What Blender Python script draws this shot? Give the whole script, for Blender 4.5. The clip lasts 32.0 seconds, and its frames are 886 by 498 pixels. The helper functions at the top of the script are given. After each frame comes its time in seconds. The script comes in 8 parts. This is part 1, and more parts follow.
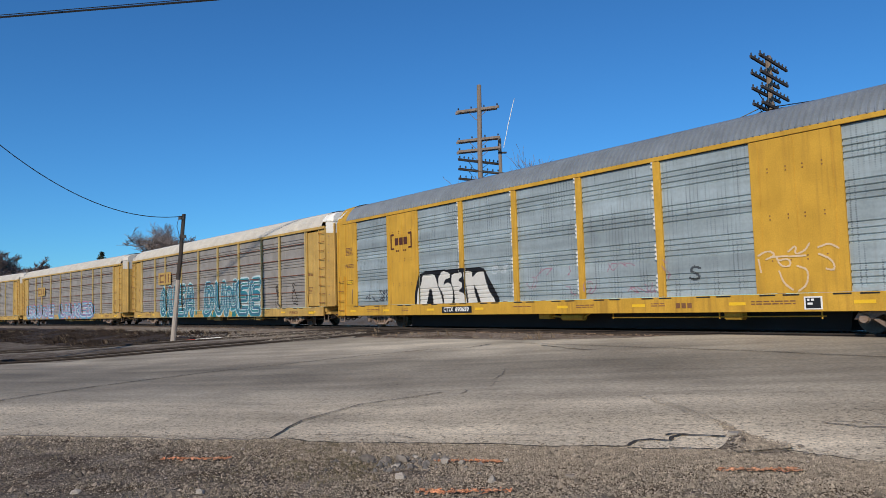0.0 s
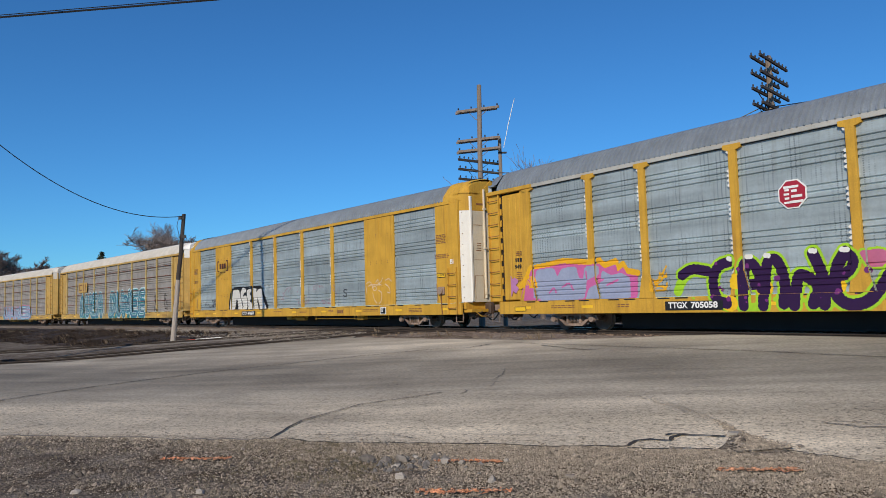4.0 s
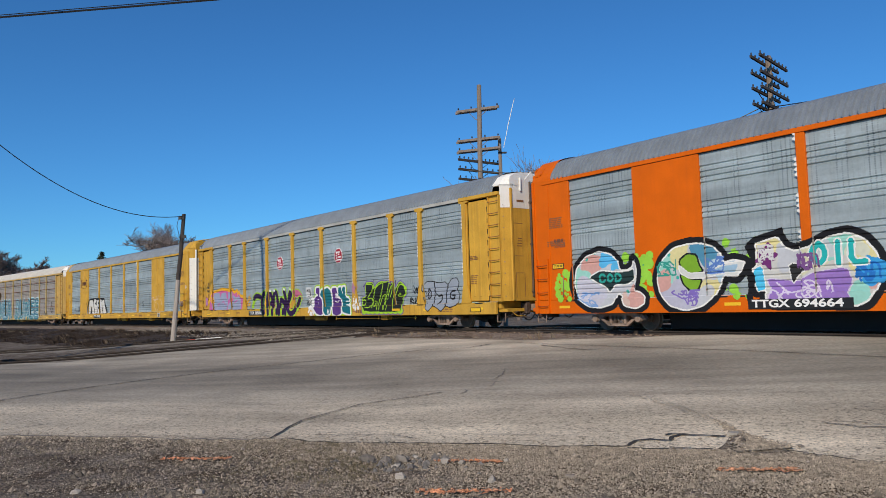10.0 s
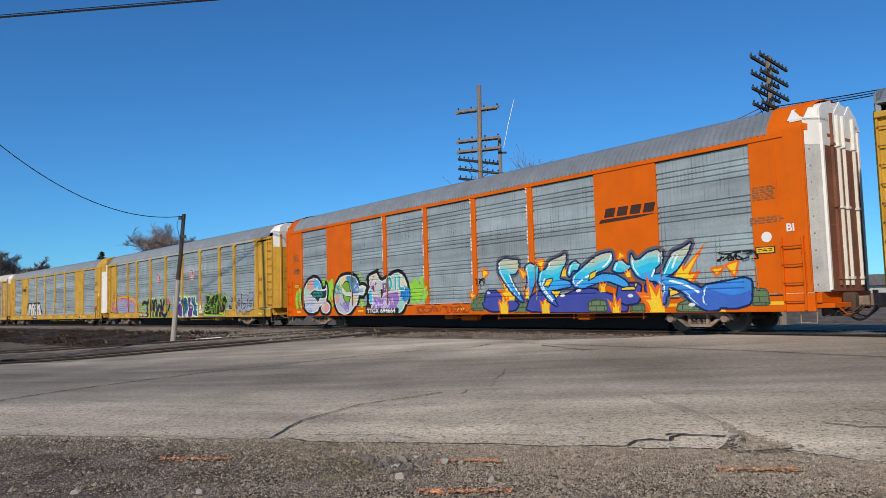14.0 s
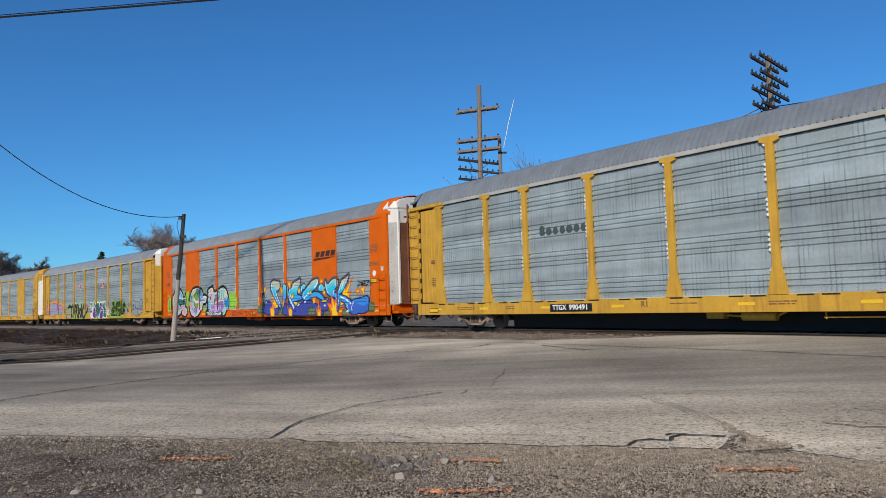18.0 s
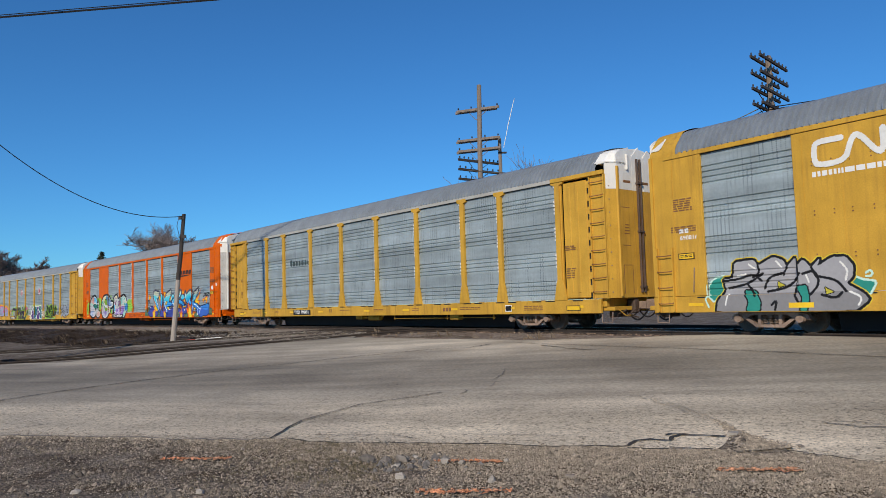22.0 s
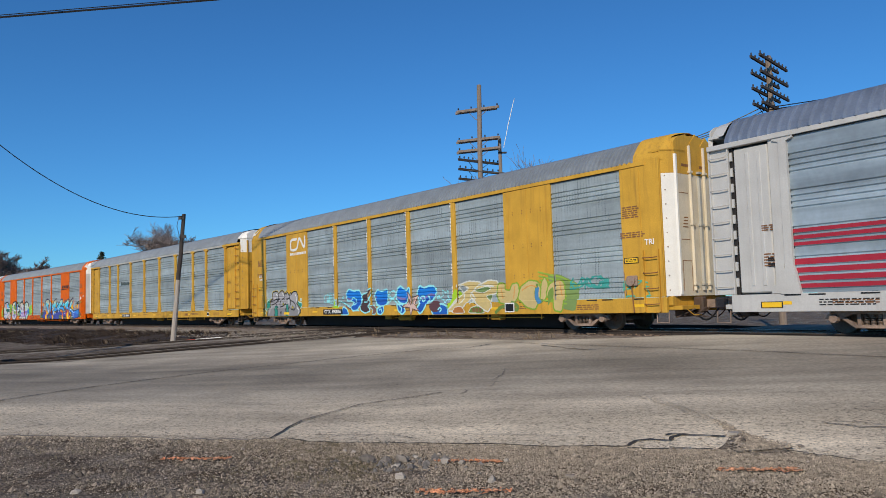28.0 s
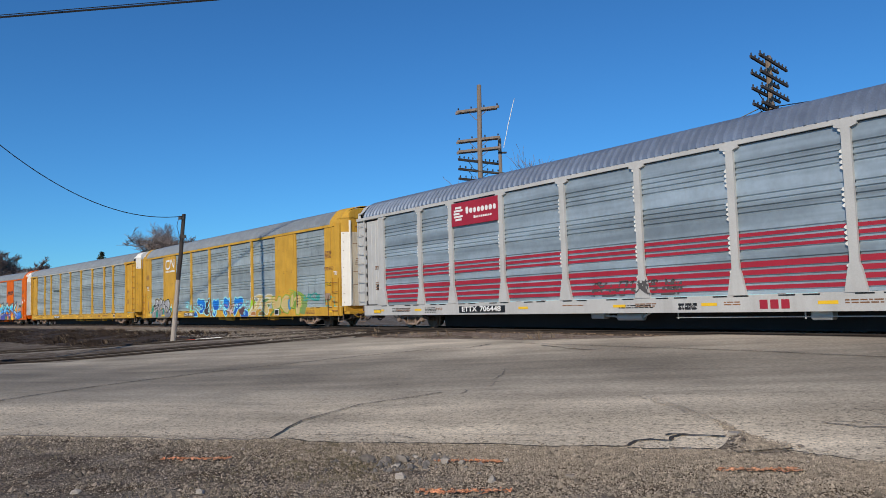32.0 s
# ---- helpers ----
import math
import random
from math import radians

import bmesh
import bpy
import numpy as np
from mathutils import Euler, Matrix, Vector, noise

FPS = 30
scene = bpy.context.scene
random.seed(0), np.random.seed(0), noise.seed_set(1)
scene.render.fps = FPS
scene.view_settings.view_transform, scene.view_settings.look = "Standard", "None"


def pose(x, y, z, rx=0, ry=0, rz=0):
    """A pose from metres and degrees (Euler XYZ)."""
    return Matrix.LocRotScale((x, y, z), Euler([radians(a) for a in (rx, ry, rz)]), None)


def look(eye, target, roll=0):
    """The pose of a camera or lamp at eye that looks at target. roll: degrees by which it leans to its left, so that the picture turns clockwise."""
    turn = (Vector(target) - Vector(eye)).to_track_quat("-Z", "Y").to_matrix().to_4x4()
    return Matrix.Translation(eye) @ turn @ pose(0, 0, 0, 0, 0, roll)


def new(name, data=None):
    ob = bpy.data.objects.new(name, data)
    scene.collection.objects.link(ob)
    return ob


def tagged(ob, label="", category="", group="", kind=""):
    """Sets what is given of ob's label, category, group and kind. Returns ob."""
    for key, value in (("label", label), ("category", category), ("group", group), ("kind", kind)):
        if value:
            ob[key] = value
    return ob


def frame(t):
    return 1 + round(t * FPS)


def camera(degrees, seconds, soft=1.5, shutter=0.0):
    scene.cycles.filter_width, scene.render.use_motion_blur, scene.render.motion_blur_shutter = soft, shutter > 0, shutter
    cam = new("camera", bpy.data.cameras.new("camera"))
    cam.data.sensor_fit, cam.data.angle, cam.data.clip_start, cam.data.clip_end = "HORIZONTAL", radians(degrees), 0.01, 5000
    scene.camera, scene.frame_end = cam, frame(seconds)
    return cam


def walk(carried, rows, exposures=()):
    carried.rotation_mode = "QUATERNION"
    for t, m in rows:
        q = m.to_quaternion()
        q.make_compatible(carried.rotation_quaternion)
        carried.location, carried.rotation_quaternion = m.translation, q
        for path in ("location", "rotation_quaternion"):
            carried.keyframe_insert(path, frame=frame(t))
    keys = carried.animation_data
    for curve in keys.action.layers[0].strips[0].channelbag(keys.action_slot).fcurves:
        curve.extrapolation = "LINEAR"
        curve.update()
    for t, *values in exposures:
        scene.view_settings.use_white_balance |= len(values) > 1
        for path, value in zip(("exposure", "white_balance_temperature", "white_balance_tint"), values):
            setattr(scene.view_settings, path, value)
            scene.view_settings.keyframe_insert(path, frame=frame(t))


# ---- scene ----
# The plan: x to the right, y ahead, z up. Eye 1.55 m over a gravel shoulder.
# The main line is an arc of radius R; TH is its angle, D the way to the near side of the cars.
EYE_Z, TH, D, R, ZR = 1.55, radians(36.129), 16.842, 543.45, 0.592
cam = camera(62.255, 32.0, 0.85)
EYE = pose(0, 0, EYE_Z, 94.252, 0, 0) @ pose(0, 0, 0, 0, 0, -1.644)
walk(cam, [(0.0, EYE), (32.0, EYE)])

U = Vector((-math.sin(TH), math.cos(TH)))      # the train's way
N = Vector((math.cos(TH), math.sin(TH)))       # across the line, away from the eye


def on_track(a, lat, z=0.0):
    """A point a metres along the line and lat metres behind the near side of the cars."""
    p = U * ((R + lat) * math.sin(a / R)) + N * (D - R + (R + lat) * math.cos(a / R))
    return Vector((p.x, p.y, z))


def track_coords(x, y):
    q = Vector((x, y))
    a1, b1 = q.dot(U), q.dot(N) - (D - R)
    return R * math.atan2(a1, b1), math.hypot(a1, b1) - R


def smooth(a, b, v):
    v = min(1.0, max(0.0, (v - a) / (b - a)))
    return v * v * (3 - 2 * v)


def ground_z(x, y):
    """The shoulder lies at 0; the road climbs to the rails."""
    a, lat = track_coords(x, y)
    z = (ZR - 0.03) * (1 - min(1.0, max(0.0, (-1 - lat) / 11.0)))
    if lat > 5:
        z -= 0.5 * smooth(5, 14, lat)
    return z


# ---- light ----
SUN_EL = radians(31)
world = bpy.data.worlds.new("world")
scene.world = world
world.use_nodes = True
wn = world.node_tree.nodes
sky = wn.new("ShaderNodeTexSky")
sky.sky_type, sky.sun_disc = "NISHITA", False
sky.sun_elevation, sky.sun_rotation = SUN_EL, radians(200)
sky.air_density, sky.dust_density, sky.ozone_density, sky.altitude = 1.0, 0.0, 2.6, 300
wn["Background"].inputs["Strength"].default_value = 0.074
clear = wn.new("ShaderNodeMix")
clear.data_type, clear.blend_type = "RGBA", "MULTIPLY"
clear.inputs[0].default_value = 1.0
clear.inputs[7].default_value = (0.39, 0.97, 1.5, 1)
world.node_tree.links.new(sky.outputs["Color"], clear.inputs[6])
world.node_tree.links.new(clear.outputs[2], wn["Background"].inputs["Color"])
sun_data = bpy.data.lights.new("sun", "SUN")
sun_data.energy, sun_data.angle, sun_data.color = 3.6, radians(0.53), (1.0, 0.87, 0.69)
sun = new("sun", sun_data)
sun.matrix_world = look((0, 0, 60), Vector((0, 0, 60)) + Vector((0.349 * math.cos(SUN_EL), 0.937 * math.cos(SUN_EL), -math.sin(SUN_EL))))
scene.view_settings.exposure = 0.0


# ---- materials ----
def mat(name, col, rough=0.6, metal=0.0, var=0.18, scale=1.5, fine=30.0, bump=0.0, streak=0.0, dirt=(0.06, 0.05, 0.04),
        stretch=(1, 1, 1), spec=0.5, holes=False, bands=0.0, rand=0.0, island=0.0):
    m = bpy.data.materials.new(name)
    m.use_nodes = True
    nt = m.node_tree
    nd, ln = nt.nodes, nt.links
    b = nd["Principled BSDF"]
    b.inputs["Roughness"].default_value, b.inputs["Metallic"].default_value = rough, metal
    b.inputs["Specular IOR Level"].default_value = spec
    tc = nd.new("ShaderNodeTexCoord")
    mp = nd.new("ShaderNodeMapping")
    mp.inputs["Scale"].default_value = stretch
    ln.new(tc.outputs["Object"], mp.inputs["Vector"])

    def noise_tex(s, detail, vec):
        t = nd.new("ShaderNodeTexNoise")
        t.inputs["Scale"].default_value, t.inputs["Detail"].default_value = s, detail
        ln.new(vec, t.inputs["Vector"])
        return t.outputs["Fac"]

    def rng(v, a, c, lo, hi):
        r = nd.new("ShaderNodeMapRange")
        for key, val in zip(("From Min", "From Max", "To Min", "To Max"), (a, c, lo, hi)):
            r.inputs[key].default_value = val
        ln.new(v, r.inputs["Value"])
        return r.outputs["Result"]

    def mul(x, y):
        k = nd.new("ShaderNodeMath")
        k.operation = "MULTIPLY"
        ln.new(x, k.inputs[0])
        ln.new(y, k.inputs[1])
        return k.outputs[0]

    def mix(fac, x, y, blend="MIX"):
        k = nd.new("ShaderNodeMix")
        k.data_type, k.blend_type = "RGBA", blend
        if isinstance(fac, float):
            k.inputs[0].default_value = fac
        else:
            ln.new(fac, k.inputs[0])
        for sock, v in ((k.inputs[6], x), (k.inputs[7], y)):
            if isinstance(v, tuple):
                sock.default_value = (*v, 1)
            else:
                ln.new(v, sock)
        return k.outputs[2]

    n1 = noise_tex(scale, 4, mp.outputs[0])
    n2 = noise_tex(fine, 3, mp.outputs[0])
    f = mul(rng(n1, 0.3, 0.7, 1 - var, 1 + var), rng(n2, 0.3, 0.7, 1 - var * 0.6, 1 + var * 0.6))
    if rand:
        oi = nd.new("ShaderNodeObjectInfo")
        f = mul(f, rng(oi.outputs["Random"], 0, 1, 1 - rand, 1 + rand))
    if island:
        gi = nd.new("ShaderNodeNewGeometry")
        f = mul(f, rng(gi.outputs["Random Per Island"], 0, 1, 1 - island, 1 + island))
    hs = nd.new("ShaderNodeHueSaturation")
    hs.inputs["Color"].default_value = (*col, 1)
    ln.new(f, hs.inputs["Value"])
    out = hs.outputs["Color"]
    if streak:
        ms = nd.new("ShaderNodeMapping")
        ms.inputs["Scale"].default_value = (5, 5, 0.35)
        ln.new(tc.outputs["Object"], ms.inputs["Vector"])
        n3 = noise_tex(1.6, 5, ms.outputs[0])
        n4 = noise_tex(0.5, 3, tc.outputs["Object"])
        out = mix(mul(rng(n3, 0.5, 0.75, 0, streak), rng(n4, 0.35, 0.65, 0.25, 1)), out, dirt)
    if bands:
        hb = nd.new("ShaderNodeMapping")
        hb.inputs["Scale"].default_value = (0.12, 0.1, 2.4)
        ln.new(tc.outputs["Object"], hb.inputs["Vector"])
        out = mix(1.0, out, rng(noise_tex(1.0, 3, hb.outputs[0]), 0.35, 0.65, 1 - bands, 1 + bands), "MULTIPLY")
    if holes:
        sx = nd.new("ShaderNodeSeparateXYZ")
        ln.new(tc.outputs["Object"], sx.inputs[0])

        def grid(sock, size, width):
            d = nd.new("ShaderNodeMath")
            d.operation = "MULTIPLY"
            d.inputs[1].default_value = 1 / size
            ln.new(sock, d.inputs[0])
            fr = nd.new("ShaderNodeMath")
            fr.operation = "FRACT"
            ln.new(d.outputs[0], fr.inputs[0])
            lt = nd.new("ShaderNodeMath")
            lt.operation = "LESS_THAN"
            lt.inputs[1].default_value = width
            ln.new(fr.outputs[0], lt.inputs[0])
            return lt.outputs[0]
        g = mul(grid(sx.outputs[0], 0.115, 0.3), grid(sx.outputs[2], 0.052, 0.6))
        cols = noise_tex(1.0, 2, mp.outputs[0])
        band = nd.new("ShaderNodeMapping")
        band.inputs["Scale"].default_value = (2.6, 0.01, 0.5)
        ln.new(tc.outputs["Object"], band.inputs["Vector"])
        nb = noise_tex(1.2, 1, band.outputs[0])
        out = mix(mul(g, mul(rng(nb, 0.46, 0.56, 0.0, 0.75), rng(cols, 0.38, 0.6, 0.15, 1))), out, (0.09, 0.11, 0.125))
    ln.new(out, b.inputs["Base Color"])
    if bump:
        bp = nd.new("ShaderNodeBump")
        bp.inputs["Strength"].default_value, bp.inputs["Distance"].default_value = 1.0, bump
        ln.new(n2, bp.inputs["Height"])
        ln.new(bp.outputs[0], b.inputs["Normal"])
    return m


M = {}
M["yellow"] = mat("yellow_paint", (0.58, 0.335, 0.048), 0.55, var=0.12, spec=0.15, streak=0.6, dirt=(0.24, 0.12, 0.04))
M["pale_trim"] = mat("dull_grey_trim", (0.42, 0.42, 0.39), 0.6, var=0.12, streak=0.3, dirt=(0.3, 0.22, 0.12))
M["worn_trim"] = mat("scuffed_pale_grey_trim", (0.45, 0.45, 0.43), 0.6, var=0.2, streak=0.6, dirt=(0.75, 0.74, 0.7))
M["yellow_old"] = mat("faded_yellow_paint", (0.5, 0.32, 0.085), 0.6, var=0.14, streak=0.6, dirt=(0.2, 0.1, 0.05))
M["orange"] = mat("orange_paint", (0.68, 0.125, 0.001), 0.55, var=0.08, streak=0.2, dirt=(0.35, 0.07, 0.02), spec=0.2)
M["grey_paint"] = mat("light_grey_paint", (0.5, 0.5, 0.485), 0.5, var=0.08, streak=0.25, dirt=(0.3, 0.28, 0.25))
M["galv"] = mat("galvanized_sheet", (0.4, 0.465, 0.48), 0.62, 0.45, spec=0.15, var=0.1, fine=14, streak=0.35, dirt=(0.25, 0.24, 0.22), holes=True, bands=0.2)
M["galv_new"] = mat("bright_galvanized_sheet", (0.32, 0.385, 0.43), 0.42, 0.3, var=0.1, fine=8, streak=0.2, dirt=(0.3, 0.3, 0.3), bands=0.3)
M["galv_rust"] = mat("weathered_sheet", (0.3, 0.28, 0.26), 0.7, 0.1, var=0.16, streak=0.6, dirt=(0.2, 0.15, 0.11))
M["roof"] = mat("grey_roof_sheet", (0.285, 0.32, 0.35), 0.55, 0.5, var=0.12, streak=0.3, dirt=(0.2, 0.19, 0.18))
M["roof_new"] = mat("blue_grey_roof_sheet", (0.24, 0.29, 0.37), 0.5, 0.6, var=0.15, streak=0.2, dirt=(0.3, 0.3, 0.3))
M["roof_white"] = mat("white_roof_paint", (0.6, 0.57, 0.51), 0.6, var=0.1, streak=0.3, dirt=(0.4, 0.33, 0.25))
M["white"] = mat("white_paint", (0.8, 0.79, 0.74), 0.5, var=0.07, streak=0.25, dirt=(0.4, 0.33, 0.25))
M["cream"] = mat("cream_paint", (0.66, 0.6, 0.48), 0.55, var=0.1, streak=0.35, dirt=(0.35, 0.25, 0.16))
# rung colours darker than the body: their shadow line is painted in
M["rung"] = mat("brown_rung_shade_and_seams", (0.24, 0.11, 0.04), 0.7, var=0.25)
M["rung_orange"] = mat("shaded_orange_rungs", (0.34, 0.06, 0.004), 0.7, var=0.2)
M["rod"] = mat("dark_brown_rods", (0.09, 0.06, 0.045), 0.6, var=0.3)
M["rust"] = mat("rusty_brown", (0.19, 0.075, 0.045), 0.8, var=0.25, streak=0.4)
# near black: holds the shade under the cars and in the end slots
M["dark"] = mat("shade_black_underframe_and_slots", (0.014, 0.012, 0.012), 0.75, var=0.3)
M["truck"] = mat("dusty_steel", (0.27, 0.195, 0.15), 0.75, var=0.35, fine=18, bump=0.01)
M["wheel"] = mat("worn_wheel_steel", (0.2, 0.15, 0.115), 0.6, 0.3, var=0.3)
M["rail"] = mat("rail_steel", (0.04, 0.03, 0.024), 0.85, 0.0, var=0.25)
M["rail_top"] = mat("polished_rail_head", (0.5, 0.48, 0.46), 0.3, 0.9, var=0.1)
M["black"] = mat("black_paint", (0.012, 0.012, 0.013), 0.5, var=0.2)
M["letter"] = mat("white_lettering", (0.8, 0.8, 0.78), 0.5, var=0.05)
M["sticker"] = mat("reflective_yellow", (0.85, 0.52, 0.02), 0.4, var=0.06)
M["red"] = mat("red_paint", (0.36, 0.016, 0.036), 0.5, var=0.1, streak=0.2, dirt=(0.25, 0.05, 0.05))
M["mark_brown"] = mat("dark_brown_paint", (0.05, 0.02, 0.012), 0.55, var=0.15)
M["brown_bar"] = mat("faded_brown_lettering", (0.22, 0.1, 0.04), 0.6, var=0.2)
M["gate_red"] = mat("faded_red_paint", (0.5, 0.07, 0.03), 0.6, var=0.15)
M["wood"] = mat("weathered_grey_wood", (0.235, 0.19, 0.155), 0.85, var=0.25, fine=18, stretch=(6, 6, 0.4), bump=0.01)
M["wood_pale"] = mat("bleached_pole_wood", (0.37, 0.325, 0.28), 0.85, var=0.2, fine=18, stretch=(6, 6, 0.4), bump=0.01)
M["post_old"] = mat("pale_chalky_yellow", (0.5, 0.38, 0.16), 0.7, var=0.15, streak=0.5, dirt=(0.2, 0.12, 0.07))
M["wood_dark"] = mat("dark_creosoted_wood", (0.05, 0.04, 0.034), 0.85, var=0.3, fine=18, stretch=(6, 6, 0.4), bump=0.01)
M["tie"] = mat("old_tie_wood", (0.09, 0.065, 0.05), 0.9, var=0.3, fine=12, bump=0.01, rand=0.3)
M["wire"] = mat("black_wire", (0.015, 0.015, 0.016), 0.5, var=0.1)
M["glass_ins"] = mat("dark_insulator", (0.02, 0.02, 0.022), 0.6, var=0.1)
M["bark"] = mat("grey_brown_bark", (0.15, 0.12, 0.105), 0.9, var=0.3, fine=6)
M["twig"] = mat("bare_twigs", (0.23, 0.185, 0.165), 0.9, var=0.2, fine=2)
M["needles"] = mat("dark_needles", (0.025, 0.04, 0.02), 0.8, var=0.3)


# ---- mesh helpers ----
def box(bm, x0, x1, y0, y1, z0, z1, b=0.0):
    vs = [bm.verts.new((x, y, z)) for x in (x0, x1) for y in (y0, y1) for z in (z0, z1)]
    fs = [bm.faces.new([vs[i] for i in q]) for q in ((0, 1, 3, 2), (4, 6, 7, 5), (0, 4, 5, 1), (2, 3, 7, 6), (0, 2, 6, 4), (1, 5, 7, 3))]
    if b:
        es = {e for f in fs for e in f.edges}
        bmesh.ops.bevel(bm, geom=list(es), offset=b, segments=1, affect="EDGES")
    return fs


def tube(bm, p, q, r0, r1=None, n=8, cap=True):
    p, q = Vector(p), Vector(q)
    r1 = r0 if r1 is None else r1
    d = (q - p).normalized()
    s = d.orthogonal().normalized()
    t = d.cross(s)
    rings = []
    for c, r in ((p, r0), (q, r1)):
        rings.append([bm.verts.new(c + (s * math.cos(k * math.tau / n) + t * math.sin(k * math.tau / n)) * r) for k in range(n)])
    for k in range(n):
        bm.faces.new((rings[0][k], rings[0][(k + 1) % n], rings[1][(k + 1) % n], rings[1][k]))
    if cap:
        bm.faces.new(rings[0][::-1])
        bm.faces.new(rings[1])


def sweep(bm, pts, radii, n=6):
    """One connected round rod along pts."""
    pts = [Vector(p) for p in pts]
    rings = []
    for i, p in enumerate(pts):
        d = (pts[min(i + 1, len(pts) - 1)] - pts[max(i - 1, 0)]).normalized()
        s = d.cross(Vector((0.3, 0.9, 0.2))).normalized()
        t = d.cross(s)
        r = radii if isinstance(radii, float) else radii[i]
        rings.append([bm.verts.new(p + (s * math.cos(k * math.tau / n) + t * math.sin(k * math.tau / n)) * r) for k in range(n)])
    for a, b in zip(rings, rings[1:]):
        for k in range(n):
            bm.faces.new((a[k], a[(k + 1) % n], b[(k + 1) % n], b[k]))
    bm.faces.new(rings[0][::-1])
    bm.faces.new(rings[-1])


def prism(bm, pts, y0, y1):
    """An outline in (x, z), from y0 to y1."""
    a = [bm.verts.new((x, y0, z)) for x, z in pts]
    b = [bm.verts.new((x, y1, z)) for x, z in pts]
    n = len(pts)
    bm.faces.new(a)
    bm.faces.new(b[::-1])
    for k in range(n):
        bm.faces.new((a[k], b[k], b[(k + 1) % n], a[(k + 1) % n]))


def slab(bm, pts, z0, z1):
    """An outline in (x, y), from z0 to z1."""
    a = [bm.verts.new((x, y, z0)) for x, y in pts]
    b = [bm.verts.new((x, y, z1)) for x, y in pts]
    n = len(pts)
    bm.faces.new(a[::-1])
    bm.faces.new(b)
    for k in range(n):
        bm.faces.new((a[k], a[(k + 1) % n], b[(k + 1) % n], b[k]))


def mesh_of(name, bm, *mats):
    bmesh.ops.recalc_face_normals(bm, faces=bm.faces[:])
    me = bpy.data.meshes.new(name)
    bm.to_mesh(me)
    bm.free()
    for m in mats:
        me.materials.append(m)
    return me


def part(name, bm, material, parent, label=""):
    """One mesh object under a thing or a part."""
    mats = material if isinstance(material, (list, tuple)) else [material]
    ob = new(name, bm if isinstance(bm, bpy.types.Mesh) else mesh_of(name, bm, *mats))
    ob.parent = parent
    return tagged(ob, label)


def thing(name, label, category, group="", m=None, kind=""):
    ob = tagged(new(name), label, category, group, kind)
    ob.matrix_world = m or Matrix()
    return ob


def solid(name, bm, material, label, category, group="", kind=""):
    mats = material if isinstance(material, (list, tuple)) else [material]
    return tagged(new(name, mesh_of(name, bm, *mats)), label, category, group, kind)


def from_lists(name, verts, faces, *mats):
    me = bpy.data.meshes.new(name)
    me.from_pydata(verts, [], faces)
    for m in mats:
        me.materials.append(m)
    me.validate()
    return me


def sheet(name, rows, material):
    """A mesh from rows of points, all of one length."""
    w = len(rows[0])
    verts = [p for r in rows for p in r]
    faces = [(i * w + j, i * w + j + 1, (i + 1) * w + j + 1, (i + 1) * w + j) for i in range(len(rows) - 1) for j in range(w - 1)]
    return from_lists(name, verts, faces, material)


# ---- ground ----
def surface(name, cols, scales, bump, rough=0.9, stretch=(1, 1, 1), spots=0.0, turn=0.0):
    """A ground material: three colours mixed by noise of three sizes, with relief."""
    m = bpy.data.materials.new(name)
    m.use_nodes = True
    nd, ln = m.node_tree.nodes, m.node_tree.links
    b = nd["Principled BSDF"]
    b.inputs["Roughness"].default_value = rough
    b.inputs["Specular IOR Level"].default_value = 0.25
    tc = nd.new("ShaderNodeTexCoord")
    mp = nd.new("ShaderNodeMapping")
    mp.inputs["Rotation"].default_value = (0, 0, radians(turn))
    mp.inputs["Scale"].default_value = stretch
    ln.new(tc.outputs["Object"], mp.inputs["Vector"])
    heights = []
    for k, s in enumerate(scales):
        t = nd.new("ShaderNodeTexNoise")
        t.inputs["Scale"].default_value, t.inputs["Detail"].default_value = s, 5
        ln.new((mp if k == 0 else tc).outputs["Vector" if k == 0 else "Object"], t.inputs["Vector"])
        heights.append(t.outputs["Fac"])
    x = None
    for k, (fac, lo, hi) in enumerate(zip(heights[:2], (0.38, 0.4), (0.62, 0.66))):
        r = nd.new("ShaderNodeMapRange")
        r.inputs["From Min"].default_value, r.inputs["From Max"].default_value = lo, hi
        ln.new(fac, r.inputs["Value"])
        q = nd.new("ShaderNodeMix")
        q.data_type = "RGBA"
        ln.new(r.outputs[0], q.inputs[0])
        if x is None:
            q.inputs[6].default_value = (*cols[0], 1)
        else:
            ln.new(x, q.inputs[6])
        q.inputs[7].default_value = (*cols[k + 1], 1)
        x = q.outputs[2]
    r = nd.new("ShaderNodeMapRange")
    r.inputs["From Min"].default_value, r.inputs["From Max"].default_value = 0.3, 0.7
    r.inputs["To Min"].default_value, r.inputs["To Max"].default_value = 0.6 - spots, 1.4 + spots
    ln.new(heights[2], r.inputs["Value"])
    h = nd.new("ShaderNodeMix")
    h.data_type, h.blend_type = "RGBA", "MULTIPLY"
    h.inputs[0].default_value = 1.0
    ln.new(x, h.inputs[6])
    ln.new(r.outputs[0], h.inputs[7])
    ln.new(h.outputs[2], b.inputs["Base Color"])
    bp = nd.new("ShaderNodeBump")
    bp.inputs["Strength"].default_value, bp.inputs["Distance"].default_value = 1.0, bump
    ln.new(heights[2], bp.inputs["Height"])
    ln.new(bp.outputs[0], b.inputs["Normal"])
    return m


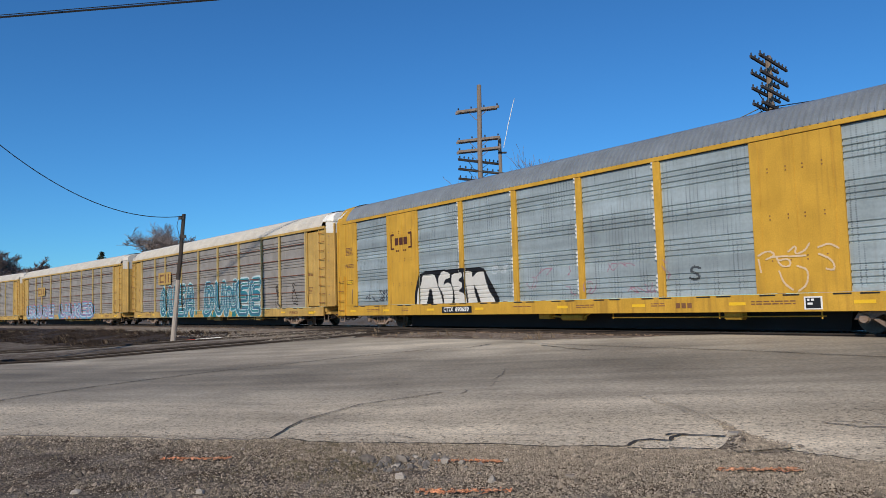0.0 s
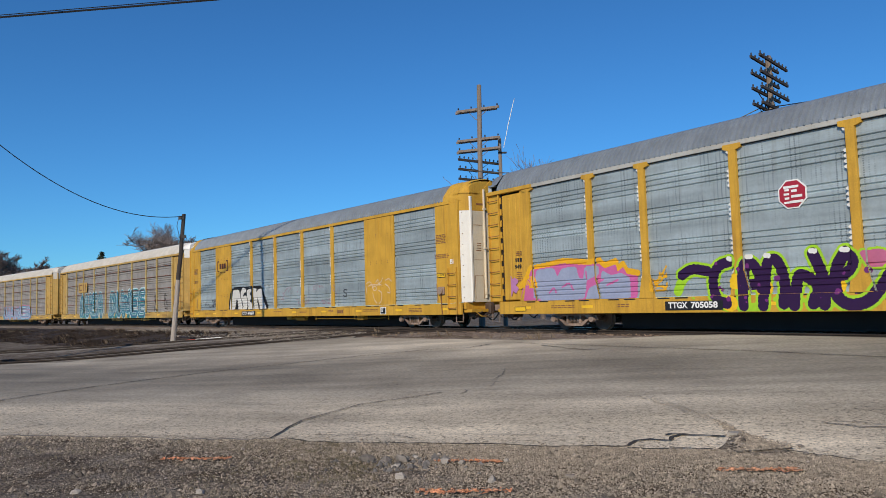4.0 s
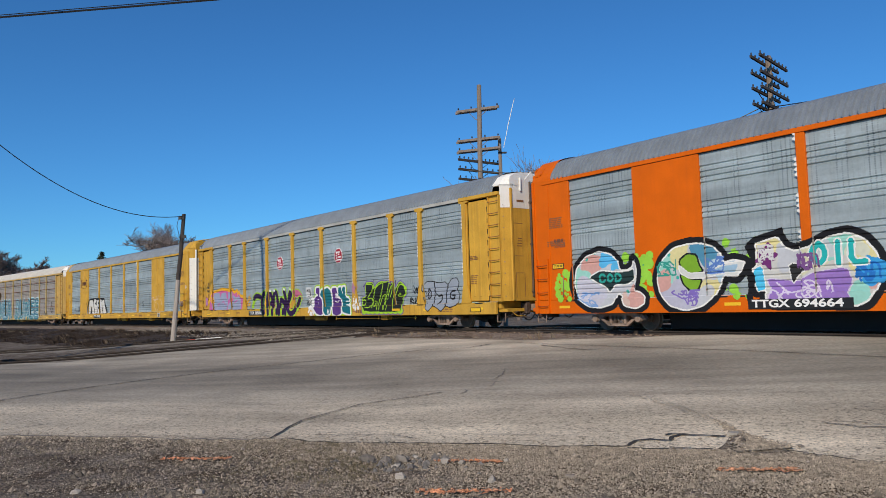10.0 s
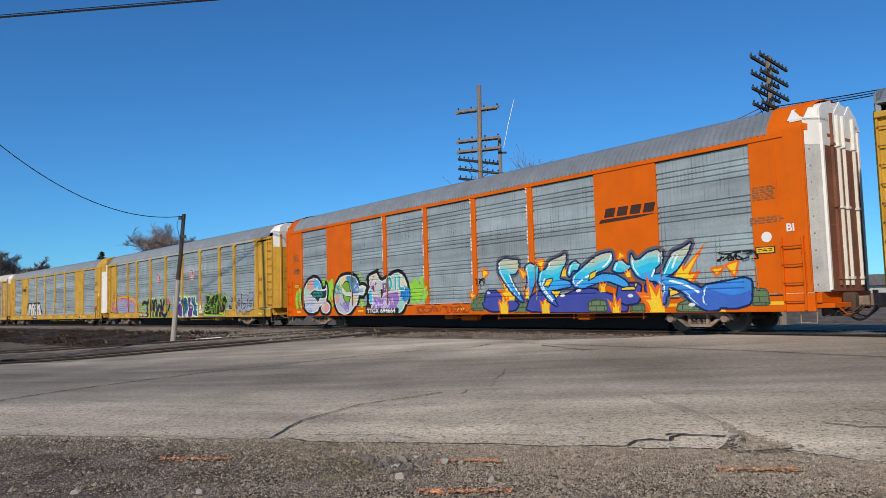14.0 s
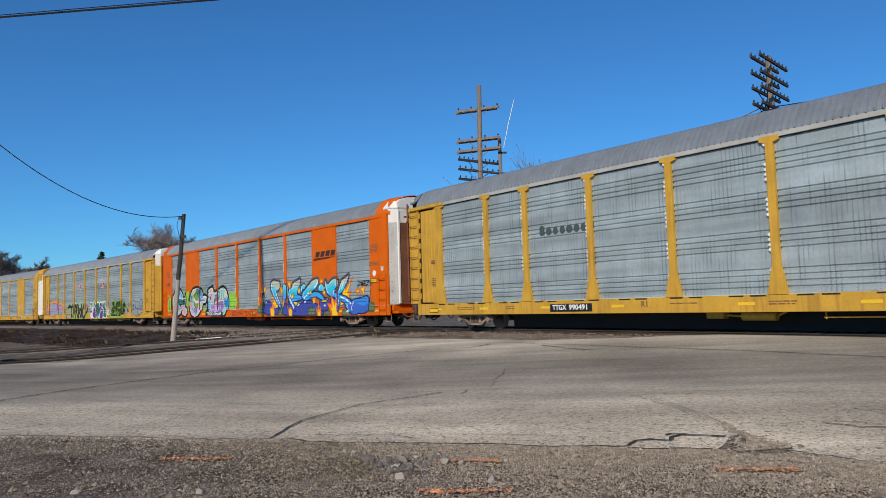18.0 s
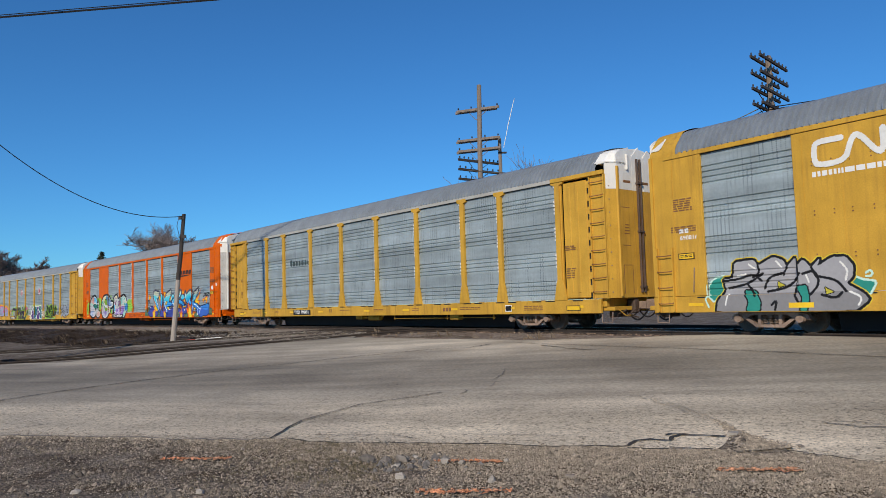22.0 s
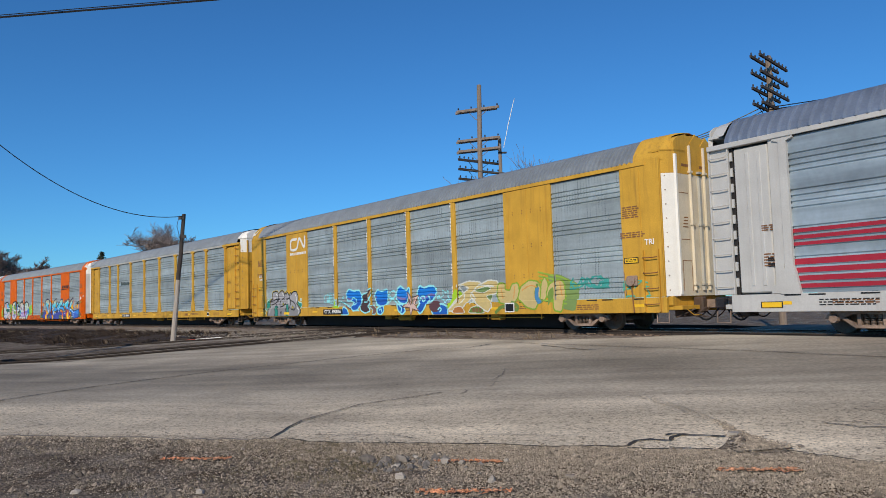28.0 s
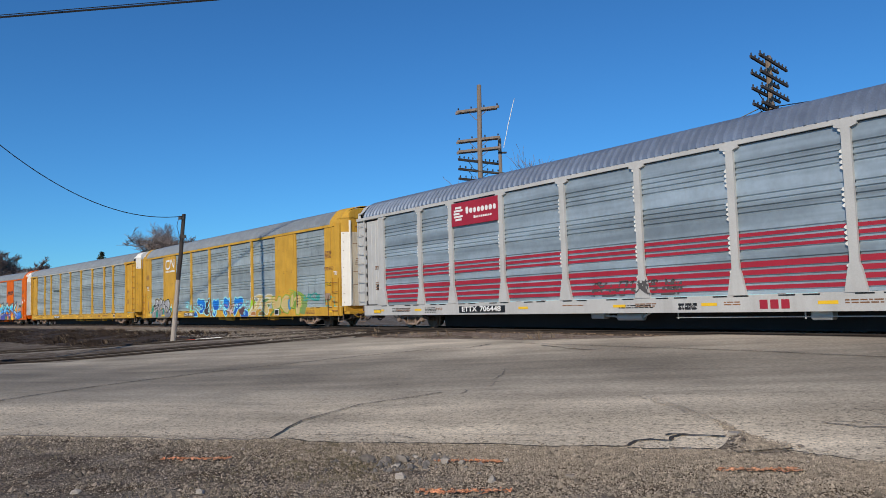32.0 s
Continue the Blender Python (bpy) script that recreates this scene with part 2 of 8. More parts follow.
M["gravel"] = surface("gravel_and_dirt", ((0.165, 0.13, 0.095), (0.25, 0.21, 0.165), (0.085, 0.06, 0.037)), (0.6, 2.2, 30), 0.05, spots=0.3)
M["pavement"] = surface("worn_concrete", ((0.58, 0.505, 0.39), (0.47, 0.41, 0.315), (0.63, 0.555, 0.43)), (0.35, 0.22, 16), 0.004, 0.85, (0.5, 2.2, 1), -0.2, 8)
def lane_wear(m):
    """A darker travelled lane along the road, between paler worn edges."""
    nd, ln = m.node_tree.nodes, m.node_tree.links
    b = nd["Principled BSDF"]
    old = b.inputs["Base Color"].links[0].from_socket
    tc = nd.new("ShaderNodeTexCoord")
    mp = nd.new("ShaderNodeMapping")
    mp.inputs["Rotation"].default_value = (0, 0, radians(18))
    ln.new(tc.outputs["Object"], mp.inputs["Vector"])
    sx = nd.new("ShaderNodeSeparateXYZ")
    ln.new(mp.outputs["Vector"], sx.inputs[0])
    st = nd.new("ShaderNodeMapping")
    st.inputs["Scale"].default_value = (0.06, 0.5, 1)
    ln.new(mp.outputs["Vector"], st.inputs["Vector"])
    n = nd.new("ShaderNodeTexNoise")
    n.inputs["Scale"].default_value, n.inputs["Detail"].default_value = 1.0, 4
    ln.new(st.outputs["Vector"], n.inputs["Vector"])
    add = nd.new("ShaderNodeMath")
    add.operation = "MULTIPLY_ADD"
    add.inputs[1].default_value = 3.0
    ln.new(n.outputs["Fac"], add.inputs[0])
    ln.new(sx.outputs[1], add.inputs[2])
    ramp = nd.new("ShaderNodeValToRGB")
    sc = nd.new("ShaderNodeMath")
    sc.operation = "MULTIPLY"
    sc.inputs[1].default_value = 1 / 30.0
    ln.new(add.outputs[0], sc.inputs[0])
    el = ramp.color_ramp.elements
    el[0].position, el[0].color = 11.0 / 30, (1.2, 1.17, 1.12, 1)
    el[1].position, el[1].color = 1.0, (0.72, 0.72, 0.74, 1)
    for pos, v in ((12.6 / 30, 0.82), (14.2 / 30, 0.6), (16.4 / 30, 0.54), (18.2 / 30, 0.74), (20.0 / 30, 1.02), (22.0 / 30, 1.0), (24.5 / 30, 0.72)):
        e = el.new(pos)
        e.color = (v, v, v, 1)
    ln.new(sc.outputs[0], ramp.inputs[0])
    mx = nd.new("ShaderNodeMix")
    mx.data_type, mx.blend_type = "RGBA", "MULTIPLY"
    mx.inputs[0].default_value = 1.0
    ln.new(old, mx.inputs[6])
    ln.new(ramp.outputs[0], mx.inputs[7])
    # long scuffs and tyre smears, cloudy stains, then pits and grit that gather towards the broken near edge
    sc2 = nd.new("ShaderNodeMapping")
    sc2.inputs["Scale"].default_value = (0.3, 2.2, 1)
    sc2.inputs["Rotation"].default_value = (0, 0, radians(-22))
    ln.new(mp.outputs["Vector"], sc2.inputs["Vector"])
    near = nd.new("ShaderNodeMapRange")
    near.inputs["From Min"].default_value, near.inputs["From Max"].default_value = 13.6, 11.2
    ln.new(add.outputs[0], near.inputs["Value"])
    x = mx.outputs[2]
    for vec, scale, detail, lo, hi, a, c, edge_only in ((sc2.outputs["Vector"], 0.6, 8, 0.32, 0.66, 0.76, 1.12, False), (tc.outputs["Object"], 0.45, 6, 0.3, 0.7, 0.8, 1.16, False), (sc2.outputs["Vector"], 2.6, 4, 0.3, 0.42, 0.82, 1.0, False),
                                                        (tc.outputs["Object"], 30, 3, 0.34, 0.46, 0.42, 1.0, True), (tc.outputs["Object"], 60, 2, 0.52, 0.7, 1.0, 1.3, True), (tc.outputs["Object"], 11, 4, 0.3, 0.38, 0.5, 1.0, True), (tc.outputs["Object"], 5, 5, 0.24, 0.29, 0.5, 1.0, False)):
        t = nd.new("ShaderNodeTexNoise")
        t.inputs["Scale"].default_value, t.inputs["Detail"].default_value = scale, detail
        ln.new(vec, t.inputs["Vector"])
        r = nd.new("ShaderNodeMapRange")
        for key, val in zip(("From Min", "From Max", "To Min", "To Max"), (lo, hi, a, c)):
            r.inputs[key].default_value = val
        ln.new(t.outputs["Fac"], r.inputs["Value"])
        q = nd.new("ShaderNodeMix")
        q.data_type, q.blend_type = "RGBA", "MULTIPLY"
        q.inputs[0].default_value = 1.0
        if edge_only:
            ln.new(near.outputs["Result"], q.inputs[0])
        ln.new(x, q.inputs[6])
        ln.new(r.outputs["Result"], q.inputs[7])
        x = q.outputs[2]
    # darker towards the west end
    ox = nd.new("ShaderNodeSeparateXYZ")
    ln.new(tc.outputs["Object"], ox.inputs[0])
    r = nd.new("ShaderNodeMapRange")
    for key, val in zip(("From Min", "From Max", "To Min", "To Max"), (-7.0, 2.0, 0.8, 1.02)):
        r.inputs[key].default_value = val
    ln.new(ox.outputs[0], r.inputs["Value"])
    q = nd.new("ShaderNodeMix")
    q.data_type, q.blend_type = "RGBA", "MULTIPLY"
    q.inputs[0].default_value = 1.0
    ln.new(x, q.inputs[6])
    ln.new(r.outputs["Result"], q.inputs[7])
    # the slab gets darker east of the worn seam
    r2 = nd.new("ShaderNodeMapRange")
    for key, val in zip(("From Min", "From Max", "To Min", "To Max"), (2.7, 4.2, 1.0, 0.83)):
        r2.inputs[key].default_value = val
    ln.new(ox.outputs[0], r2.inputs["Value"])
    q2 = nd.new("ShaderNodeMix")
    q2.data_type, q2.blend_type = "RGBA", "MULTIPLY"
    q2.inputs[0].default_value = 1.0
    ln.new(q.outputs[2], q2.inputs[6])
    ln.new(r2.outputs["Result"], q2.inputs[7])
    ln.new(q2.outputs[2], b.inputs["Base Color"])


lane_wear(M["pavement"])
M["asphalt"] = surface("patched_asphalt", ((0.24, 0.21, 0.17), (0.3, 0.265, 0.215), (0.17, 0.145, 0.12)), (0.5, 1.7, 20), 0.01)
M["ballast"] = surface("brown_ballast", ((0.2, 0.16, 0.125), (0.14, 0.1, 0.075), (0.27, 0.23, 0.19)), (0.4, 3.0, 14), 0.05, spots=0.25)
M["stone"] = mat("grey_stone", (0.2, 0.175, 0.15), 0.9, var=0.25, fine=20, bump=0.01, rand=0.3)
M["stone_pale"] = mat("pale_limestone", (0.36, 0.325, 0.28), 0.9, var=0.15, fine=20, bump=0.01)
# for cracks and joints, and for painted shade at the road's edge
M["crack"] = mat("dark_joint_and_edge_shade", (0.05, 0.042, 0.036), 0.95, var=0.3)
M["marking"] = surface("orange_survey_paint", ((0.62, 0.25, 0.12), (0.42, 0.25, 0.16), (0.64, 0.3, 0.16)), (6, 12, 30), 0.02, spots=0.2)
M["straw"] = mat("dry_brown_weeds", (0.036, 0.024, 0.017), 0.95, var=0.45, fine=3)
M["straw_pale"] = mat("pale_dry_grass", (0.2, 0.15, 0.1), 0.95, var=0.3, fine=3)


def line_at(pts, x):
    for (x0, y0), (x1, y1) in zip(pts, pts[1:]):
        if x <= x1 or (x1, y1) == pts[-1]:
            return y0 + (y1 - y0) * (x - x0) / (x1 - x0)


NEAR_EDGE = [(-34, 15.4), (-14, 11.4), (-5.77, 9.59), (-4.49, 9.34), (-3.13, 8.9), (-2.04, 8.77), (-1.11, 8.41), (-0.27, 8.25), (0.52, 7.96), (1.2, 7.69), (1.82, 7.44), (2.63, 7.1), (3.0, 7.02), (3.19, 6.79), (3.66, 6.28), (8, 4.0), (20, -2)]
FAR_EDGE = [(-34, 17.2), (-14.3, 23.6), (-9.5, 25.1), (-5.8, 25.9), (-3.6, 26.1), (-2.9, 25.8), (0.2, 22.45), (2.5, 20.1), (4.6, 18.95), (6.9, 18.6), (9.0, 15.9), (20, 1.0)]


def paved(x, y):
    return -34 < x < 20 and line_at(NEAR_EDGE, x) < y < line_at(FAR_EDGE, x)


def build_ground():
    rows = []
    radii = [0.0] + [1.2 * 1.085 ** k for k in range(98)]
    for k in range(145):
        an = math.tau * k / 144
        row = []
        for r in radii:
            x, y = r * math.cos(an), r * math.sin(an)
            z = ground_z(x, y) if r < 300 else 0.05
            z += 0.03 * noise.noise((x * 0.8, y * 0.8, 0)) * (1 if r < 60 else 0)
            lat = track_coords(x, y)[1]
            if lat > -1.8 and r < 300:
                z -= 0.3
            if paved(x, y - 0.6) or paved(x, y + 0.6) or paved(x, y):
                z -= 0.12
            row.append((x, y, z))
        rows.append(row)
    tagged(new("ground", sheet("ground", rows, M["gravel"])), "brown gravel and dirt shoulder with flat land beyond", "ground", kind="structure")

    # the shoulder itself, fine enough to show ruts, up to the ragged edge of the paving
    rows = []
    for i in range(121):
        x = -12 + i * 0.2
        far = line_at(NEAR_EDGE, x) + 0.25
        rows.append([(x, 1.5 + (far - 1.5) * j / 60, ground_z(x, 1.5 + (far - 1.5) * j / 60) + 0.004 + (0.004 if j < 55 else -0.004) +
                      (0.022 * noise.noise((x * 1.3, j * 0.2, 2)) + 0.012 * noise.noise((x * 5, j * 0.9, 5))) * (1 - smooth(44, 58, j))) for j in range(61)])
    tagged(new("gravel_shoulder", sheet("gravel_shoulder", rows, M["gravel"])), "rough gravel shoulder with dirt and dead grass", "gravel", kind="structure")

    rows = []
    n = 64
    for i in range(541):
        x = -34 + i * 0.1
        y0 = line_at(NEAR_EDGE, x) + 0.05 * noise.noise((x * 2.1, 0, 3)) + 0.07 * noise.noise((x * 6, 0, 9))
        y1 = line_at(FAR_EDGE, x) + 0.05 * noise.noise((x * 3, 4, 3))
        row = [(x, y0 - 0.35, ground_z(x, y0) - 0.06)]
        for j in range(n + 1):
            y = y0 + (y1 - y0) * (j / n) ** 1.3
            row.append((x, y, ground_z(x, y) + 0.014 + 0.006 * noise.noise((x * 0.7, y * 0.7, 7))))
        row.append((x, y1 + 0.01, ground_z(x, y1) - 0.2))
        rows.append(row)
    pav = new("pavement", sheet("pavement", rows, M["pavement"]))
    tagged(pav, "worn grey concrete road with cracks and darker wheel paths", "pavement", kind="structure")
    return pav


def ribbon(parent, name, pts, width, material, lift=0.027, jag=0.03, label=""):
    """A thin ragged strip lying on the ground along pts."""
    rng = random.Random(len(pts) + int(pts[0][0] * 100))
    fine = []
    for (x0, y0), (x1, y1) in zip(pts, pts[1:]):
        k = max(2, int(math.hypot(x1 - x0, y1 - y0) / 0.12))
        fine += [(x0 + (x1 - x0) * i / k, y0 + (y1 - y0) * i / k) for i in range(k)]
    fine.append(pts[-1])
    rows = []
    for i, (x, y) in enumerate(fine):
        nx, ny = fine[min(i + 1, len(fine) - 1)]
        px, py = fine[max(i - 1, 0)]
        d = Vector((nx - px, ny - py)).normalized()
        o = jag * noise.noise((x * 3, y * 3, 1)) + jag * 0.6 * rng.uniform(-1, 1)
        w = width * (0.55 + 0.6 * rng.random())
        rows.append([(x - d.y * (o + s * w / 2), y + d.x * (o + s * w / 2), ground_z(x, y) + lift) for s in (1, -1)])
    ob = new(name, sheet(name, rows, material))
    ob.parent = parent
    return tagged(ob, label)


pavement = build_ground()
M["stain"] = mat("grey_worn_strip", (0.4, 0.35, 0.275), 0.95, var=0.3, fine=20)
M["seam"] = mat("worn_seam_and_edge_shade", (0.2, 0.175, 0.15), 0.95, var=0.35, fine=20)
for pts, w, m, jag in (
        ([(-2.1, 8.8), (-2.05, 9.56), (-2.0, 10.0), (-1.85, 10.47), (-1.6, 10.84), (-1.32, 11.26), (-0.84, 11.48), (-0.08, 11.88)], 0.032, "crack", 0.02),
        ([(-2.45, 8.85), (-2.3, 9.2), (-2.2, 9.3)], 0.015, "crack", 0.02),
        ([(0.24, 11.61), (0.32, 11.99)], 0.028, "seam", 0.06), ([(0.73, 12.17), (0.86, 12.93), (0.98, 13.48)], 0.018, "seam", 0.07), ([(1.0, 13.5), (1.15, 14.3)], 0.02, "seam", 0.03),
        ([(-8.9, 12.2), (-8.16, 13.53), (-7.66, 14.98), (-6.73, 16.9), (-5.31, 17.75), (-4.11, 18.2), (-2.17, 19.0), (-0.11, 19.55), (0.6, 19.2), (1.23, 19.84)], 0.055, "crack", 0.03),
        ([(1.9, 19.7), (2.57, 18.76), (4.5, 16.33), (6.1, 14.26), (7.34, 12.37), (10, 8.9)], 0.05, "crack", 0.02),
        ([(2.4, 18.6), (3.1, 17.0), (3.4, 16.6)], 0.1, "stain", 0.05),
        ([(2.9, 9.6), (3.02, 8.71), (3.06, 8.3)], 0.012, "stain", 0.05),
        ([(-1.6, 8.95), (-1.1, 8.85), (-0.7, 8.8), (-0.4, 8.55)], 0.02, "crack", 0.03),
        ([(0.3, 8.5), (0.9, 8.3), (1.5, 8.0)], 0.012, "seam", 0.02),
        ([(3.95, 7.9), (4.2, 7.6), (4.5, 7.45)], 0.03, "crack", 0.05), ([(4.1, 7.95), (4.5, 7.6)], 0.02, "crack", 0.05),
        ([(-6.0, 10.0), (-5.6, 10.45)], 0.025, "crack", 0.03), ([(-4.25, 11.6), (-4.1, 11.65)], 0.025, "crack", 0.03)):
    ribbon(pavement, "crack", pts, w, M[m], 0.027, jag)
# the dark crumbled foot of the road's near edge, its edge shade painted in
for lo, hi, w, m in ((-7.5, -2.1, 0.05, "seam"), (-2.0, 1.8, 0.05, "crack"), (3.1, 3.7, 0.03, "crack")):
    ribbon(pavement, "crack", [(lo + (hi - lo) * k / 9, line_at(NEAR_EDGE, lo + (hi - lo) * k / 9) + 0.015) for k in range(10)], w, M[m], 0.02, 0.08)
# the open joint round a broken corner of the slab
for pts, w in (([(1.79, 7.48), (1.93, 7.69), (2.08, 7.7), (2.25, 7.59), (2.32, 7.73), (2.43, 7.8), (2.61, 7.72), (2.82, 7.59)], 0.05),
               ([(2.28, 7.83), (2.37, 7.88), (2.49, 7.81)], 0.04), ([(1.77, 7.41), (1.96, 7.3), (2.27, 7.23), (2.51, 7.11)], 0.05)):
    ribbon(pavement, "crack", pts, w, M["crack"], 0.027, 0.012)
# gravel washed over the broken corner, with two loose bits of the slab in it
wedge = [(2.4, 7.0), (2.6, 7.2), (2.73, 7.38), (2.83, 7.56), (2.93, 7.72), (3.04, 7.74), (3.08, 7.5), (3.1, 7.25), (3.13, 7.04), (3.2, 6.7), (2.66, 6.71)]
rows = []
for x, y in wedge + wedge[:1]:
    rows.append([(2.85 + (x - 2.85) * u, 7.2 + (y - 7.2) * u, ground_z(x, y) + 0.036 - 0.026 * u ** 3) for u in (0.0, 0.3, 0.6, 0.85, 1.03)])
ob = new("washed_gravel", sheet("washed_gravel", rows, M["gravel"]))
ob.parent = pavement
tagged(ob, "dark gravel over the broken road edge")
for pts in ([(2.79, 7.17), (2.92, 7.32), (2.99, 7.35), (2.94, 7.17), (2.84, 7.08)], [(2.86, 7.66), (2.95, 7.74), (3.02, 7.68), (2.94, 7.6)]):
    bm = bmesh.new()
    slab(bm, pts, 0.0, ground_z(*pts[0]) + 0.046)
    part("slab_fragment", bm, M["stone_pale"], pavement, "loose bit of broken concrete")

# crossing surface between and behind the rails
rows = []
for i in range(60):
    a = 11.2 - i
    rows.append([on_track(a + 0.4 * noise.noise((i, lat, 0)) * (i == 0), lat, ZR - 0.015 - (0.5 * smooth(5, 14, lat) if lat > 5 else 0)) for lat in (0.86, 1.2, 1.6, 2.1)])
tagged(new("crossing_panel", sheet("crossing_panel", rows, M["asphalt"])), "dark asphalt crossing surface between the rails", "road", kind="structure")
rows = []
for i in range(60):
    a = 12.2 - i
    rows.append([on_track(a, 2.4 + j * 1.2, ground_z(*on_track(a, 2.4 + j * 1.2).xy) + 0.03) for j in range(20)])
tagged(new("far_road", sheet("far_road", rows, M["asphalt"])), "grey road surface beyond the tracks", "road", kind="structure")


def rail_profile(points, head, name, parent, up=(0.0,)):
    """A rail swept along points."""
    prof = [(-0.036, 0), (-0.036, -0.035), (-0.01, -0.05), (-0.01, -0.13), (-0.07, -0.15), (-0.07, -0.165), (0.07, -0.165), (0.07, -0.15), (0.01, -0.13), (0.01, -0.05), (0.036, -0.035), (0.036, 0)]
    rows = []
    for i, p in enumerate(points):
        d = (points[min(i + 1, len(points) - 1)] - points[max(i - 1, 0)]).normalized()
        s = Vector((d.y, -d.x, 0)).normalized()
        rows.append([p + s * o + Vector((0, 0, z)) for o, z in prof])
    me = sheet(name, rows, M["rail"])
    part(name, me, M["rail"], parent, "rusty steel rail")
    top = [[p + Vector((0, 0, 0.003)) + Vector(((points[min(i + 1, len(points) - 1)] - points[max(i - 1, 0)]).normalized().y, -(points[min(i + 1, len(points) - 1)] - points[max(i - 1, 0)]).normalized().x, 0)) * o
            for o in (-0.034, 0.034)] for i, p in enumerate(points)]
    part("rail_head", sheet("rail_head", top, M["rail_top"] if head else M["rail"]), None, parent, "polished running surface" if head else "")


def build_tracks():
    main = thing("main_track", "railway main line with wooden ties on brown ballast", "track", kind="structure")
    for lat in (0.7825, 2.2175):
        rail_profile([on_track(-90 + k * 4, lat, ZR) for k in range(115)], True, "rail", main)
    rows = []
    for k in range(300):
        a = 11.5 + k * (0.35 if k < 160 else 2.0)
        if k >= 160:
            a = 11.5 + 160 * 0.35 + (k - 160) * 2.0
        rows.append([on_track(a, lat, z + 0.02 * noise.noise((a * 2, lat * 2, 0))) for lat, z in
                     ((-5.6, 0.12), (-4.2, 0.33), (-3.2, 0.42), (-2.2, 0.47), (-1.2, 0.5), (-0.5, 0.51), (0.2, ZR - 0.14), (0.7, ZR - 0.17), (1.5, ZR - 0.17), (2.3, ZR - 0.17), (3.0, ZR - 0.2), (4.2, 0.1), (5.5, -0.1))])
    part("ballast", sheet("ballast", rows, M["ballast"]), None, main, "brown crushed stone bed")
    bm = bmesh.new()
    box(bm, -0.115, 0.115, -1.3, 1.3, -0.33, -0.15, 0.01)
    me = mesh_of("tie", bm, M["tie"])
    for k in range(170):
        a = 12.5 + k * 0.56
        p = on_track(a, 1.5, ZR)
        ob = part("tie", me, None, main)
        ob.matrix_local = Matrix.Translation(p) @ pose(0, 0, random.uniform(-0.012, 0.004), 0, 0, math.degrees(TH - math.pi / 2 + a / R) + random.uniform(-1.2, 1.2))
    # two yard tracks that come in from the side and cross the main line
    for label, near in (("paved-in siding track along the road edge", [(-60, 8.3), (-34, 17.35), (-14.3, 23.75), (-9.5, 25.25), (-4.3, 26.55), (1.0, 27.6), (8, 28.6), (30, 31)]),
                        ("rusty siding track crossing the main line", [(-70, 24.5), (-40, 28.4), (-18.3, 30.2), (-12.6, 30.35), (-9.2, 30.3), (-4.2, 29.7), (-0.9, 29.1), (5, 27.9), (12, 26.3), (40, 19)])):
        side = thing("siding_track", label, "track", kind="structure")
        fine = []
        for (x0, y0), (x1, y1) in zip(near, near[1:]):
            k = max(1, int(abs(x1 - x0) / 1.0))
            fine += [(x0 + (x1 - x0) * i / k, y0 + (y1 - y0) * i / k) for i in range(k)]
        fine = [(x, sum(line_at(near, x + o) for o in (-1.5, -0.75, 0, 0.75, 1.5)) / 5) for x, y in fine]
        for off in (0, 1.46):
            pts = [Vector((x, y + off, max(ground_z(x, y + off), 0) + (0.085 if track_coords(x, y)[1] < -0.6 else 0.0))) for x, y in fine]
            rail_profile([p for p in pts if track_coords(p.x, p.y)[1] < 12], False, "rail", side)
        rows = []
        for x, y in fine:
            rows.append([(x, y + o, ground_z(x, y + o) + z) for o, z in ((-0.9, -0.02), (-0.5, 0.012), (0.7, 0.02), (2.0, 0.012), (2.5, -0.02))])
        part("track_bed", sheet("track_bed", [r for r in rows if track_coords(r[2][0], r[2][1])[1] < -2.0], M["asphalt"]), None, side, "grimy brown and grey bed")


build_tracks()

# stones on the shoulder
def stone_mesh(name, seed, size, material, flat=0.6):
    rng = random.Random(seed)
    bm = bmesh.new()
    bmesh.ops.create_icosphere(bm, subdivisions=1, radius=1)
    for v in bm.verts:
        c = v.co.normalized()
        k = 1 + 0.35 * noise.noise(c * 1.4 + Vector((seed, 0, 0))) + 0.2 * rng.uniform(-1, 1)
        v.co = Vector((c.x * k * size, c.y * k * size * 0.8, c.z * k * size * flat))
    return mesh_of(name, bm, material)


for k, (x, y, s, pale) in enumerate(((-0.81, 7.39, 0.085, 0), (-0.62, 7.3, 0.07, 0), (-0.45, 7.32, 0.09, 0), (-0.5, 7.05, 0.05, 1), (-0.36, 6.98, 0.055, 0), (-0.44, 6.62, 0.055, 1), (0.36, 6.42, 0.05, 1), (-1.1, 7.9, 0.035, 1),
                                     (-1.0, 7.85, 0.03, 1), (-0.12, 7.28, 0.045, 0), (-0.04, 7.2, 0.05, 1), (0.12, 7.15, 0.04, 1), (0.55, 7.2, 0.035, 1), (-0.33, 7.5, 0.03, 1), (-3.2, 6.4, 0.05, 1), (-2.1, 6.3, 0.04, 1),
                                     (1.05, 6.5, 0.04, 0), (3.05, 7.2, 0.03, 1), (3.3, 7.0, 0.03, 0), (3.2, 6.7, 0.035, 0))):
    ob = new("stone", stone_mesh("stone", k, s, M["stone_pale" if pale else "stone"]))
    ob.matrix_world = pose(x, y, ground_z(x, y) + s * 0.3 + 0.015, k * 11, 0, k * 67)
    tagged(ob, "pale broken stone lying on the gravel" if pale else "grey broken stone lying on the gravel", "stone", "stones on the shoulder")


